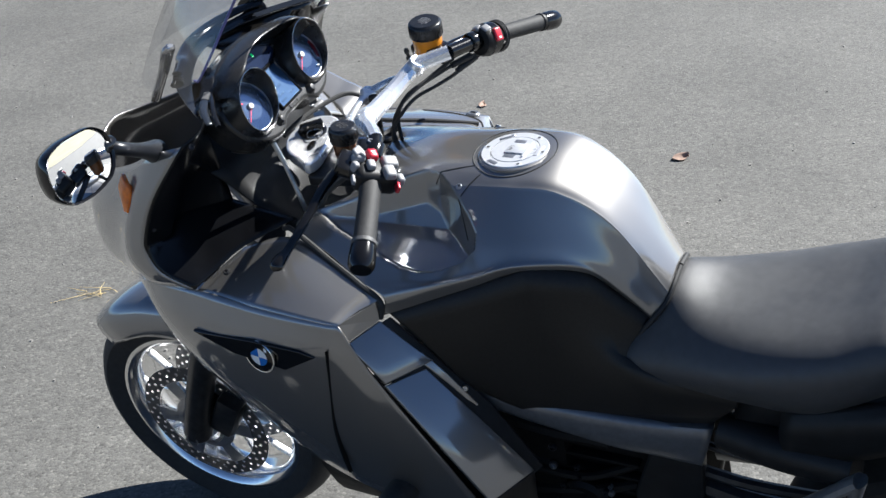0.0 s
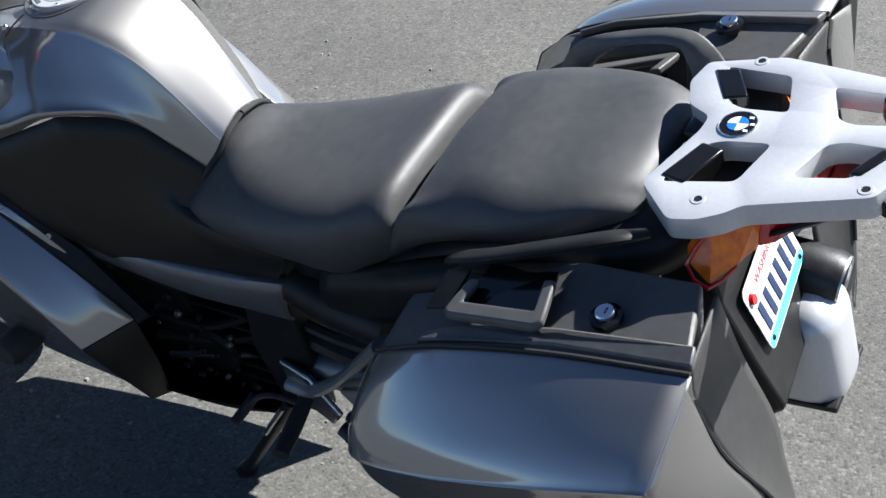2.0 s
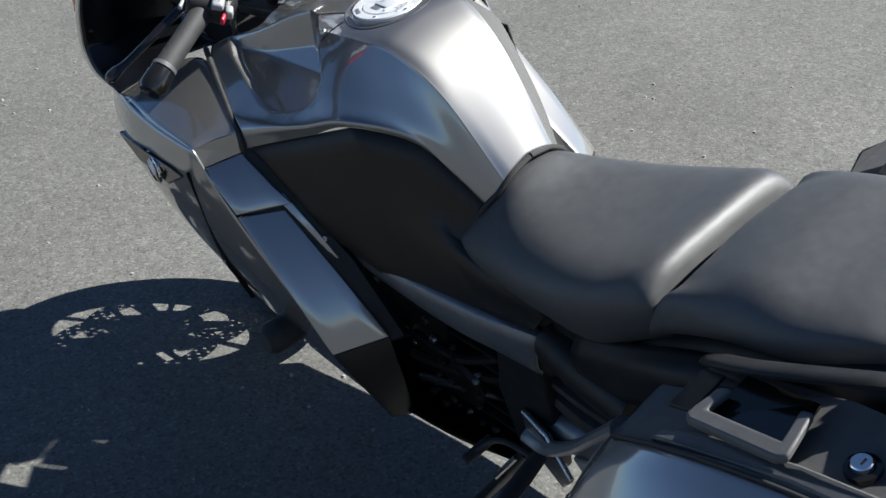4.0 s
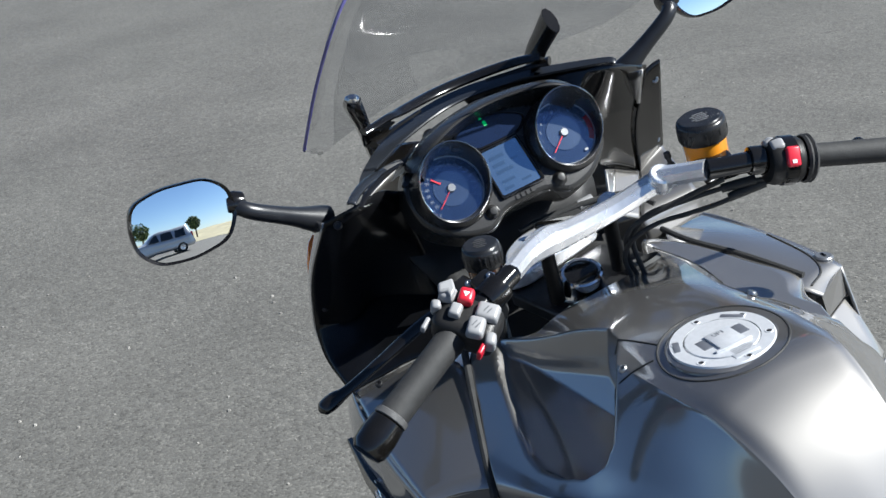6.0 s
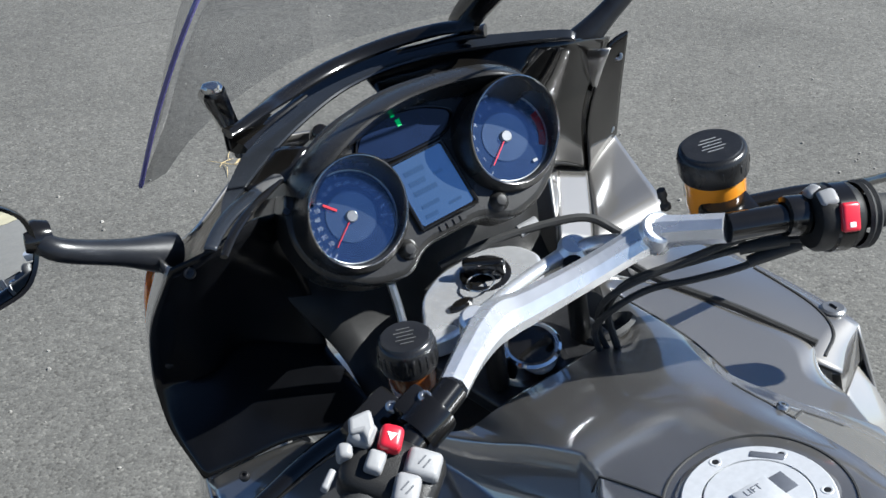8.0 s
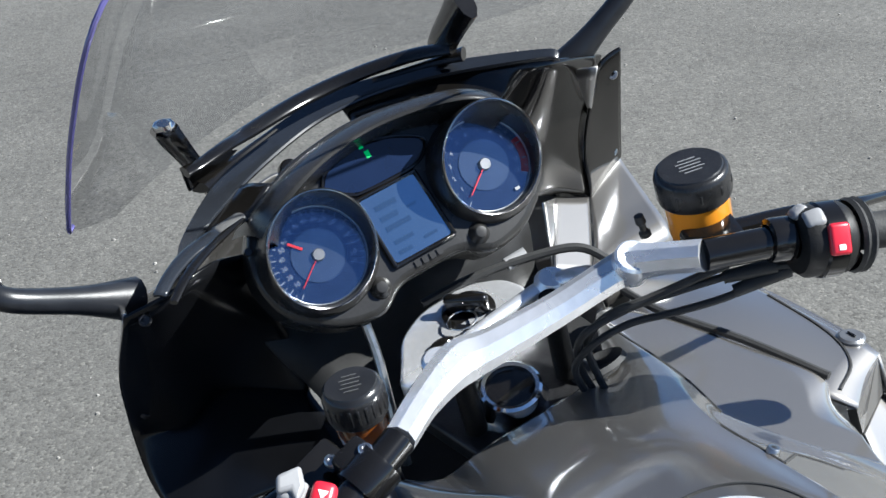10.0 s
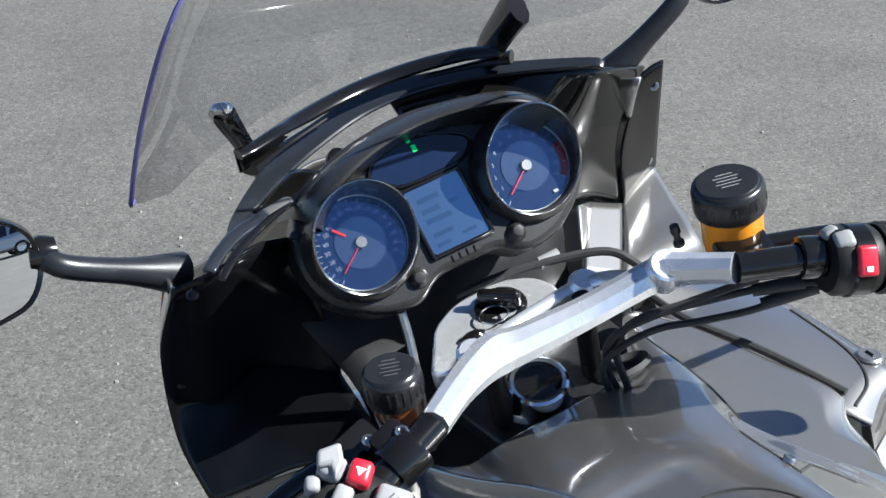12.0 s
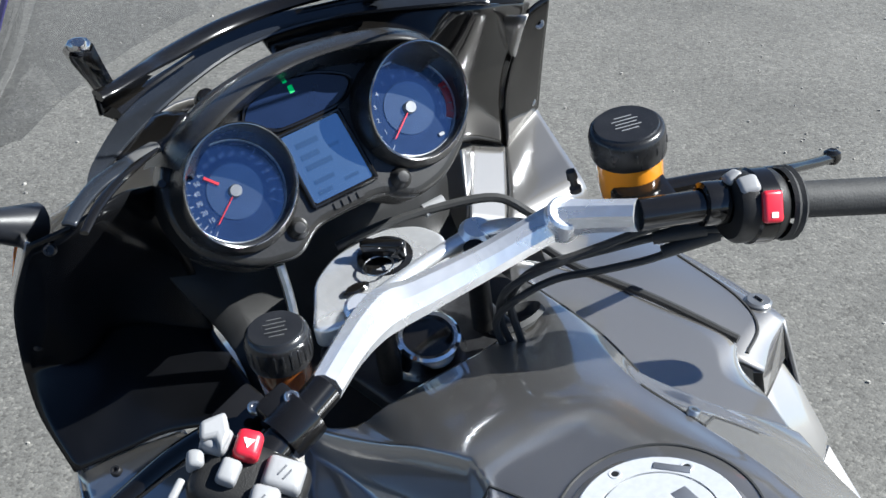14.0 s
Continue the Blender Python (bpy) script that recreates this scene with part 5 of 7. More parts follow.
part("cowl_panel", net([[(0.502, 0.108, 1.218), (0.480, 0.096, 1.226), (0.455, 0.083, 1.229)], [(0.482, 0.130, 1.218), (0.464, 0.115, 1.222), (0.446, 0.100, 1.224)], [(0.458, 0.158, 1.217), (0.447, 0.136, 1.217), (0.437, 0.117, 1.216)]], 4, 4), BLACKGLOSS, bike, "black cowl panel", mods=(("SOLIDIFY", {"thickness": 0.003}),))
part("cowl_panel", net([[(0.557, -0.035, 1.217), (0.525, -0.030, 1.214), (0.496, -0.026, 1.212)], [(0.551, -0.075, 1.217), (0.525, -0.072, 1.213), (0.494, -0.066, 1.209)], [(0.530, -0.115, 1.217), (0.51, -0.110, 1.210), (0.488, -0.104, 1.202)], [(0.497, -0.157, 1.217), (0.49, -0.146, 1.205), (0.480, -0.135, 1.192)], [(0.450, -0.205, 1.217), (0.46, -0.185, 1.20), (0.465, -0.16, 1.182)]], 4, 4), BLACKGLOSS, bike, "black cowl panel", mods=(("SOLIDIFY", {"thickness": 0.003}),))
part("cowl_knob", lathe((0.494, 0.052, 1.205), (-0.3, 0.1, 1), [(0, 0.018), (0.007, 0.0165), (0.0115, 0.011), (0.013, 0.004), (0.013, -0.010)], 18), BLACKGLOSS, bike)


# ---- mirrors ----
def mirror(s, o):
    c = V(0.475, s * 0.406 + o, 1.257)
    n = MIRN if s > 0 else V(MIRN.x, -MIRN.y, MIRN.z)
    xa = V(0, -1, -0.10) if s > 0 else V(0, -1, 0.10)
    m = axes_matrix(xa, n)
    out = [(-0.072, 0.006), (-0.062, 0.042), (-0.020, 0.052), (0.042, 0.047), (0.067, 0.026), (0.068, -0.010), (0.049, -0.040), (0.0, -0.050), (-0.047, -0.044), (-0.069, -0.022)]
    if s < 0:
        out = [(-x, y) for x, y in reversed(out)]
    out = rounded(out, 0.022, 4)
    head = new("mirror")
    head.parent = bike
    head["label"] = "black round-cornered mirror on a stalk"
    rows = []
    for k, h in ((0.93, 0.001), (0.985, 0.004), (1.0, 0.0), (0.99, -0.012), (0.92, -0.026), (0.72, -0.038), (0.35, -0.044), (0.02, -0.045)):
        rows.append([c + m @ V(x * k, y * k, h) for x, y in out])
    part("housing", skin(rows, True), BLACKGLOSS, head, "glossy black mirror housing")
    rows = []
    for k in (0.94, 0.8, 0.6, 0.4, 0.2, 0.01):
        rows.append([c + m @ V(x * k, y * k, 0.0005 - ((x * k) ** 2 + (y * k) ** 2) / 2.4) for x, y in out])
    part("mirror_glass", skin(rows, True), MIRROR, head, "convex mirror glass")
    j = c + m @ V(0.068 if s > 0 else -0.068, 0.0, -0.012)
    part("stalk", tube([j, V(0.468, s * 0.325 + o, 1.236), V(0.478, s * 0.275 + o, 1.20), V(0.492, s * 0.232 + o, 1.168)], [0.011, 0.011, 0.013, 0.021], 12, 5), STALK, head, "black mirror stalk")
    part("stalk_joint", lathe(j - DX * 0.0, (0, s, 0.3), [(0, -0.014), (0.014, -0.012), (0.017, 0), (0.014, 0.012), (0, 0.014)], 16), BLACKGLOSS, head)


MIRN = V(-0.981, 0.008, 0.195).normalized()
mirror(1, 0.0)
mirror(-1, -0.014)

# ---- handlebar ----
hb = new("handlebar")
hb.parent = bike
hb["label"] = "bright forged alloy handlebar"
part("bar_arm", tube([(0.128, 0.142, 1.176), (0.152, 0.113, 1.172), (0.180, 0.082, 1.160), (0.193, 0.058, 1.154), (0.192, 0.030, 1.152), (0.188, -0.028, 1.154), (0.176, -0.078, 1.166), (0.165, -0.094, 1.173), (0.148, -0.106, 1.178), (0.118, -0.126, 1.184)], [0.0125, 0.0135, 0.0165, 0.0190, 0.0165, 0.0145, 0.0145, 0.0155, 0.0135, 0.0130], 9, 8, flat=0.95), ALLOY, hb, "bright cast alloy bar", smooth=False)
part("bar_arm", tube([(0.188, 0.078, 1.150), (0.222, 0.064, 1.138), (0.246, 0.022, 1.128), (0.258, -0.028, 1.124), (0.256, -0.064, 1.124), (0.228, -0.082, 1.138), (0.190, -0.080, 1.156)], [0.012, 0.010, 0.0075, 0.0075, 0.011, 0.009, 0.008], 16, 5, flat=0.8), ALLOY, hb)
part("bar_boss", lathe((0.222, 0.066, 1.136), (-0.3, 0, 1), [(0.014, -0.01), (0.014, 0.010), (0.011, 0.013), (0, 0.013)], 20), ALLOY, hb)
part("bar_boss", lathe((0.257, -0.064, 1.122), (-0.3, 0, 1), [(0.015, -0.01), (0.015, 0.008), (0.011, 0.013), (0, 0.014)], 20), ALLOY, hb)
part("pinch_bolt", lathe((0.1635, -0.0915, 1.1785), (-0.55, 0, 0.9), [(0.0080, 0.0020), (0.0084, 0.0055), (0.0128, 0.0060), (0.0150, 0.0040), (0.0160, -0.004), (0.0160, -0.016)], 24), ALLOY, hb, "round clamp eye of the bar")
part("bolt_well", lathe((0.1635, -0.0915, 1.1785), (-0.55, 0, 0.9), [(0, -0.001), (0.0050, -0.001), (0.0052, -0.004), (0.0080, -0.004), (0.0081, 0.003)], 18), FRAMEGREY, hb)
for s, ends in ((1, ((0.128, 0.142, 1.176), (0.098, 0.222, 1.166), (0.080, 0.268, 1.156), (0.055, 0.345, 1.132), (0.046, 0.376, 1.120))), (-1, ((0.118, -0.126, 1.184), (0.088, -0.205, 1.172), (0.072, -0.235, 1.164), (0.032, -0.335, 1.138), (0.018, -0.372, 1.126)))):
    a, b, c, d, e = [V(*p) for p in ends]
    part("bar_tube", tube([a, b], 0.0125, 14), BLACKGLOSS, hb)
    g = c + (d - c) * 0.98
    part("grip", tube([b, b + (c - b) * 0.6, c, (c + d) / 2, g], [r * (1.0 if s > 0 else 0.86) for r in (0.0165, 0.0172, 0.0165, 0.0168, 0.0172)], 18, 5), RUBBER, hb, "black rubber grip")
    ax = (e - d).normalized()
    part("grip_collar", lathe(d - ax * 0.002, ax, [(q * (1.0 if s > 0 else 0.86), h) for q, h in ((0.0172, -0.004), (0.0192, -0.003), (0.0192, 0.003), (0.0172, 0.004))], 18), CASEPLASTIC if s > 0 else DARKPLASTIC, hb)
    part("bar_end", lathe(d, ax, [(q * (1.0 if s > 0 else 0.86), h) for q, h in ((0.016, 0.002), (0.019, 0.004), (0.0205, 0.02), (0.0200, 0.036), (0.016, 0.043), (0, 0.044))], 20), BLACKGLOSS, hb, "black bar end weight")

# left switch cluster
LS = V(0.098, 0.216, 1.170)
LAX = V(-0.20, 0.95, -0.22).normalized()
LM = axes_matrix(LAX, (-0.50, -0.05, 0.86))
sw = part("switch_housing", block(LS + LM @ V(0.006, 0.005, -0.001), (0.050, 0.072, 0.040), LM @ Matrix.Rotation(0.35, 3, "Z"), 0.012, 4), DARKPLASTIC, hb, "black switch housing with grey and red buttons")


def button(x, y, z, sx, sy, sz, material, bev=0.004, turn=0.0, label=""):
    part("button", block(LS + LM @ V(x, y, z), (sx, sy, sz), LM @ Matrix.Rotation(turn, 3, "Z"), bev * 0.7, 3, 0.88), material, sw, label)


button(-0.0066, -0.0094, 0.024, 0.021, 0.018, 0.013, RED, 0.006, 0.5, "red hazard switch")
button(0.0030, -0.0270, 0.018, 0.020, 0.020, 0.018, BUTTON, 0.007, 0.35, "pale grey dip switch")
button(0.0200, -0.0285, 0.014, 0.013, 0.012, 0.016, BUTTON, 0.005, 0.8)
button(0.0136, -0.0065, 0.023, 0.018, 0.014, 0.010, BUTTON, 0.0045, 0.4)
button(-0.0085, 0.0195, 0.021, 0.023, 0.027, 0.012, BUTTON, 0.0058, 0.45, "pale grey heating button")
button(0.0145, 0.0230, 0.022, 0.026, 0.020, 0.013, BUTTON, 0.0062, 0.5)
button(0.0125, 0.0420, 0.012, 0.018, 0.013, 0.018, BUTTON, 0.006, 0.6)
button(0.0270, 0.0420, 0.010, 0.016, 0.006, 0.013, RED, 0.0028, 0.3)
button(0.0400, -0.0250, 0.006, 0.018, 0.006, 0.008, BUTTON, 0.0028, 0.3)
part("switch_wing", slab([LS + LM @ V(x, y, 0.024) for x, y in ((-0.012, -0.034), (0.004, -0.041), (0.013, -0.032), (0.005, -0.027), (0.010, -0.017), (-0.003, -0.021))], LM @ V(0, 0, 0.007)), BUTTON, sw, "pale grey indicator switch wing", mods=smoothmods(0.003, 3))
for x, y, z, w in ((-0.0085, 0.0195, 0.0272, 0.008), (0.0145, 0.0230, 0.0287, 0.008)):
    for k in (-1, 1):
        part("button_mark", bar(LS + LM @ V(x, y, z), LM @ V(1, 0, 0), LM @ V(0, 0, 1), 0, k * 0.0022, w, 0.0011, 0.0003), FRAMEGREY, sw)
tri_mark = slab([LS + LM @ V(-0.0066 + 0.0042 * math.cos(a), -0.0094 + 0.0042 * math.sin(a), 0.0306) for a in (0.5, 2.6, 4.7)], LM @ V(0, 0, 0.0005))
part("hazard_mark", tri_mark, WHITE, sw, smooth=False)
part("clutch_perch", join(lathe(V(0.116, 0.174, 1.172) - LAX * 0.014, LAX, [(0.0125, 0), (0.0178, 0.001), (0.0185, 0.004), (0.0185, 0.024), (0.0178, 0.027), (0.0125, 0.028)], 20), block(V(0.126, 0.176, 1.183), (0.028, 0.024, 0.014), LM, 0.005), block(V(0.150, 0.200, 1.165), (0.05, 0.035, 0.02), LM, 0.006)), BLACKGLOSS, hb)
for p in ((0.121, 0.168, 1.1905), (0.134, 0.190, 1.186)):
    part("clamp_bolt", bolt(p, (-0.4, 0, 0.9), 0.005, 0.002), STEEL, hb)
part("clutch_lever", tube([(0.165, 0.185, 1.155), (0.178, 0.24, 1.142), (0.182, 0.30, 1.122), (0.189, 0.348, 1.104), (0.193, 0.366, 1.098), (0.196, 0.380, 1.093), (0.1965, 0.386, 1.091)], [0.010, 0.0095, 0.008, 0.0075, 0.0115, 0.0105, 0.003], 10, 5, flat=0.8), BLACKGLOSS, hb, "black clutch lever")

# right switch cluster
RS = V(0.083, -0.207, 1.168)
RAX = V(-0.30, -0.93, -0.24).normalized()
rsw = part("switch_housing", lathe(RS - RAX * 0.022, RAX, [(0.012, 0), (0.024, 0.001), (0.0275, 0.006), (0.0275, 0.036), (0.024, 0.041), (0.012, 0.042)], 28), DARKPLASTIC, hb, "round black switch housing with a red switch")
RM = axes_matrix(RAX, (-0.86, 0.2, 0.50))
part("switch_band", lathe(RS - RAX * 0.008, RAX, [(0.0275, 0.0), (0.0292, 0.002), (0.0292, 0.016), (0.0275, 0.018)], 28), BLACKGLOSS, rsw)
part("stop_switch", block(RS + RM @ V(0.001, 0, 0.029), (0.016, 0.024, 0.007), RM, 0.003, 3), RED, rsw, "red engine stop switch")
part("switch_mark", block(RS + RM @ V(0.001, -0.006, 0.0328), (0.005, 0.004, 0.0006), RM), WHITE, rsw)
part("button", block(RS + axes_matrix(RAX, (-0.25, 0.2, 0.95)) @ V(-0.004, 0, 0.028), (0.016, 0.016, 0.008), axes_matrix(RAX, (-0.25, 0.2, 0.95)), 0.004, 3), BUTTON, rsw)
part("button", block(RS + axes_matrix(RAX, (0.35, 0.2, 0.9)) @ V(-0.004, 0, 0.029), (0.014, 0.014, 0.008), axes_matrix(RAX, (0.35, 0.2, 0.9)), 0.004, 3), BUTTON, rsw)
part("throttle_boot", lathe(RS + RAX * 0.020, RAX, [(0.027, 0), (0.029, 0.003), (0.027, 0.006), (0.029, 0.009), (0.025, 0.013), (0.017, 0.015)], 24), RUBBER, rsw)
part("brake_perch", join(lathe(V(0.098, -0.180, 1.1765) - RAX * 0.010, RAX, [(0.0125, 0), (0.0165, 0.001), (0.0172, 0.004), (0.0172, 0.018), (0.0125, 0.020)], 20), block(V(0.165, -0.165, 1.164), (0.085, 0.045, 0.022), Matrix.Rotation(-0.35, 3, "Z"), 0.007)), BLACKGLOSS, hb)
part("brake_lever", tube([(0.165, -0.190, 1.152), (0.148, -0.240, 1.146), (0.136, -0.284, 1.135), (0.150, -0.340, 1.108), (0.161, -0.381, 1.089)], [0.009, 0.008, 0.0062, 0.0052, 0.0052], 10, 5, flat=0.8), BLACKGLOSS, hb, "black brake lever")
part("lever_ball", lathe((0.161, -0.381, 1.083), (0.1, -0.2, 1), [(0, -0.001), (0.006, 0.001), (0.0085, 0.006), (0.0075, 0.011), (0.004, 0.0135), (0, 0.0125)], 16), BLACKGLOSS, hb)
part("bleed_nipple", lathe((0.200, -0.130, 1.163), (0.1, 0.1, 1), [(0, 0.021), (0.004, 0.020), (0.0045, 0.013), (0.003, 0.011), (0.003, 0.006), (0.005, 0.004), (0.005, 0)], 12), RUBBER, hb)


def reservoir(p, axis, name_label, h, k=1.0):
    r = new("fluid_reservoir")
    r.parent = bike
    r["label"] = name_label
    p, ax = V(*p), V(*axis).normalized()
    part("fluid_cup", lathe(p, ax, [(0, -0.030), (0.020 * k, -0.030), (0.0275 * k, -0.024), (0.0300 * k, -0.008), (0.0305 * k, h)], 32), AMBERFLUID if k > 0.8 else BROWNFLUID, r, "translucent amber fluid cup" if k > 0.8 else "dark amber fluid cup")
    cap = part("cap", lathe(p, ax, [(0.0305 * k, h), (0.0335 * k, h), (0.0345 * k, h + 0.003), (0.0345 * k, h + 0.019), (0.0330 * k, h + 0.0235), (0.030 * k, h + 0.0255), (0.0295 * k, h + 0.0255), (0.0285 * k, h + 0.0268), (0, h + 0.0270)], 40), CAPBLACK, r, "black screw cap")
    xa = V(-0.35, -0.93, 0)
    for i, w in enumerate((0.016, 0.024, 0.020, 0.024, 0.016)):
        part("printed_bar", bar(p + ax * (h + 0.0270), xa, ax, 0, 0.009 - i * 0.0045, w * k, 0.0008, 0.0004), BUTTON if k > 0.8 else CASEPLASTIC, cap)
    ribs = 10 if k > 0.8 else 24
    for i in range(ribs):
        a = 2 * math.pi * i / ribs
        x, y, z = frame_axes(ax)
        part("knurl", block(p + (x * math.cos(a) + y * math.sin(a)) * 0.0345 * k + ax * (h + 0.012), (0.0010, 0.0024, 0.014 if k < 0.8 else 0.008), axes_matrix(x * math.cos(a) + y * math.sin(a), ax), 0.0006, 1), CAPBLACK, cap)
    return r


reservoir((0.180, -0.170, 1.172), (-0.02, 0.02, 1), "brake fluid reservoir, black cap on an amber cup", 0.019, 0.88)
reservoir((0.181, 0.149, 1.171), (-0.02, -0.06, 1), "clutch fluid reservoir, black cap on an amber cup", 0.002, 0.67)

# ---- steering head ----
clamp = part("top_clamp", slab([(x, y, 1.058 - (0.3 - x) * 0.03) for x, y in rounded([(0.402, 0.010), (0.408, -0.044), (0.385, -0.078), (0.356, -0.086), (0.335, -0.076), (0.325, -0.030), (0.312, 0.050), (0.322, 0.076), (0.345, 0.062), (0.382, 0.042)], 0.014, 4)], (0, 0, -0.022)), ALLOY, bike, "bright cast top clamp", mods=smoothmods(0.004, 3))
part("fork_bridge", slab([(x, y, 1.034) for x, y in rounded([(0.330, -0.080), (0.205, -0.075), (0.172, -0.020), (0.178, 0.052), (0.330, 0.075)], 0.012, 4)], (0, 0, -0.02)), DARKSTEEL, clamp, mods=smoothmods(0.004, 3))
for y in (0.045, -0.05):
    part("clamp_post", tube([(0.245, y, 1.04), (0.238, y, 1.13)], [0.010, 0.009], 14), ENGINE, clamp)
part("head_ring", lathe((0.249, 0.004, 1.046), (-0.25, 0, 0.97), [(0.0215, 0.0130), (0.0218, 0.0160), (0.0250, 0.0170), (0.0275, 0.0150), (0.0284, 0.0110), (0.0288, 0.002), (0.0305, -0.003), (0.0345, -0.010), (0.0360, -0.022), (0.0365, -0.042)], 40), POLISHED, bike, "bright fork cap with a black centre")
part("head_cap", lathe((0.249, 0.004, 1.046), (-0.25, 0, 0.97), [(0, 0.0140), (0.019, 0.0140), (0.0215, 0.0132), (0.0216, 0.008)], 32), BLACKGLOSS, bike)
part("fork_clamp", slab([(x, y, 1.026) for x, y in rounded([(0.285, 0.030), (0.262, 0.042), (0.222, 0.036), (0.198, 0.006), (0.205, -0.040), (0.232, -0.052), (0.270, -0.030)], 0.010, 4)], (0, 0, -0.018)), ALLOY, bike, "bright cast fork clamp", mods=smoothmods(0.003, 2))
lock = part("ignition_lock", lathe((0.365, -0.026, 1.058), (-0.15, 0, 1), [(0.025, 0), (0.026, 0.005), (0.021, 0.007), (0.019, 0.003), (0, 0.003)], 28), BLACKGLOSS, bike, "black ignition lock with a key in it")
part("key", block((0.364, -0.026, 1.071), (0.044, 0.011, 0.020), Matrix.Rotation(0.75, 3, "Z"), 0.005, 3), BLACKGLOSS, lock, "black-headed key")
part("key_ring", tube([(0.352 + 0.014 * math.cos(a), -0.012 + 0.014 * math.sin(a), 1.066) for a in [k * math.pi / 6 for k in range(13)]], 0.0010, 6, 2), STEEL, lock)
part("key_tag", lathe((0.342, 0.018, 1.0605), (0, 0, 1), [(0, 0.004), (0.010, 0.004), (0.013, 0.002), (0.013, 0)], 20, squash=(1.0, 0.5)), BLACKGLOSS, lock)

# cables
for pts, r in (
    (((0.085, -0.205, 1.145), (0.112, -0.172, 1.140), (0.120, -0.145, 1.133), (0.145, -0.110, 1.125), (0.170, -0.080, 1.118), (0.182, -0.048, 1.108), (0.205, -0.040, 1.075), (0.215, -0.050, 1.03)), 0.0032),
    (((0.080, -0.205, 1.150), (0.118, -0.163, 1.147), (0.146, -0.115, 1.142), (0.168, -0.080, 1.134), (0.186, -0.044, 1.118), (0.210, -0.048, 1.07), (0.212, -0.060, 1.02)), 0.0032),
    (((0.125, -0.150, 1.158), (0.155, -0.100, 1.142), (0.178, -0.066, 1.130), (0.196, -0.052, 1.10), (0.205, -0.060, 1.05), (0.205, -0.07, 1.0)), 0.0036),
    (((0.41, 0.0, 1.062), (0.402, -0.05, 1.066), (0.385, -0.10, 1.068), (0.36, -0.15, 1.066), (0.33, -0.17, 1.05)), 0.0045),
    (((0.165, 0.150, 1.135), (0.205, 0.132, 1.09), (0.26, 0.120, 1.04), (0.30, 0.11, 0.98)), 0.0045),
):
    part("cable", tube(pts, r, 8, 6), RUBBER, bike, "black control cable")
for p, q in (((0.100, -0.188, 1.143), (0.120, -0.148, 1.135)), ((0.105, -0.180, 1.149), (0.128, -0.146, 1.146))):
    part("cable_sleeve", tube([p, q], [0.0065, 0.0055], 10), RUBBER, bike)
part("brake_hose", tube([(0.385, 0.066, 1.092), (0.372, 0.070, 1.06), (0.350, 0.082, 1.01), (0.335, 0.09, 0.965)], 0.0045, 8), STEEL, bike)
part("hose_clip", tube([(0.392, -0.088, 1.066), (0.390, -0.110, 1.068)], 0.007, 10), BUTTON, bike)

# ---- fuel cap ----
cap = new("fuel_cap")
cap.parent = bike
cap["label"] = "satin silver round fuel cap with six bolts"
FC, FN = V(-0.041, 0.001, 1.0824), V(0.05, -0.045, 1).normalized()
FM = axes_matrix((-0.06, -1, 0), FN)


def FP(x, y, h=0):
    return FC + FM @ V(x, y, h)


part("cap_ring", lathe(FC, FN, [(0.0412, 0.001), (0.0412, 0.004), (0.0555, 0.004), (0.0568, 0.0025), (0.0573, -0.006)], 56), CAPSILVER, cap, "satin silver cap ring")
part("cap_collar", lathe(FC, FN, [(0.0565, 0.0020), (0.0596, 0.0016), (0.0618, 0.0), (0.0622, -0.010)], 56), PAINT, cap, "graphite collar round the cap")
part("cap_lid", lathe(FC, FN, [(0, 0.0046), (0.0390, 0.0046), (0.0402, 0.003), (0.0402, -0.004)], 48), CAPSILVER, cap, "satin silver cap lid")
for k in range(6):
    a = radians(30 + 60 * k)
    b = FP(0.0492 * math.cos(a), 0.0492 * math.sin(a), 0.004)
    cb = part("cap_bolt", lathe(b, FN, [(0.0026, 0.0001), (0.0034, 0.0005), (0.0044, 0.0005), (0.0048, 0.0001), (0.0048, -0.001)], 16), CAPSILVER, cap)
    part("bolt_socket", lathe(b, FN, [(0, 0.0002), (0.0028, 0.0002)], 12), DARKSTEEL, cb)
part("key_cover", block(FP(0.001, -0.004, 0.0056), (0.031, 0.034, 0.003), FM, 0.001), CAPSILVER, cap)
for x, w in ((-0.0215, 0.012), (0.0235, 0.013)):
    part("finger_recess", block(FP(x, 0.001, 0.0042), (w, 0.020, 0.0012), FM, 0.0004), CAPRECESS, cap)
part("lid_lettering", lettering("LIFT", 0.0085, FP(0.000, 0.006, 0.0072), FM @ V(1, 0, 0), FN, 0.0002), CAPRECESS, cap, smooth=False)
part("hinge", block(FP(0.0, -0.0225, 0.0060), (0.044, 0.0034, 0.003), FM, 0.0008), CAPSILVER, cap)
for i in range(4):
    part("printed_bar", bar(FP(0.003, -0.0285 - i * 0.0032, 0.0046), FM @ V(1, 0, 0), FN, 0, 0, 0.024, 0.0011, 0.0003), CAPRECESS, cap)
part("ring_slot", block(FP(0.034, 0.030, 0.0042), (0.026, 0.006, 0.0012), FM @ Matrix.Rotation(-0.85, 3, "Z"), 0.0004), CAPRECESS, cap)
part("ring_slot", block(FP(-0.044, 0.020, 0.0042), (0.007, 0.020, 0.0012), FM @ Matrix.Rotation(-0.42, 3, "Z"), 0.0004), CAPRECESS, cap)
part("ring_notch", block(FP(0.002, -0.0415, 0.0042), (0.030, 0.008, 0.0012), FM, 0.0004), CAPSILVER, cap)


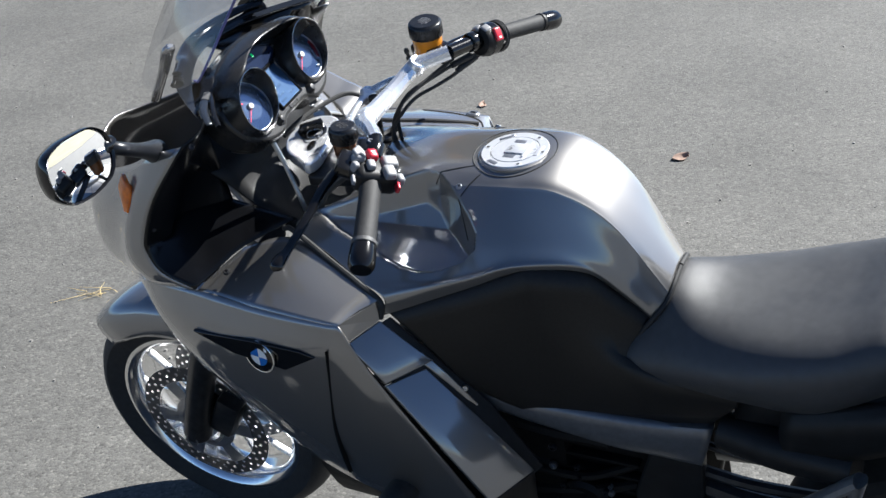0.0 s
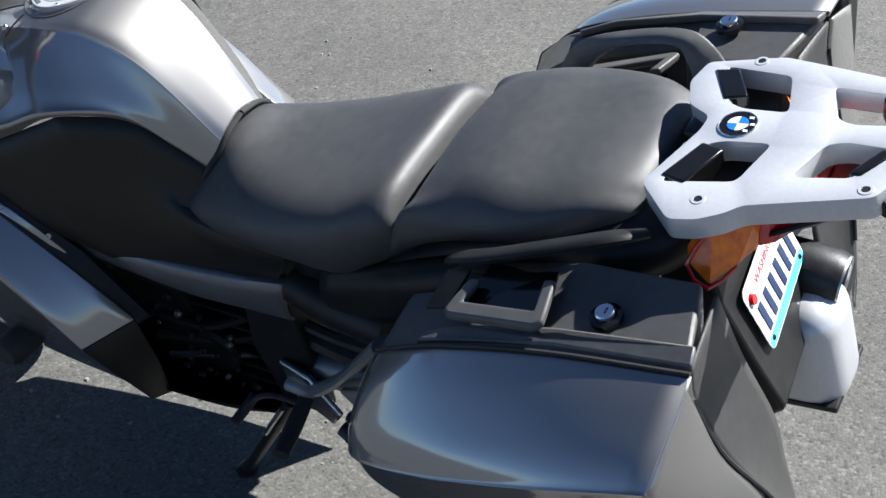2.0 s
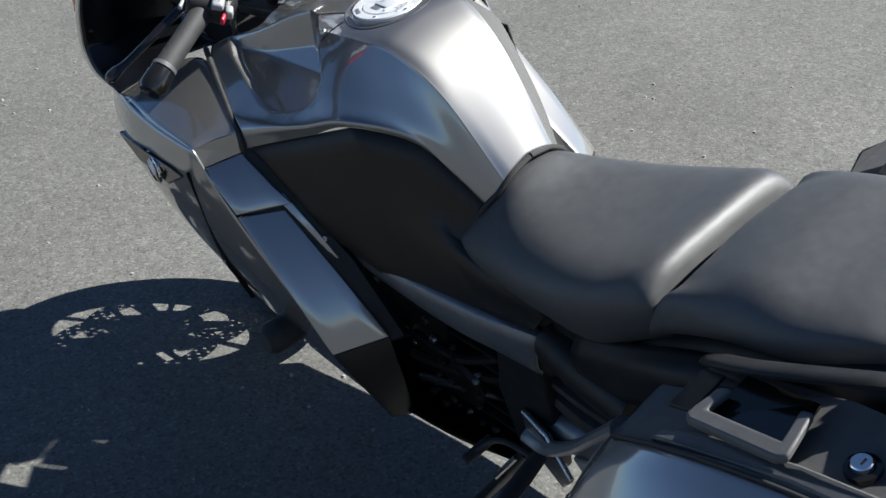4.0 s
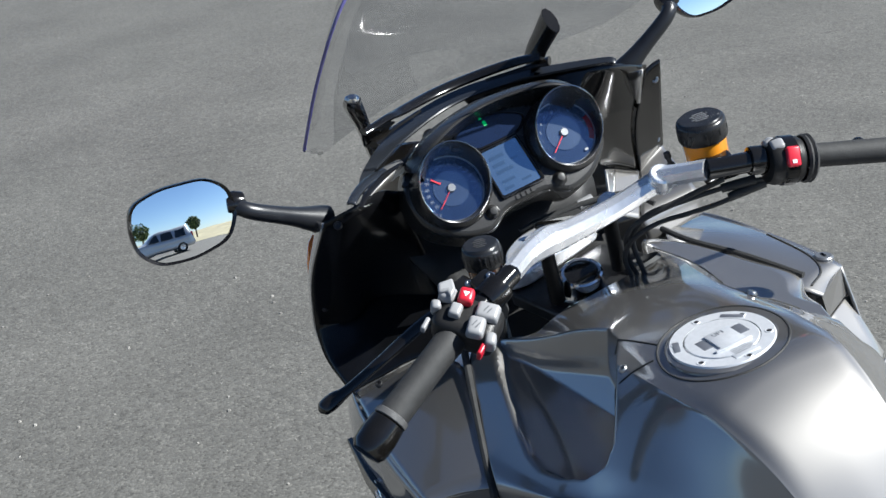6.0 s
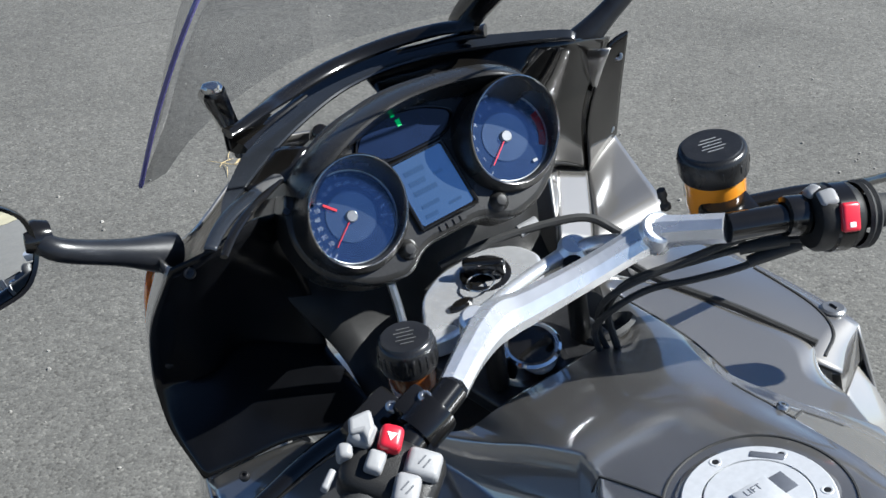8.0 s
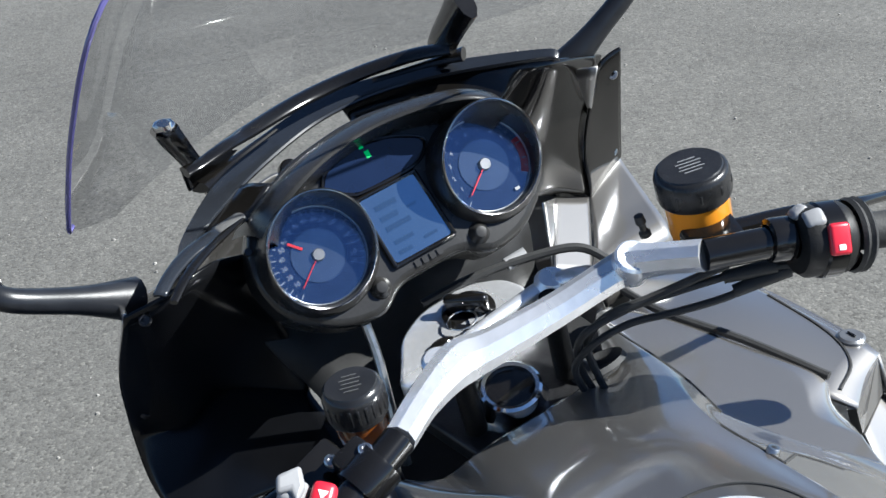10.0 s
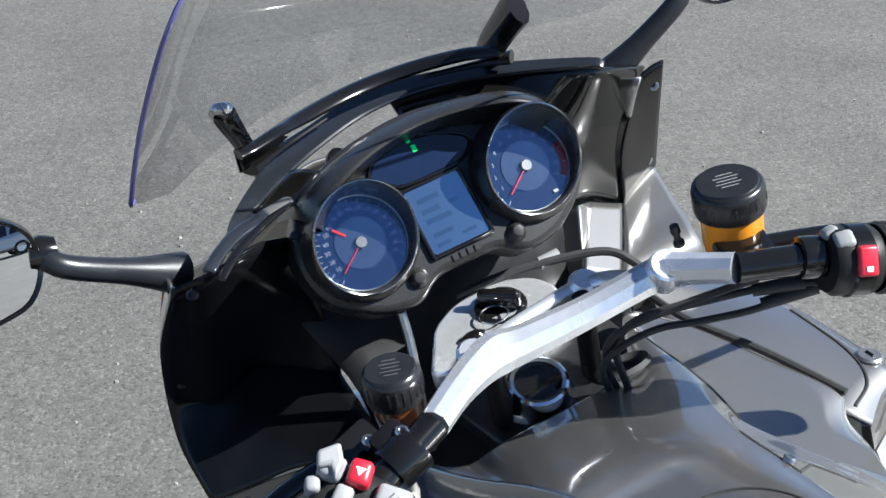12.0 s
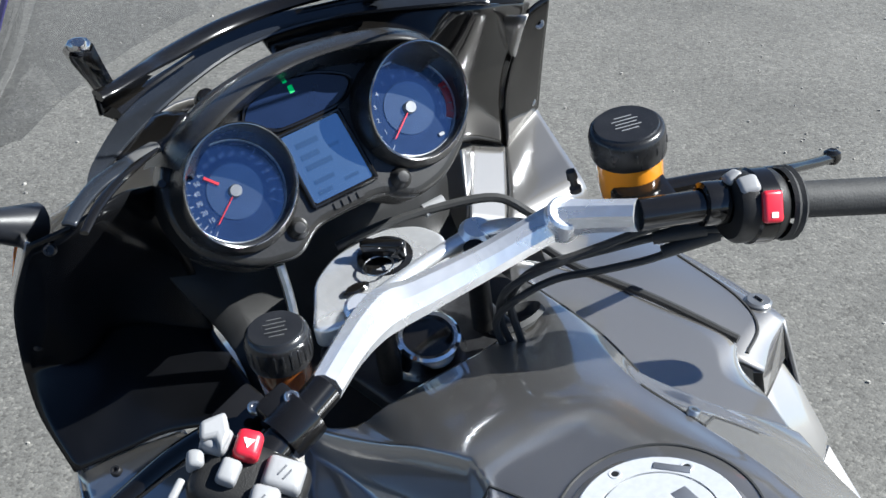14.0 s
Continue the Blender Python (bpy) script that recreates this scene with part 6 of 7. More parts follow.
def drape(pts, r, n=6, tree=None):
    """A thin dark joint line laid on the tank or on another skin."""
    line = spline([V(x, y, 0) for x, y in pts], n) if len(pts) > 2 else [V(*pts[0], 0).lerp(V(*pts[1], 0), k / n) for k in range(n + 1)]
    out = []
    for p in line:
        hit = (tree or TANK_TREE).ray_cast(V(p.x, p.y, 2.0), V(0, 0, -1))[0]
        if hit:
            out.append(hit)
    return tube(out, r, 6, 1)


for a0, a1 in ((20, 200), (200, 380)):
    part("joint_line", drape([(-0.041 + 0.0702 * math.cos(radians(a)), 0.001 + 0.0702 * math.sin(radians(a))) for a in range(a0, a1 + 1, 10)], 0.0013, 2), RUBBER, tank)
for pts in ([(0.078, 0.068), (0.012, 0.048)], [(-0.006, 0.067), (0.020, 0.106)], [(0.082, -0.088), (0.014, -0.090)], [(0.014, -0.090), (0.030, -0.114)], [(0.020, 0.106), (0.002, 0.132)], [(0.300, -0.134), (0.21, -0.124), (0.116, -0.113)], [(0.030, -0.114), (0.008, -0.138)]):
    part("joint_line", drape(pts, 0.0013), RUBBER, tank)

# ---- badges and body bolts ----
def badge(c, n, r, parent):
    """A round emblem of plain shapes: dark ring, blue and white quarters."""
    b = new("emblem")
    b.parent = parent
    b["label"] = "round emblem with blue and white quarters in a dark ring"
    c, n = V(*c), V(*n).normalized()
    part("emblem_ring", lathe(c, n, [(0, 0), (r * 0.95, 0), (r, -0.001), (r, -0.004)], 36), BLACKGLOSS, b)
    part("emblem_edge", lathe(c, n, [(r * 0.95, 0.0004), (r * 1.0, 0.0010), (r * 1.04, 0), (r * 1.04, -0.004)], 36), POLISHED, b)
    x, y, z = frame_axes(n, (0, 0, 1))
    for k in range(4):
        pts = [c + n * 0.0004] + [c + n * 0.0004 + (x * math.cos(a) + y * math.sin(a)) * r * 0.56 for a in [math.pi / 2 * k + math.pi / 16 * i for i in range(9)]]
        part("quarter", slab(pts, n * 0.0006), BADGEBLUE if k % 2 else WHITE, b, smooth=False)
    for k in range(3):
        a = math.pi / 2 + (k - 1) * 0.75
        part("rim_mark", block(c + n * 0.0006 + (x * math.cos(a) + y * math.sin(a)) * r * 0.77, (r * 0.16, r * 0.22, 0.0008), axes_matrix(x, n)), WHITE, b)


badge((0.322, 0.337, 0.846), (0.12, 0.98, 0.12), 0.031, bike)
badge((0.322, -0.351, 0.846), (0.12, -0.98, 0.12), 0.034, bike)
badge((-1.112, 0.0, rack_z(-1.112, 0) + 0.0012), (0.108, 0, 1), 0.0225, bike)
for p, n in (((0.025, 0.089, 1.064), (0, 0.45, 0.9)), ((0.030, -0.094, 1.064), (0, -0.45, 0.9)), ((0.412, 0.238, 1.190), (-0.75, 0.3, 0.6)), ((0.521, 0.270, 1.034), (-0.7, -0.5, 0.5)), ((0.400, 0.264, 0.957), (-0.2, 0.2, 1)),
             ((0.513, -0.303, 1.040), (-0.85, 0.4, 0.3)), ((0.474, -0.299, 1.150), (-0.85, 0.4, 0.3)), ((0.007, 0.203, 0.784), (-0.1, 1, 0.1)), ((0.012, 0.214, 0.735), (-0.3, 0.9, 0.3))):
    part("body_screw", bolt(p, n, 0.0055, 0.003), DARKSTEEL if p[0] > 0.38 and p[1] > 0 else STEEL, bike)
glovelock = part("glovebox_lock", lathe((0.195, -0.326, 0.931), (0, -0.2, 1), [(0.0135, -0.006), (0.0135, 0.002), (0.011, 0.004), (0, 0.004)], 24), FRAMEGREY, bike, "grey round glovebox lock")
part("key_slot", block((0.195, -0.327, 0.9358), (0.010, 0.002, 0.0015)), BLACKGLOSS, glovelock)


# ---- tail details ----
part("grab_rail", tube([(-0.79, 0.175, 0.885), (-0.82, 0.196, 0.918), (-0.88, 0.204, 0.948), (-0.96, 0.198, 0.980), (-1.03, 0.180, 0.998), (-1.06, 0.155, 0.990)], [0.012, 0.017, 0.018, 0.018, 0.017, 0.012], 12, 5, flat=0.45), DARKPLASTIC, bike, "black passenger grab rail")
ARCH = [((-0.759, -0.213, 0.897), (-0.812, -0.191, 0.916)), ((-0.775, -0.213, 0.926), (-0.823, -0.191, 0.931)), ((-0.799, -0.212, 0.951), (-0.838, -0.190, 0.949)), ((-0.836, -0.210, 0.971), (-0.867, -0.188, 0.971)), ((-0.900, -0.206, 0.992), (-0.910, -0.184, 0.985)), ((-0.950, -0.200, 1.005), (-0.948, -0.178, 0.995)), ((-0.982, -0.197, 1.005), (-0.967, -0.175, 0.991)), ((-1.006, -0.190, 0.993), (-0.978, -0.168, 0.978)), ((-1.026, -0.180, 0.974), (-0.989, -0.158, 0.958)), ((-1.036, -0.165, 0.949), (-0.996, -0.143, 0.942))]
band = []
for p, q in ARCH:
    p, q = V(*p), V(*q)
    back = V(0.1, -0.75, -0.65)
    band.append([q + back * 0.016, q + back * 0.004, q + (p - q) * 0.06, q + (p - q) * 0.5 + V(0, 0.003, 0.002), q + (p - q) * 0.93, p + back * 0.003, p + back * 0.012])
part("grab_rail", net(band, 4, 4), CASEPLASTIC, bike, "flat arched black passenger grab rail")
both("tail_trim", lambda: net([[(-0.50, 0.135, 0.735), (-0.50, 0.155, 0.70), (-0.51, 0.145, 0.64)], [(-0.62, 0.150, 0.795), (-0.62, 0.175, 0.765), (-0.62, 0.165, 0.69)], [(-0.75, 0.155, 0.86), (-0.74, 0.195, 0.84), (-0.72, 0.190, 0.77)], [(-0.90, 0.150, 0.905), (-0.88, 0.185, 0.89), (-0.87, 0.180, 0.84)]], 5, 4), DARKPLASTIC, bike, mods=(("SOLIDIFY", {"thickness": 0.004}),))
both("under_seat_tube", lambda: tube([(-0.40, 0.105, 0.640), (-0.50, 0.125, 0.640), (-0.62, 0.150, 0.655)], [0.034, 0.036, 0.032], 14, 4), DARKPLASTIC, bike)
for x, y in ((-1.114, 0.130), (-1.281, 0.087), (-1.298, -0.006), (-1.268, -0.092), (-1.098, -0.122)):
    part("rack_screw", lathe((x, y, rack_z(x, y)), (0.108, 0, 1), [(0.0048, -0.0008), (0.0050, 0.0008), (0.0082, 0.0008), (0.0086, 0.0), (0.0086, -0.002)], 16), SILVER, bike)
    part("screw_socket", lathe((x, y, rack_z(x, y)), (0.108, 0, 1), [(0, 0.0001), (0.0049, 0.0001), (0.0049, -0.002)], 12), DARKSTEEL, bike)
for p in ([(-1.056, 0.098), (-1.088, 0.108), (-1.113, 0.046), (-1.083, 0.036)], [(-1.046, -0.100), (-1.078, -0.104), (-1.106, -0.052), (-1.078, -0.044)], [(-1.296, 0.026), (-1.27, 0.068), (-1.256, 0.066), (-1.28, 0.022)], [(-1.296, -0.026), (-1.27, -0.068), (-1.256, -0.066), (-1.28, -0.022)]):
    part("rubber_pad", slab([(x, y, rack_z(x, y) + 0.002) for x, y in p], (0, 0, -0.03)), BLACKGLOSS, bike, "black rubber stop in the rack", mods=smoothmods(0.003, 2))
for s in (1, -1):
    part("rubber_bumper", slab([(-1.292, s * 0.088, 1.042), (-1.314, s * 0.050, 1.045), (-1.325, s * 0.053, 1.042), (-1.304, s * 0.091, 1.038)], (0, 0, -0.02)), RUBBER, bike, "black rubber rack bumper", mods=smoothmods(0.003, 2))
part("seat_latch", block((-1.056, -0.018, 0.996), (0.030, 0.036, 0.026), None, 0.006), BLACKGLOSS, bike)
part("seat_bracket", slab([(-1.036, -0.075, 0.982), (-1.036, 0.062, 0.982), (-1.062, 0.066, 0.987), (-1.066, -0.079, 0.987)], (0, 0, -0.016)), STRUTGREY, bike, "grey bracket behind the passenger seat", mods=smoothmods(0.003, 2))
part("tail_underside", net(mirrored([[(-1.05, 0, 0.90), (-1.05, 0.08, 0.905), (-1.05, 0.13, 0.93)], [(-1.16, 0, 0.912), (-1.16, 0.04, 0.916), (-1.14, 0.075, 0.930)], [(-1.27, 0, 0.985), (-1.27, 0.04, 0.985), (-1.25, 0.06, 0.99)]]), 4, 4), DARKPLASTIC, bike, mods=(("SOLIDIFY", {"thickness": 0.006}),))

# licence plate and its holder
PN = V(-0.87, -0.09, 0.35).normalized()
PX = V(0.1034, -1, 0).normalized()
PU = PN.cross(PX)
PC = V(-1.135, -0.030, 0.762)
plate = part("license_plate", slab([PC + PX * x + PU * y for x, y in rounded([(-0.089, -0.051), (0.089, -0.051), (0.089, 0.051), (-0.089, 0.051)], 0.012, 4)], PN * 0.0015), PLATEWHITE, bike, "white and blue embossed license plate", smooth=False)
part("plate_band", slab([PC + PX * x + PU * y + PN * 0.0016 for x, y in rounded([(-0.087, -0.049), (0.087, -0.049), (0.087, -0.034), (-0.087, -0.034)], 0.006, 3)], PN * 0.0004), PLATEBLUE, plate, smooth=False)
for i in range(6):
    part("plate_bar", bar(PC + PN * 0.0018, PX, PN, -0.066 + i * 0.0265, -0.008, 0.0125, 0.042, 0.0012), PLATEDARK, plate, smooth=False)
part("plate_lettering", lettering("WASHINGTON", 0.016, PC + PX * 0.008 + PU * 0.034 + PN * 0.0018, PX, PN, 0.0004), PLATERED, plate, smooth=False)
part("plate_reflector", lathe(PC + PX * -0.074 + PU * 0.030 + PN * 0.002, PN, [(0, 0.006), (0.007, 0.005), (0.0085, 0)], 18), REDLENS, plate, "round red reflector")
for x, y in ((-0.074, -0.040), (0.074, -0.040), (0.074, 0.036)):
    part("plate_screw", bolt(PC + PX * x + PU * y + PN * 0.0016, PN, 0.004, 0.002), DARKSTEEL, plate)
part("plate_holder", slab([(-1.10, 0.092, 0.90), (-1.116, 0.095, 0.82), (-1.157, 0.095, 0.72), (-1.190, 0.092, 0.645), (-1.15, 0.09, 0.60), (-1.06, 0.085, 0.66), (-1.02, 0.08, 0.88)], (0.02, -0.21, 0)), DARKPLASTIC, bike, "black plastic plate holder and rear mudguard", mods=smoothmods(0.008, 2))
part("side_reflector", slab([(-1.062, 0.104, 0.715), (-1.115, 0.104, 0.648), (-1.108, 0.104, 0.640), (-1.056, 0.104, 0.705)], (0, 0.004, 0)), REDLENS, bike, "long red reflector", smooth=False)
ex = part("exhaust", block((-1.10, -0.085, 0.575), (0.24, 0.125, 0.20), Matrix.Rotation(0.12, 3, "Y"), 0.045, 5), SILVER, bike, "silver silencer end with a round outlet")
part("end_band", block((-1.10, -0.085, 0.505), (0.245, 0.128, 0.012), Matrix.Rotation(0.12, 3, "Y"), 0.004), DARKSTEEL, ex)
part("outlet", lathe((-1.12, -0.125, 0.680), (-1, 0, -0.12), [(0.030, -0.16), (0.042, -0.14), (0.045, 0.03), (0.044, 0.066), (0.039, 0.078), (0.032, 0.077), (0.030, 0.0), (0, 0.0)], 32), DARKSTEEL, bike, "dark exhaust outlet")
part("outlet_ring", lathe((-1.12, -0.125, 0.680), (-1, 0, -0.12), [(0.0318, 0.070), (0.0322, 0.080), (0.0385, 0.0805), (0.0396, 0.076)], 32), STEEL, bike, "bright outlet ring")
part("mudguard", net([[(-0.85, 0.10, 0.70), (-0.88, 0.12, 0.62), (-0.88, 0.12, 0.5)], [(-1.0, 0.11, 0.66), (-1.02, 0.125, 0.58), (-1.0, 0.12, 0.45)], [(-1.12, 0.10, 0.56), (-1.12, 0.11, 0.48), (-1.10, 0.11, 0.38)]], 4, 4), DARKPLASTIC, bike, mods=(("SOLIDIFY", {"thickness": 0.005}),))

# ---- foot rest plate, stand, hoses ----
both("rest_plate", lambda: tube([(-0.31, 0.128, 0.385), (-0.37, 0.140, 0.400), (-0.47, 0.165, 0.495), (-0.56, 0.185, 0.60), (-0.63, 0.195, 0.68)], [0.022, 0.018, 0.015, 0.015, 0.018], 10, 4, flat=0.7), STRUTGREY, bike, "grey cast footrest hanger")
both("rest_strut", lambda: tube([(-0.63, 0.195, 0.68), (-0.615, 0.19, 0.58), (-0.595, 0.185, 0.50), (-0.60, 0.18, 0.44)], [0.018, 0.015, 0.016, 0.012], 10, 4, flat=0.6), STRUTGREY, bike)
both("swing_arm", lambda: tube([(-0.34, 0.085, 0.40), (-0.55, 0.095, 0.42), (-0.785, 0.10, 0.32)], [0.035, 0.045, 0.05], 12, 4), FRAMEGREY, bike, "grey swing arm")
both("foot_rest", lambda: tube([(-0.345, 0.135, 0.372), (-0.36, 0.20, 0.372), (-0.375, 0.265, 0.374)], [0.014, 0.017, 0.016], 12, 3, flat=0.7), RUBBER, bike, "black rubber foot rest")
both("heel_guard", lambda: slab([(-0.30, 0.132, 0.44), (-0.37, 0.142, 0.43), (-0.43, 0.158, 0.37), (-0.40, 0.155, 0.33), (-0.31, 0.135, 0.35)], (0, -0.012, 0)), STEEL, bike, mods=smoothmods(0.004, 2))
part("linkage", tube([(-0.42, 0.13, 0.335), (-0.50, 0.145, 0.33), (-0.57, 0.15, 0.335), (-0.61, 0.155, 0.325)], [0.012, 0.016, 0.026, 0.020], 10, 4), DARKSTEEL, bike, "dark stand linkage")
part("centre_stand", tube([(-0.40, 0.135, 0.30), (-0.48, 0.155, 0.285), (-0.56, 0.165, 0.310), (-0.62, 0.170, 0.345)], [0.018, 0.022, 0.024, 0.014], 10, 4, flat=0.8), DARKSTEEL, bike, "folded dark steel centre stand")
part("stand_bracket", slab([(-0.46, 0.165, 0.462), (-0.52, 0.178, 0.50), (-0.60, 0.190, 0.555), (-0.615, 0.192, 0.52), (-0.585, 0.187, 0.47), (-0.50, 0.172, 0.43)], (0, -0.012, 0)), STRUTGREY, bike, "grey cast stand bracket", mods=smoothmods(0.004, 2))
part("passenger_rest", tube([(-0.585, 0.165, 0.385), (-0.62, 0.175, 0.335), (-0.63, 0.18, 0.30)], [0.016, 0.015, 0.012], 10, 4), RUBBER, bike, "folded black passenger foot rest")
part("gear_lever", tube([(-0.34, 0.150, 0.36), (-0.28, 0.162, 0.372), (-0.25, 0.175, 0.365), (-0.235, 0.20, 0.355)], [0.007, 0.006, 0.006, 0.009], 8, 4), DARKSTEEL, bike, "steel gear lever")
part("gear_toe_peg", tube([(-0.238, 0.165, 0.355), (-0.234, 0.225, 0.350)], 0.010, 12), RUBBER, bike)
stand = part("side_stand", tube([(-0.27, 0.12, 0.30), (-0.20, 0.142, 0.20), (-0.12, 0.150, 0.09), (-0.075, 0.152, 0.034)], [0.014, 0.013, 0.012, 0.013], 10, 4), DARKSTEEL, bike, "dark steel side stand, folded out")
part("stand_foot", lathe((-0.075, 0.152, 0.0275), (0, -0.175, 1), [(0, 0), (0.024, 0), (0.024, 0.008), (0.010, 0.014), (0, 0.014)], 18), DARKSTEEL, stand)
part("stand_spring", tube([(-0.255, 0.135, 0.29), (-0.20, 0.155, 0.215)], 0.006, 8), STEEL, bike)
for pts, r, m in (
    (((-0.34, 0.09, 0.515), (-0.45, 0.10, 0.512), (-0.60, 0.11, 0.53)), 0.011, DARKSTEEL),
    (((-0.34, 0.085, 0.475), (-0.46, 0.095, 0.465), (-0.60, 0.10, 0.48)), 0.020, DARKSTEEL),
    (((-0.34, 0.075, 0.565), (-0.45, 0.085, 0.56), (-0.60, 0.10, 0.575)), 0.008, DARKSTEEL),
    (((-0.24, 0.10, 0.50), (-0.15, 0.125, 0.47), (-0.05, 0.135, 0.48)), 0.009, ENGINE),
    (((-0.24, 0.10, 0.45), (-0.15, 0.12, 0.43), (-0.02, 0.14, 0.42)), 0.011, ENGINE),
    (((-0.24, 0.10, 0.40), (-0.14, 0.125, 0.39), (-0.02, 0.14, 0.36)), 0.008, DARKSTEEL),
    (((-0.02, 0.14, 0.60), (-0.10, 0.13, 0.58), (-0.20, 0.12, 0.57)), 0.015, ENGINE),
):
    part("hose", tube(pts, r, 8, 5), m, bike, "dark engine hose")
random.seed(7)
for i in range(26):
    x, z = random.uniform(-0.22, 0.0), random.uniform(0.30, 0.58)
    part("engine_bolt", bolt((x, 0.123 + random.uniform(0, 0.02), z), (0, 1, 0.1), random.choice((0.005, 0.006, 0.008)), 0.006), DARKSTEEL if i % 4 else STEEL, bike)
for x, z in ((-0.06, 0.45), (-0.14, 0.40), (0.03, 0.52)):
    part("engine_cover", lathe((x, 0.105, z), (0, 1, 0), [(0.05, 0), (0.05, 0.018), (0.042, 0.026), (0, 0.028)], 28), ENGINE, bike, "round black engine cover")
for i in range(6):
    part("cooling_fin", block((-0.17, 0.10, 0.33 + i * 0.036), (0.16, 0.03, 0.008), None, 0.003), ENGINE, bike)

# glovebox lids on the decks
DECK_TREE = BVHTree.FromPolygons([v.co for v in deck_r.data.vertices], [p.vertices[:] for p in deck_r.data.polygons])
part("glovebox_seam", drape([(0.145, -0.262), (0.168, -0.298), (0.215, -0.316), (0.30, -0.318)], 0.0017, 6, DECK_TREE), RUBBER, deck_r)

# ---- loose bits on the ground ----
TAR = mat("worn_tar", (0.075, 0.072, 0.068), 0.8, vary=0.5, scale=30.0, bump=0.4)
STRAWS = [(-2.33, 3.23), (-1.33, 3.09)]
LEAVES = [(0.55, 4.0, 20, 0.07), (-0.2, 4.6, 80, 0.05), (1.9, 3.4, 150, 0.05)]
seam_line = part("trim", tube([(-5.4, 2.2, 0.0), (-4.6, 3.0, 0.0), (-3.98, 3.55, 0.0), (-3.5, 4.2, 0.0), (-2.78, 5.6, 0.0), (-2.2, 6.4, 0.0)], 0.005, 6, 6, flat=0.12), TAR, None)
tagged(seam_line, "thin dark crack sealed with tar in the asphalt", "tar seam", kind="structure")

def straw(x, y, yaw, length, material, name, label, cat):
    bm = tube([(0, 0, 0.002), (length * 0.4, length * 0.06, 0.006), (length, -length * 0.04, 0.002)], [0.0012, 0.001, 0.0005], 5, 3)
    ob = part(name, bm, material, None)
    ob.matrix_world = pose(x, y, 0.001, 0, 0, yaw)
    return tagged(ob, label, cat, "straws on the asphalt")


random.seed(11)
for x, y in STRAWS:
    for k in range(9):
        straw(x + random.uniform(-0.04, 0.04), y + random.uniform(-0.03, 0.03), random.uniform(-40, 220), random.uniform(0.06, 0.13), STRAW, "straw", "thin dry yellow straw lying on the asphalt", "straw")


def leaf(x, y, yaw, size):
    rows = [[(i * size, -w * size, 0.004 + 0.010 * abs(i - 0.5) * size / 0.05), (i * size, 0, 0.003), (i * size, w * size, 0.005 + 0.012 * i * size / 0.05)] for i, w in ((0.0, 0.02), (0.25, 0.28), (0.55, 0.32), (0.85, 0.15), (1.0, 0.01))]
    ob = part("dry_leaf", net(rows, 3, 3), LEAFBROWN, None, mods=(("SOLIDIFY", {"thickness": 0.0008}),))
    ob.matrix_world = pose(x, y, 0.0, 0, 0, yaw)
    return tagged(ob, "small reddish brown dry leaf on the asphalt", "leaf", "leaves on the asphalt")


for x, y, a, s in LEAVES:
    leaf(x, y, a, s)


def pebbles():
    verts, faces = [], []
    rng = random.Random(5)
    for i in range(900):
        x, y, r = rng.uniform(-3.2, 3.6), rng.uniform(0.2, 5.5), rng.choice((0.0025, 0.003, 0.004, 0.0055))
        b = len(verts)
        ring = [rng.uniform(0.7, 1.2) for _ in range(5)]
        for k in range(5):
            a = k * 2 * math.pi / 5
            verts.append((x + math.cos(a) * r * ring[k], y + math.sin(a) * r * ring[k], 0.0))
        for k in range(5):
            a = k * 2 * math.pi / 5 + 0.3
            verts.append((x + math.cos(a) * r * 0.75 * ring[k], y + math.sin(a) * r * 0.75 * ring[k], r * 0.9))
        for k in range(5):
            j = (k + 1) % 5
            faces.append((b + k, b + j, b + 5 + j, b + 5 + k))
        faces.append(tuple(b + 5 + k for k in range(5)))
    me = bpy.data.meshes.new("pebbles")
    me.from_pydata(verts, [], faces)
    me.materials.append(STONE)
    return tagged(new("pebbles", me), "loose pale grit scattered on the asphalt", "grit", kind="stuff")


pebbles()

# ---- what stands behind, seen in the mirror ----
CARPAINT = mat("car_silver", (0.55, 0.57, 0.60), 0.3, 0.5, 0.6, 0.03, 200.0)
CARGLASS = mat("car_glass", (0.02, 0.025, 0.03), 0.05, 0.0, 0.6, 0.05)
GRASS = mat("dry_grass", (0.30, 0.27, 0.17), 0.9, vary=0.3, scale=0.3, bump=0.4, bscale=3.0)
LEAVES_GREEN = mat("leaves", (0.06, 0.10, 0.03), 0.6, vary=0.4, scale=3.0)
BARK = mat("bark", (0.10, 0.075, 0.05), 0.85, vary=0.3, scale=8.0, bump=0.5, bscale=30.0)


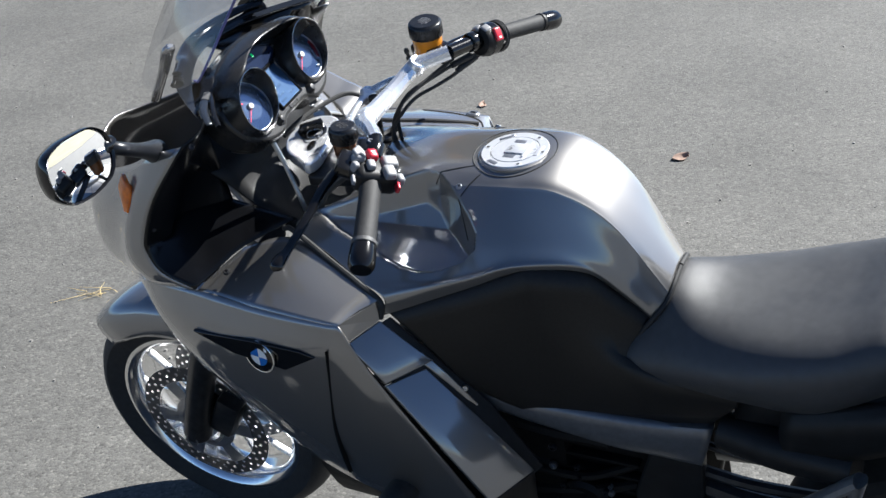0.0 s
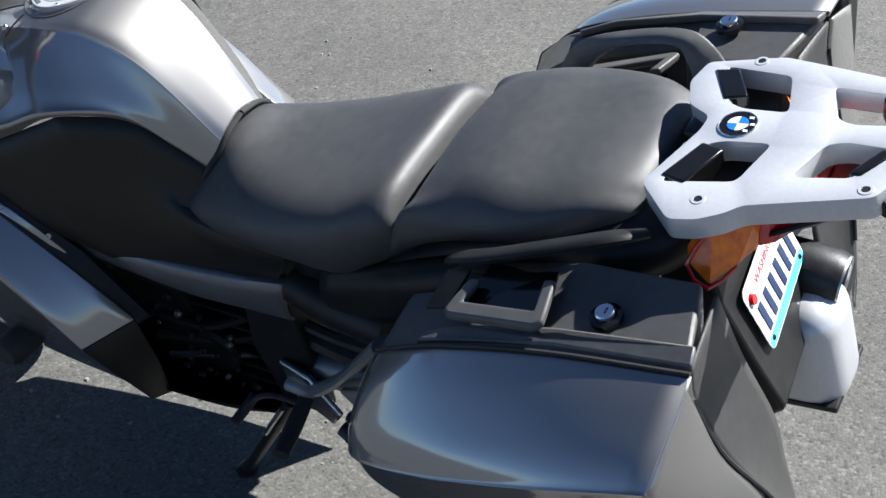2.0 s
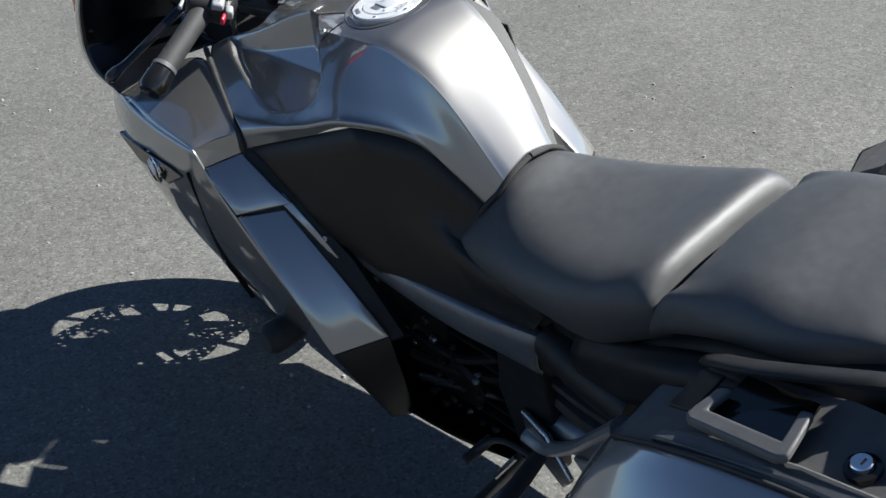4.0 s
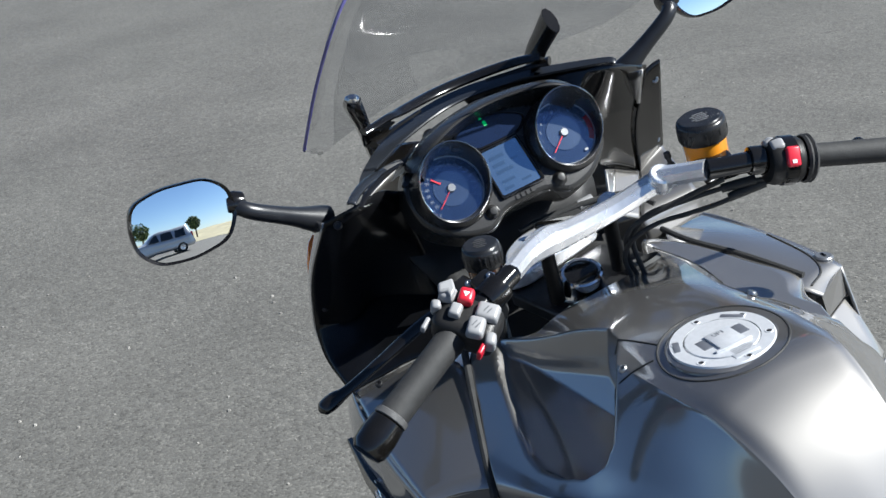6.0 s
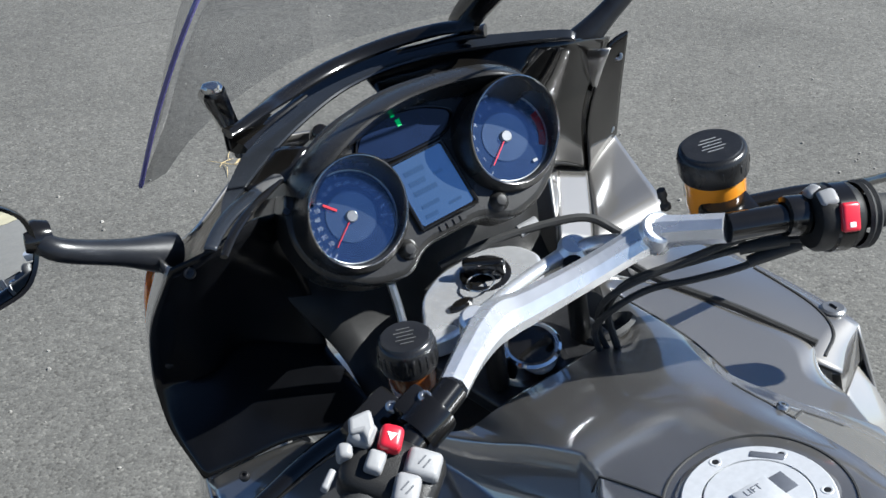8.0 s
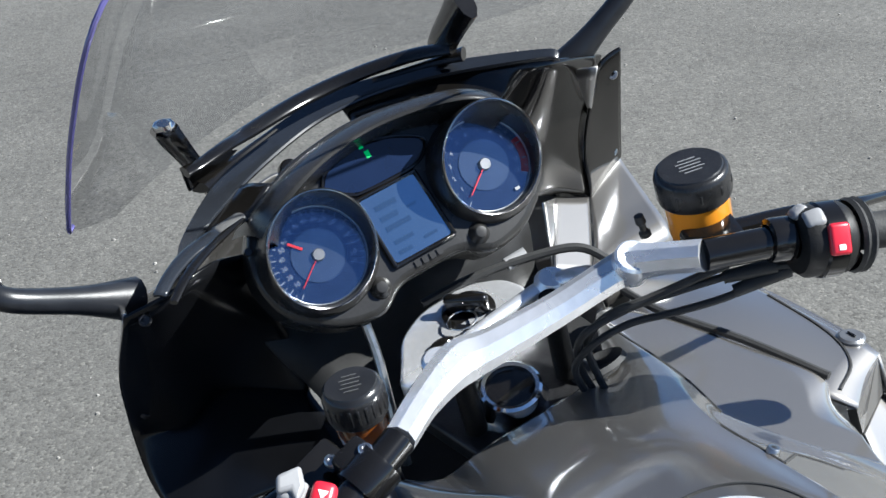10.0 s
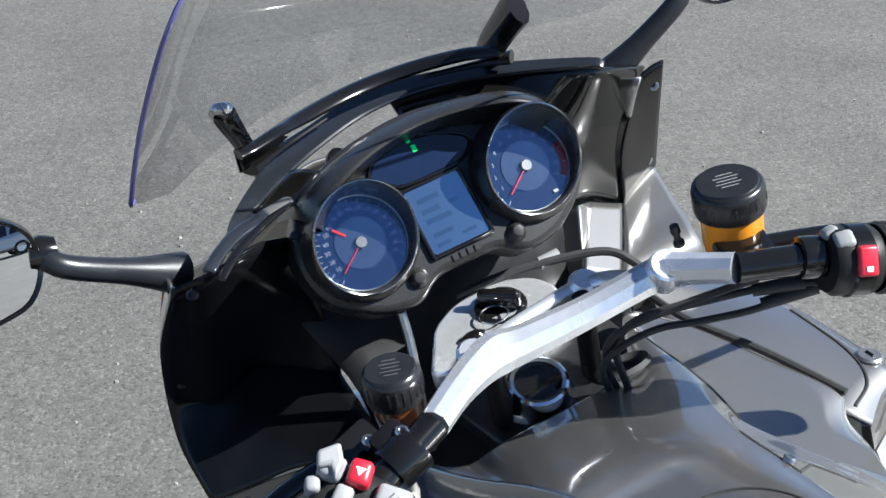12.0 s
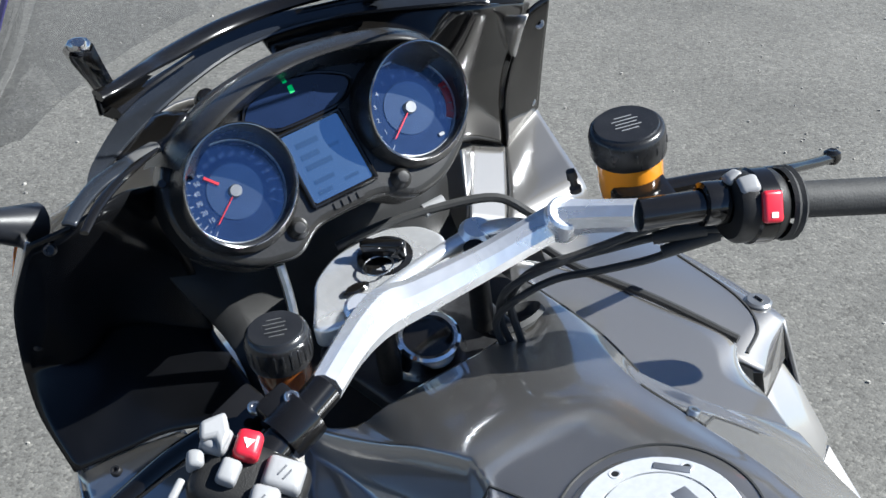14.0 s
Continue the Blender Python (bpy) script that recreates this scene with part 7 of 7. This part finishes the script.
def station_wagon(m, paint, label):
    c = thing("station_wagon", m, label, "car", "parked cars")
    prof = [(-2.3, 0.55, 0.95), (-2.25, 1.0, 1.05), (-1.9, 1.62, 1.66), (-0.9, 1.70, 1.72), (0.2, 1.66, 1.68), (0.95, 1.10, 1.14), (1.9, 1.0, 1.03), (2.3, 0.75, 0.80)]
    rows = []
    for x, belt, top in prof:
        hw = 0.90 if -2.1 < x < 2.1 else 0.80
        roof = 0.62 if top > 1.4 else 0.78
        b = min(belt, 1.02)
        rows.append([(x, 0, top), (x, roof * 0.7, top - 0.01), (x, roof, top - 0.06), (x, hw, b), (x, hw + 0.02, 0.7), (x, hw, 0.38), (x, hw * 0.6, 0.28)])
    part("body", net(mirrored(rows), 4, 4), paint, c, mods=(("SOLIDIFY", {"thickness": 0.02}),))
    for s in (1, -1):
        for a, b in ((-1.75, -1.0), (-0.9, -0.05), (0.05, 0.75)):
            part("window", slab([(a, s * 0.915, 1.08), (b, s * 0.915, 1.08), (b - 0.12 if b < 0.5 else b - 0.45, s * 0.70, 1.56), (a + 0.05, s * 0.70, 1.58)], (0, s * 0.012, 0)), CARGLASS, c, smooth=False)
        part("tail_light", block((-2.24, s * 0.74, 1.05), (0.14, 0.16, 0.34), None, 0.03), REDLENS, c)
        part("headlight", block((2.2, s * 0.66, 0.78), (0.2, 0.3, 0.16), None, 0.04), POLISHED, c)
        for x in (-1.4, 1.4):
            w = part("wheel", lathe((x, s * 0.84, 0.34), (0, 1, 0), [(0.2, -0.1), (0.32, -0.1), (0.34, -0.07), (0.34, 0.07), (0.32, 0.1), (0.2, 0.1)], 28), RUBBER, c)
            part("rim", lathe((x, s * 0.84, 0.34), (0, s, 0), [(0, 0.06), (0.06, 0.09), (0.21, 0.07), (0.22, 0.09)], 24), ALLOY, w)
    part("rear_window", slab([(-2.28, -0.6, 1.12), (-2.28, 0.6, 1.12), (-2.02, 0.52, 1.55), (-2.02, -0.52, 1.55)], (-0.02, 0, 0.01)), CARGLASS, c, smooth=False)
    part("bumper", block((-2.3, 0, 0.55), (0.16, 1.6, 0.28), None, 0.06), paint, c)
    return c


station_wagon(pose(21.5, -6.2, 0.0, 0, 0, 242), CARPAINT, "silver station wagon parked behind the motorcycle")
station_wagon(pose(31.0, -13.5, 0.0, 0, 0, 100), mat("car_white", (0.75, 0.75, 0.74), 0.3, 0.0, 0.6, 0.03), "white car parked farther off in the lot")
bm = bmesh.new()
bmesh.ops.create_grid(bm, x_segments=6, y_segments=6, size=1)
for v in bm.verts:
    v.co = Vector((70 + v.co.x * 35, -10 + v.co.y * 120, 0.02 + max(0, v.co.x) * 1.2))
tagged(part("dry_field", bm, GRASS, None), "dry pale grass field beyond the parking lot", "field", kind="structure")


def tree(x, y, h):
    t = thing("tree", pose(x, y, 0), "distant green tree at the edge of the lot", "tree", "distant trees")
    rng = random.Random(int(x * 10))
    part("trunk", tube([(0, 0, 0), (0.05, 0.02, h * 0.3), (0.0, 0.08, h * 0.75)], [0.16, 0.12, 0.04], 8, 4), BARK, t)
    for k in range(5):
        a = k * 1.25
        part("limb", tube([(0, 0.03, h * 0.35), (math.cos(a) * h * 0.12, math.sin(a) * h * 0.12, h * 0.55), (math.cos(a) * h * 0.22, math.sin(a) * h * 0.22, h * 0.72)], [0.07, 0.05, 0.02], 6, 3), BARK, t)
    verts, faces = [], []
    for k in range(1400):
        u = Vector((rng.gauss(0, 1), rng.gauss(0, 1), rng.gauss(0, 1))).normalized() * rng.uniform(0.5, 1.0)
        c = Vector((u.x * h * 0.28, u.y * h * 0.28, h * 0.66 + u.z * h * 0.30)) * (1 + 0.12 * noise.noise(u * 3))
        n = Vector((rng.gauss(0, 1), rng.gauss(0, 1), rng.gauss(0, 1))).normalized()
        p = n.orthogonal().normalized()
        q = n.cross(p)
        s = rng.uniform(0.10, 0.22)
        b = len(verts)
        verts += [c + p * s, c + q * s * 0.6, c - p * s, c - q * s * 0.6]
        faces.append((b, b + 1, b + 2, b + 3))
    me = bpy.data.meshes.new("crown")
    me.from_pydata([tuple(v) for v in verts], [], faces)
    me.materials.append(LEAVES_GREEN)
    ob = new("crown", me)
    ob.parent = t


tree(56.0, -20.5, 5.0)
tree(60.0, -12.0, 4.0)
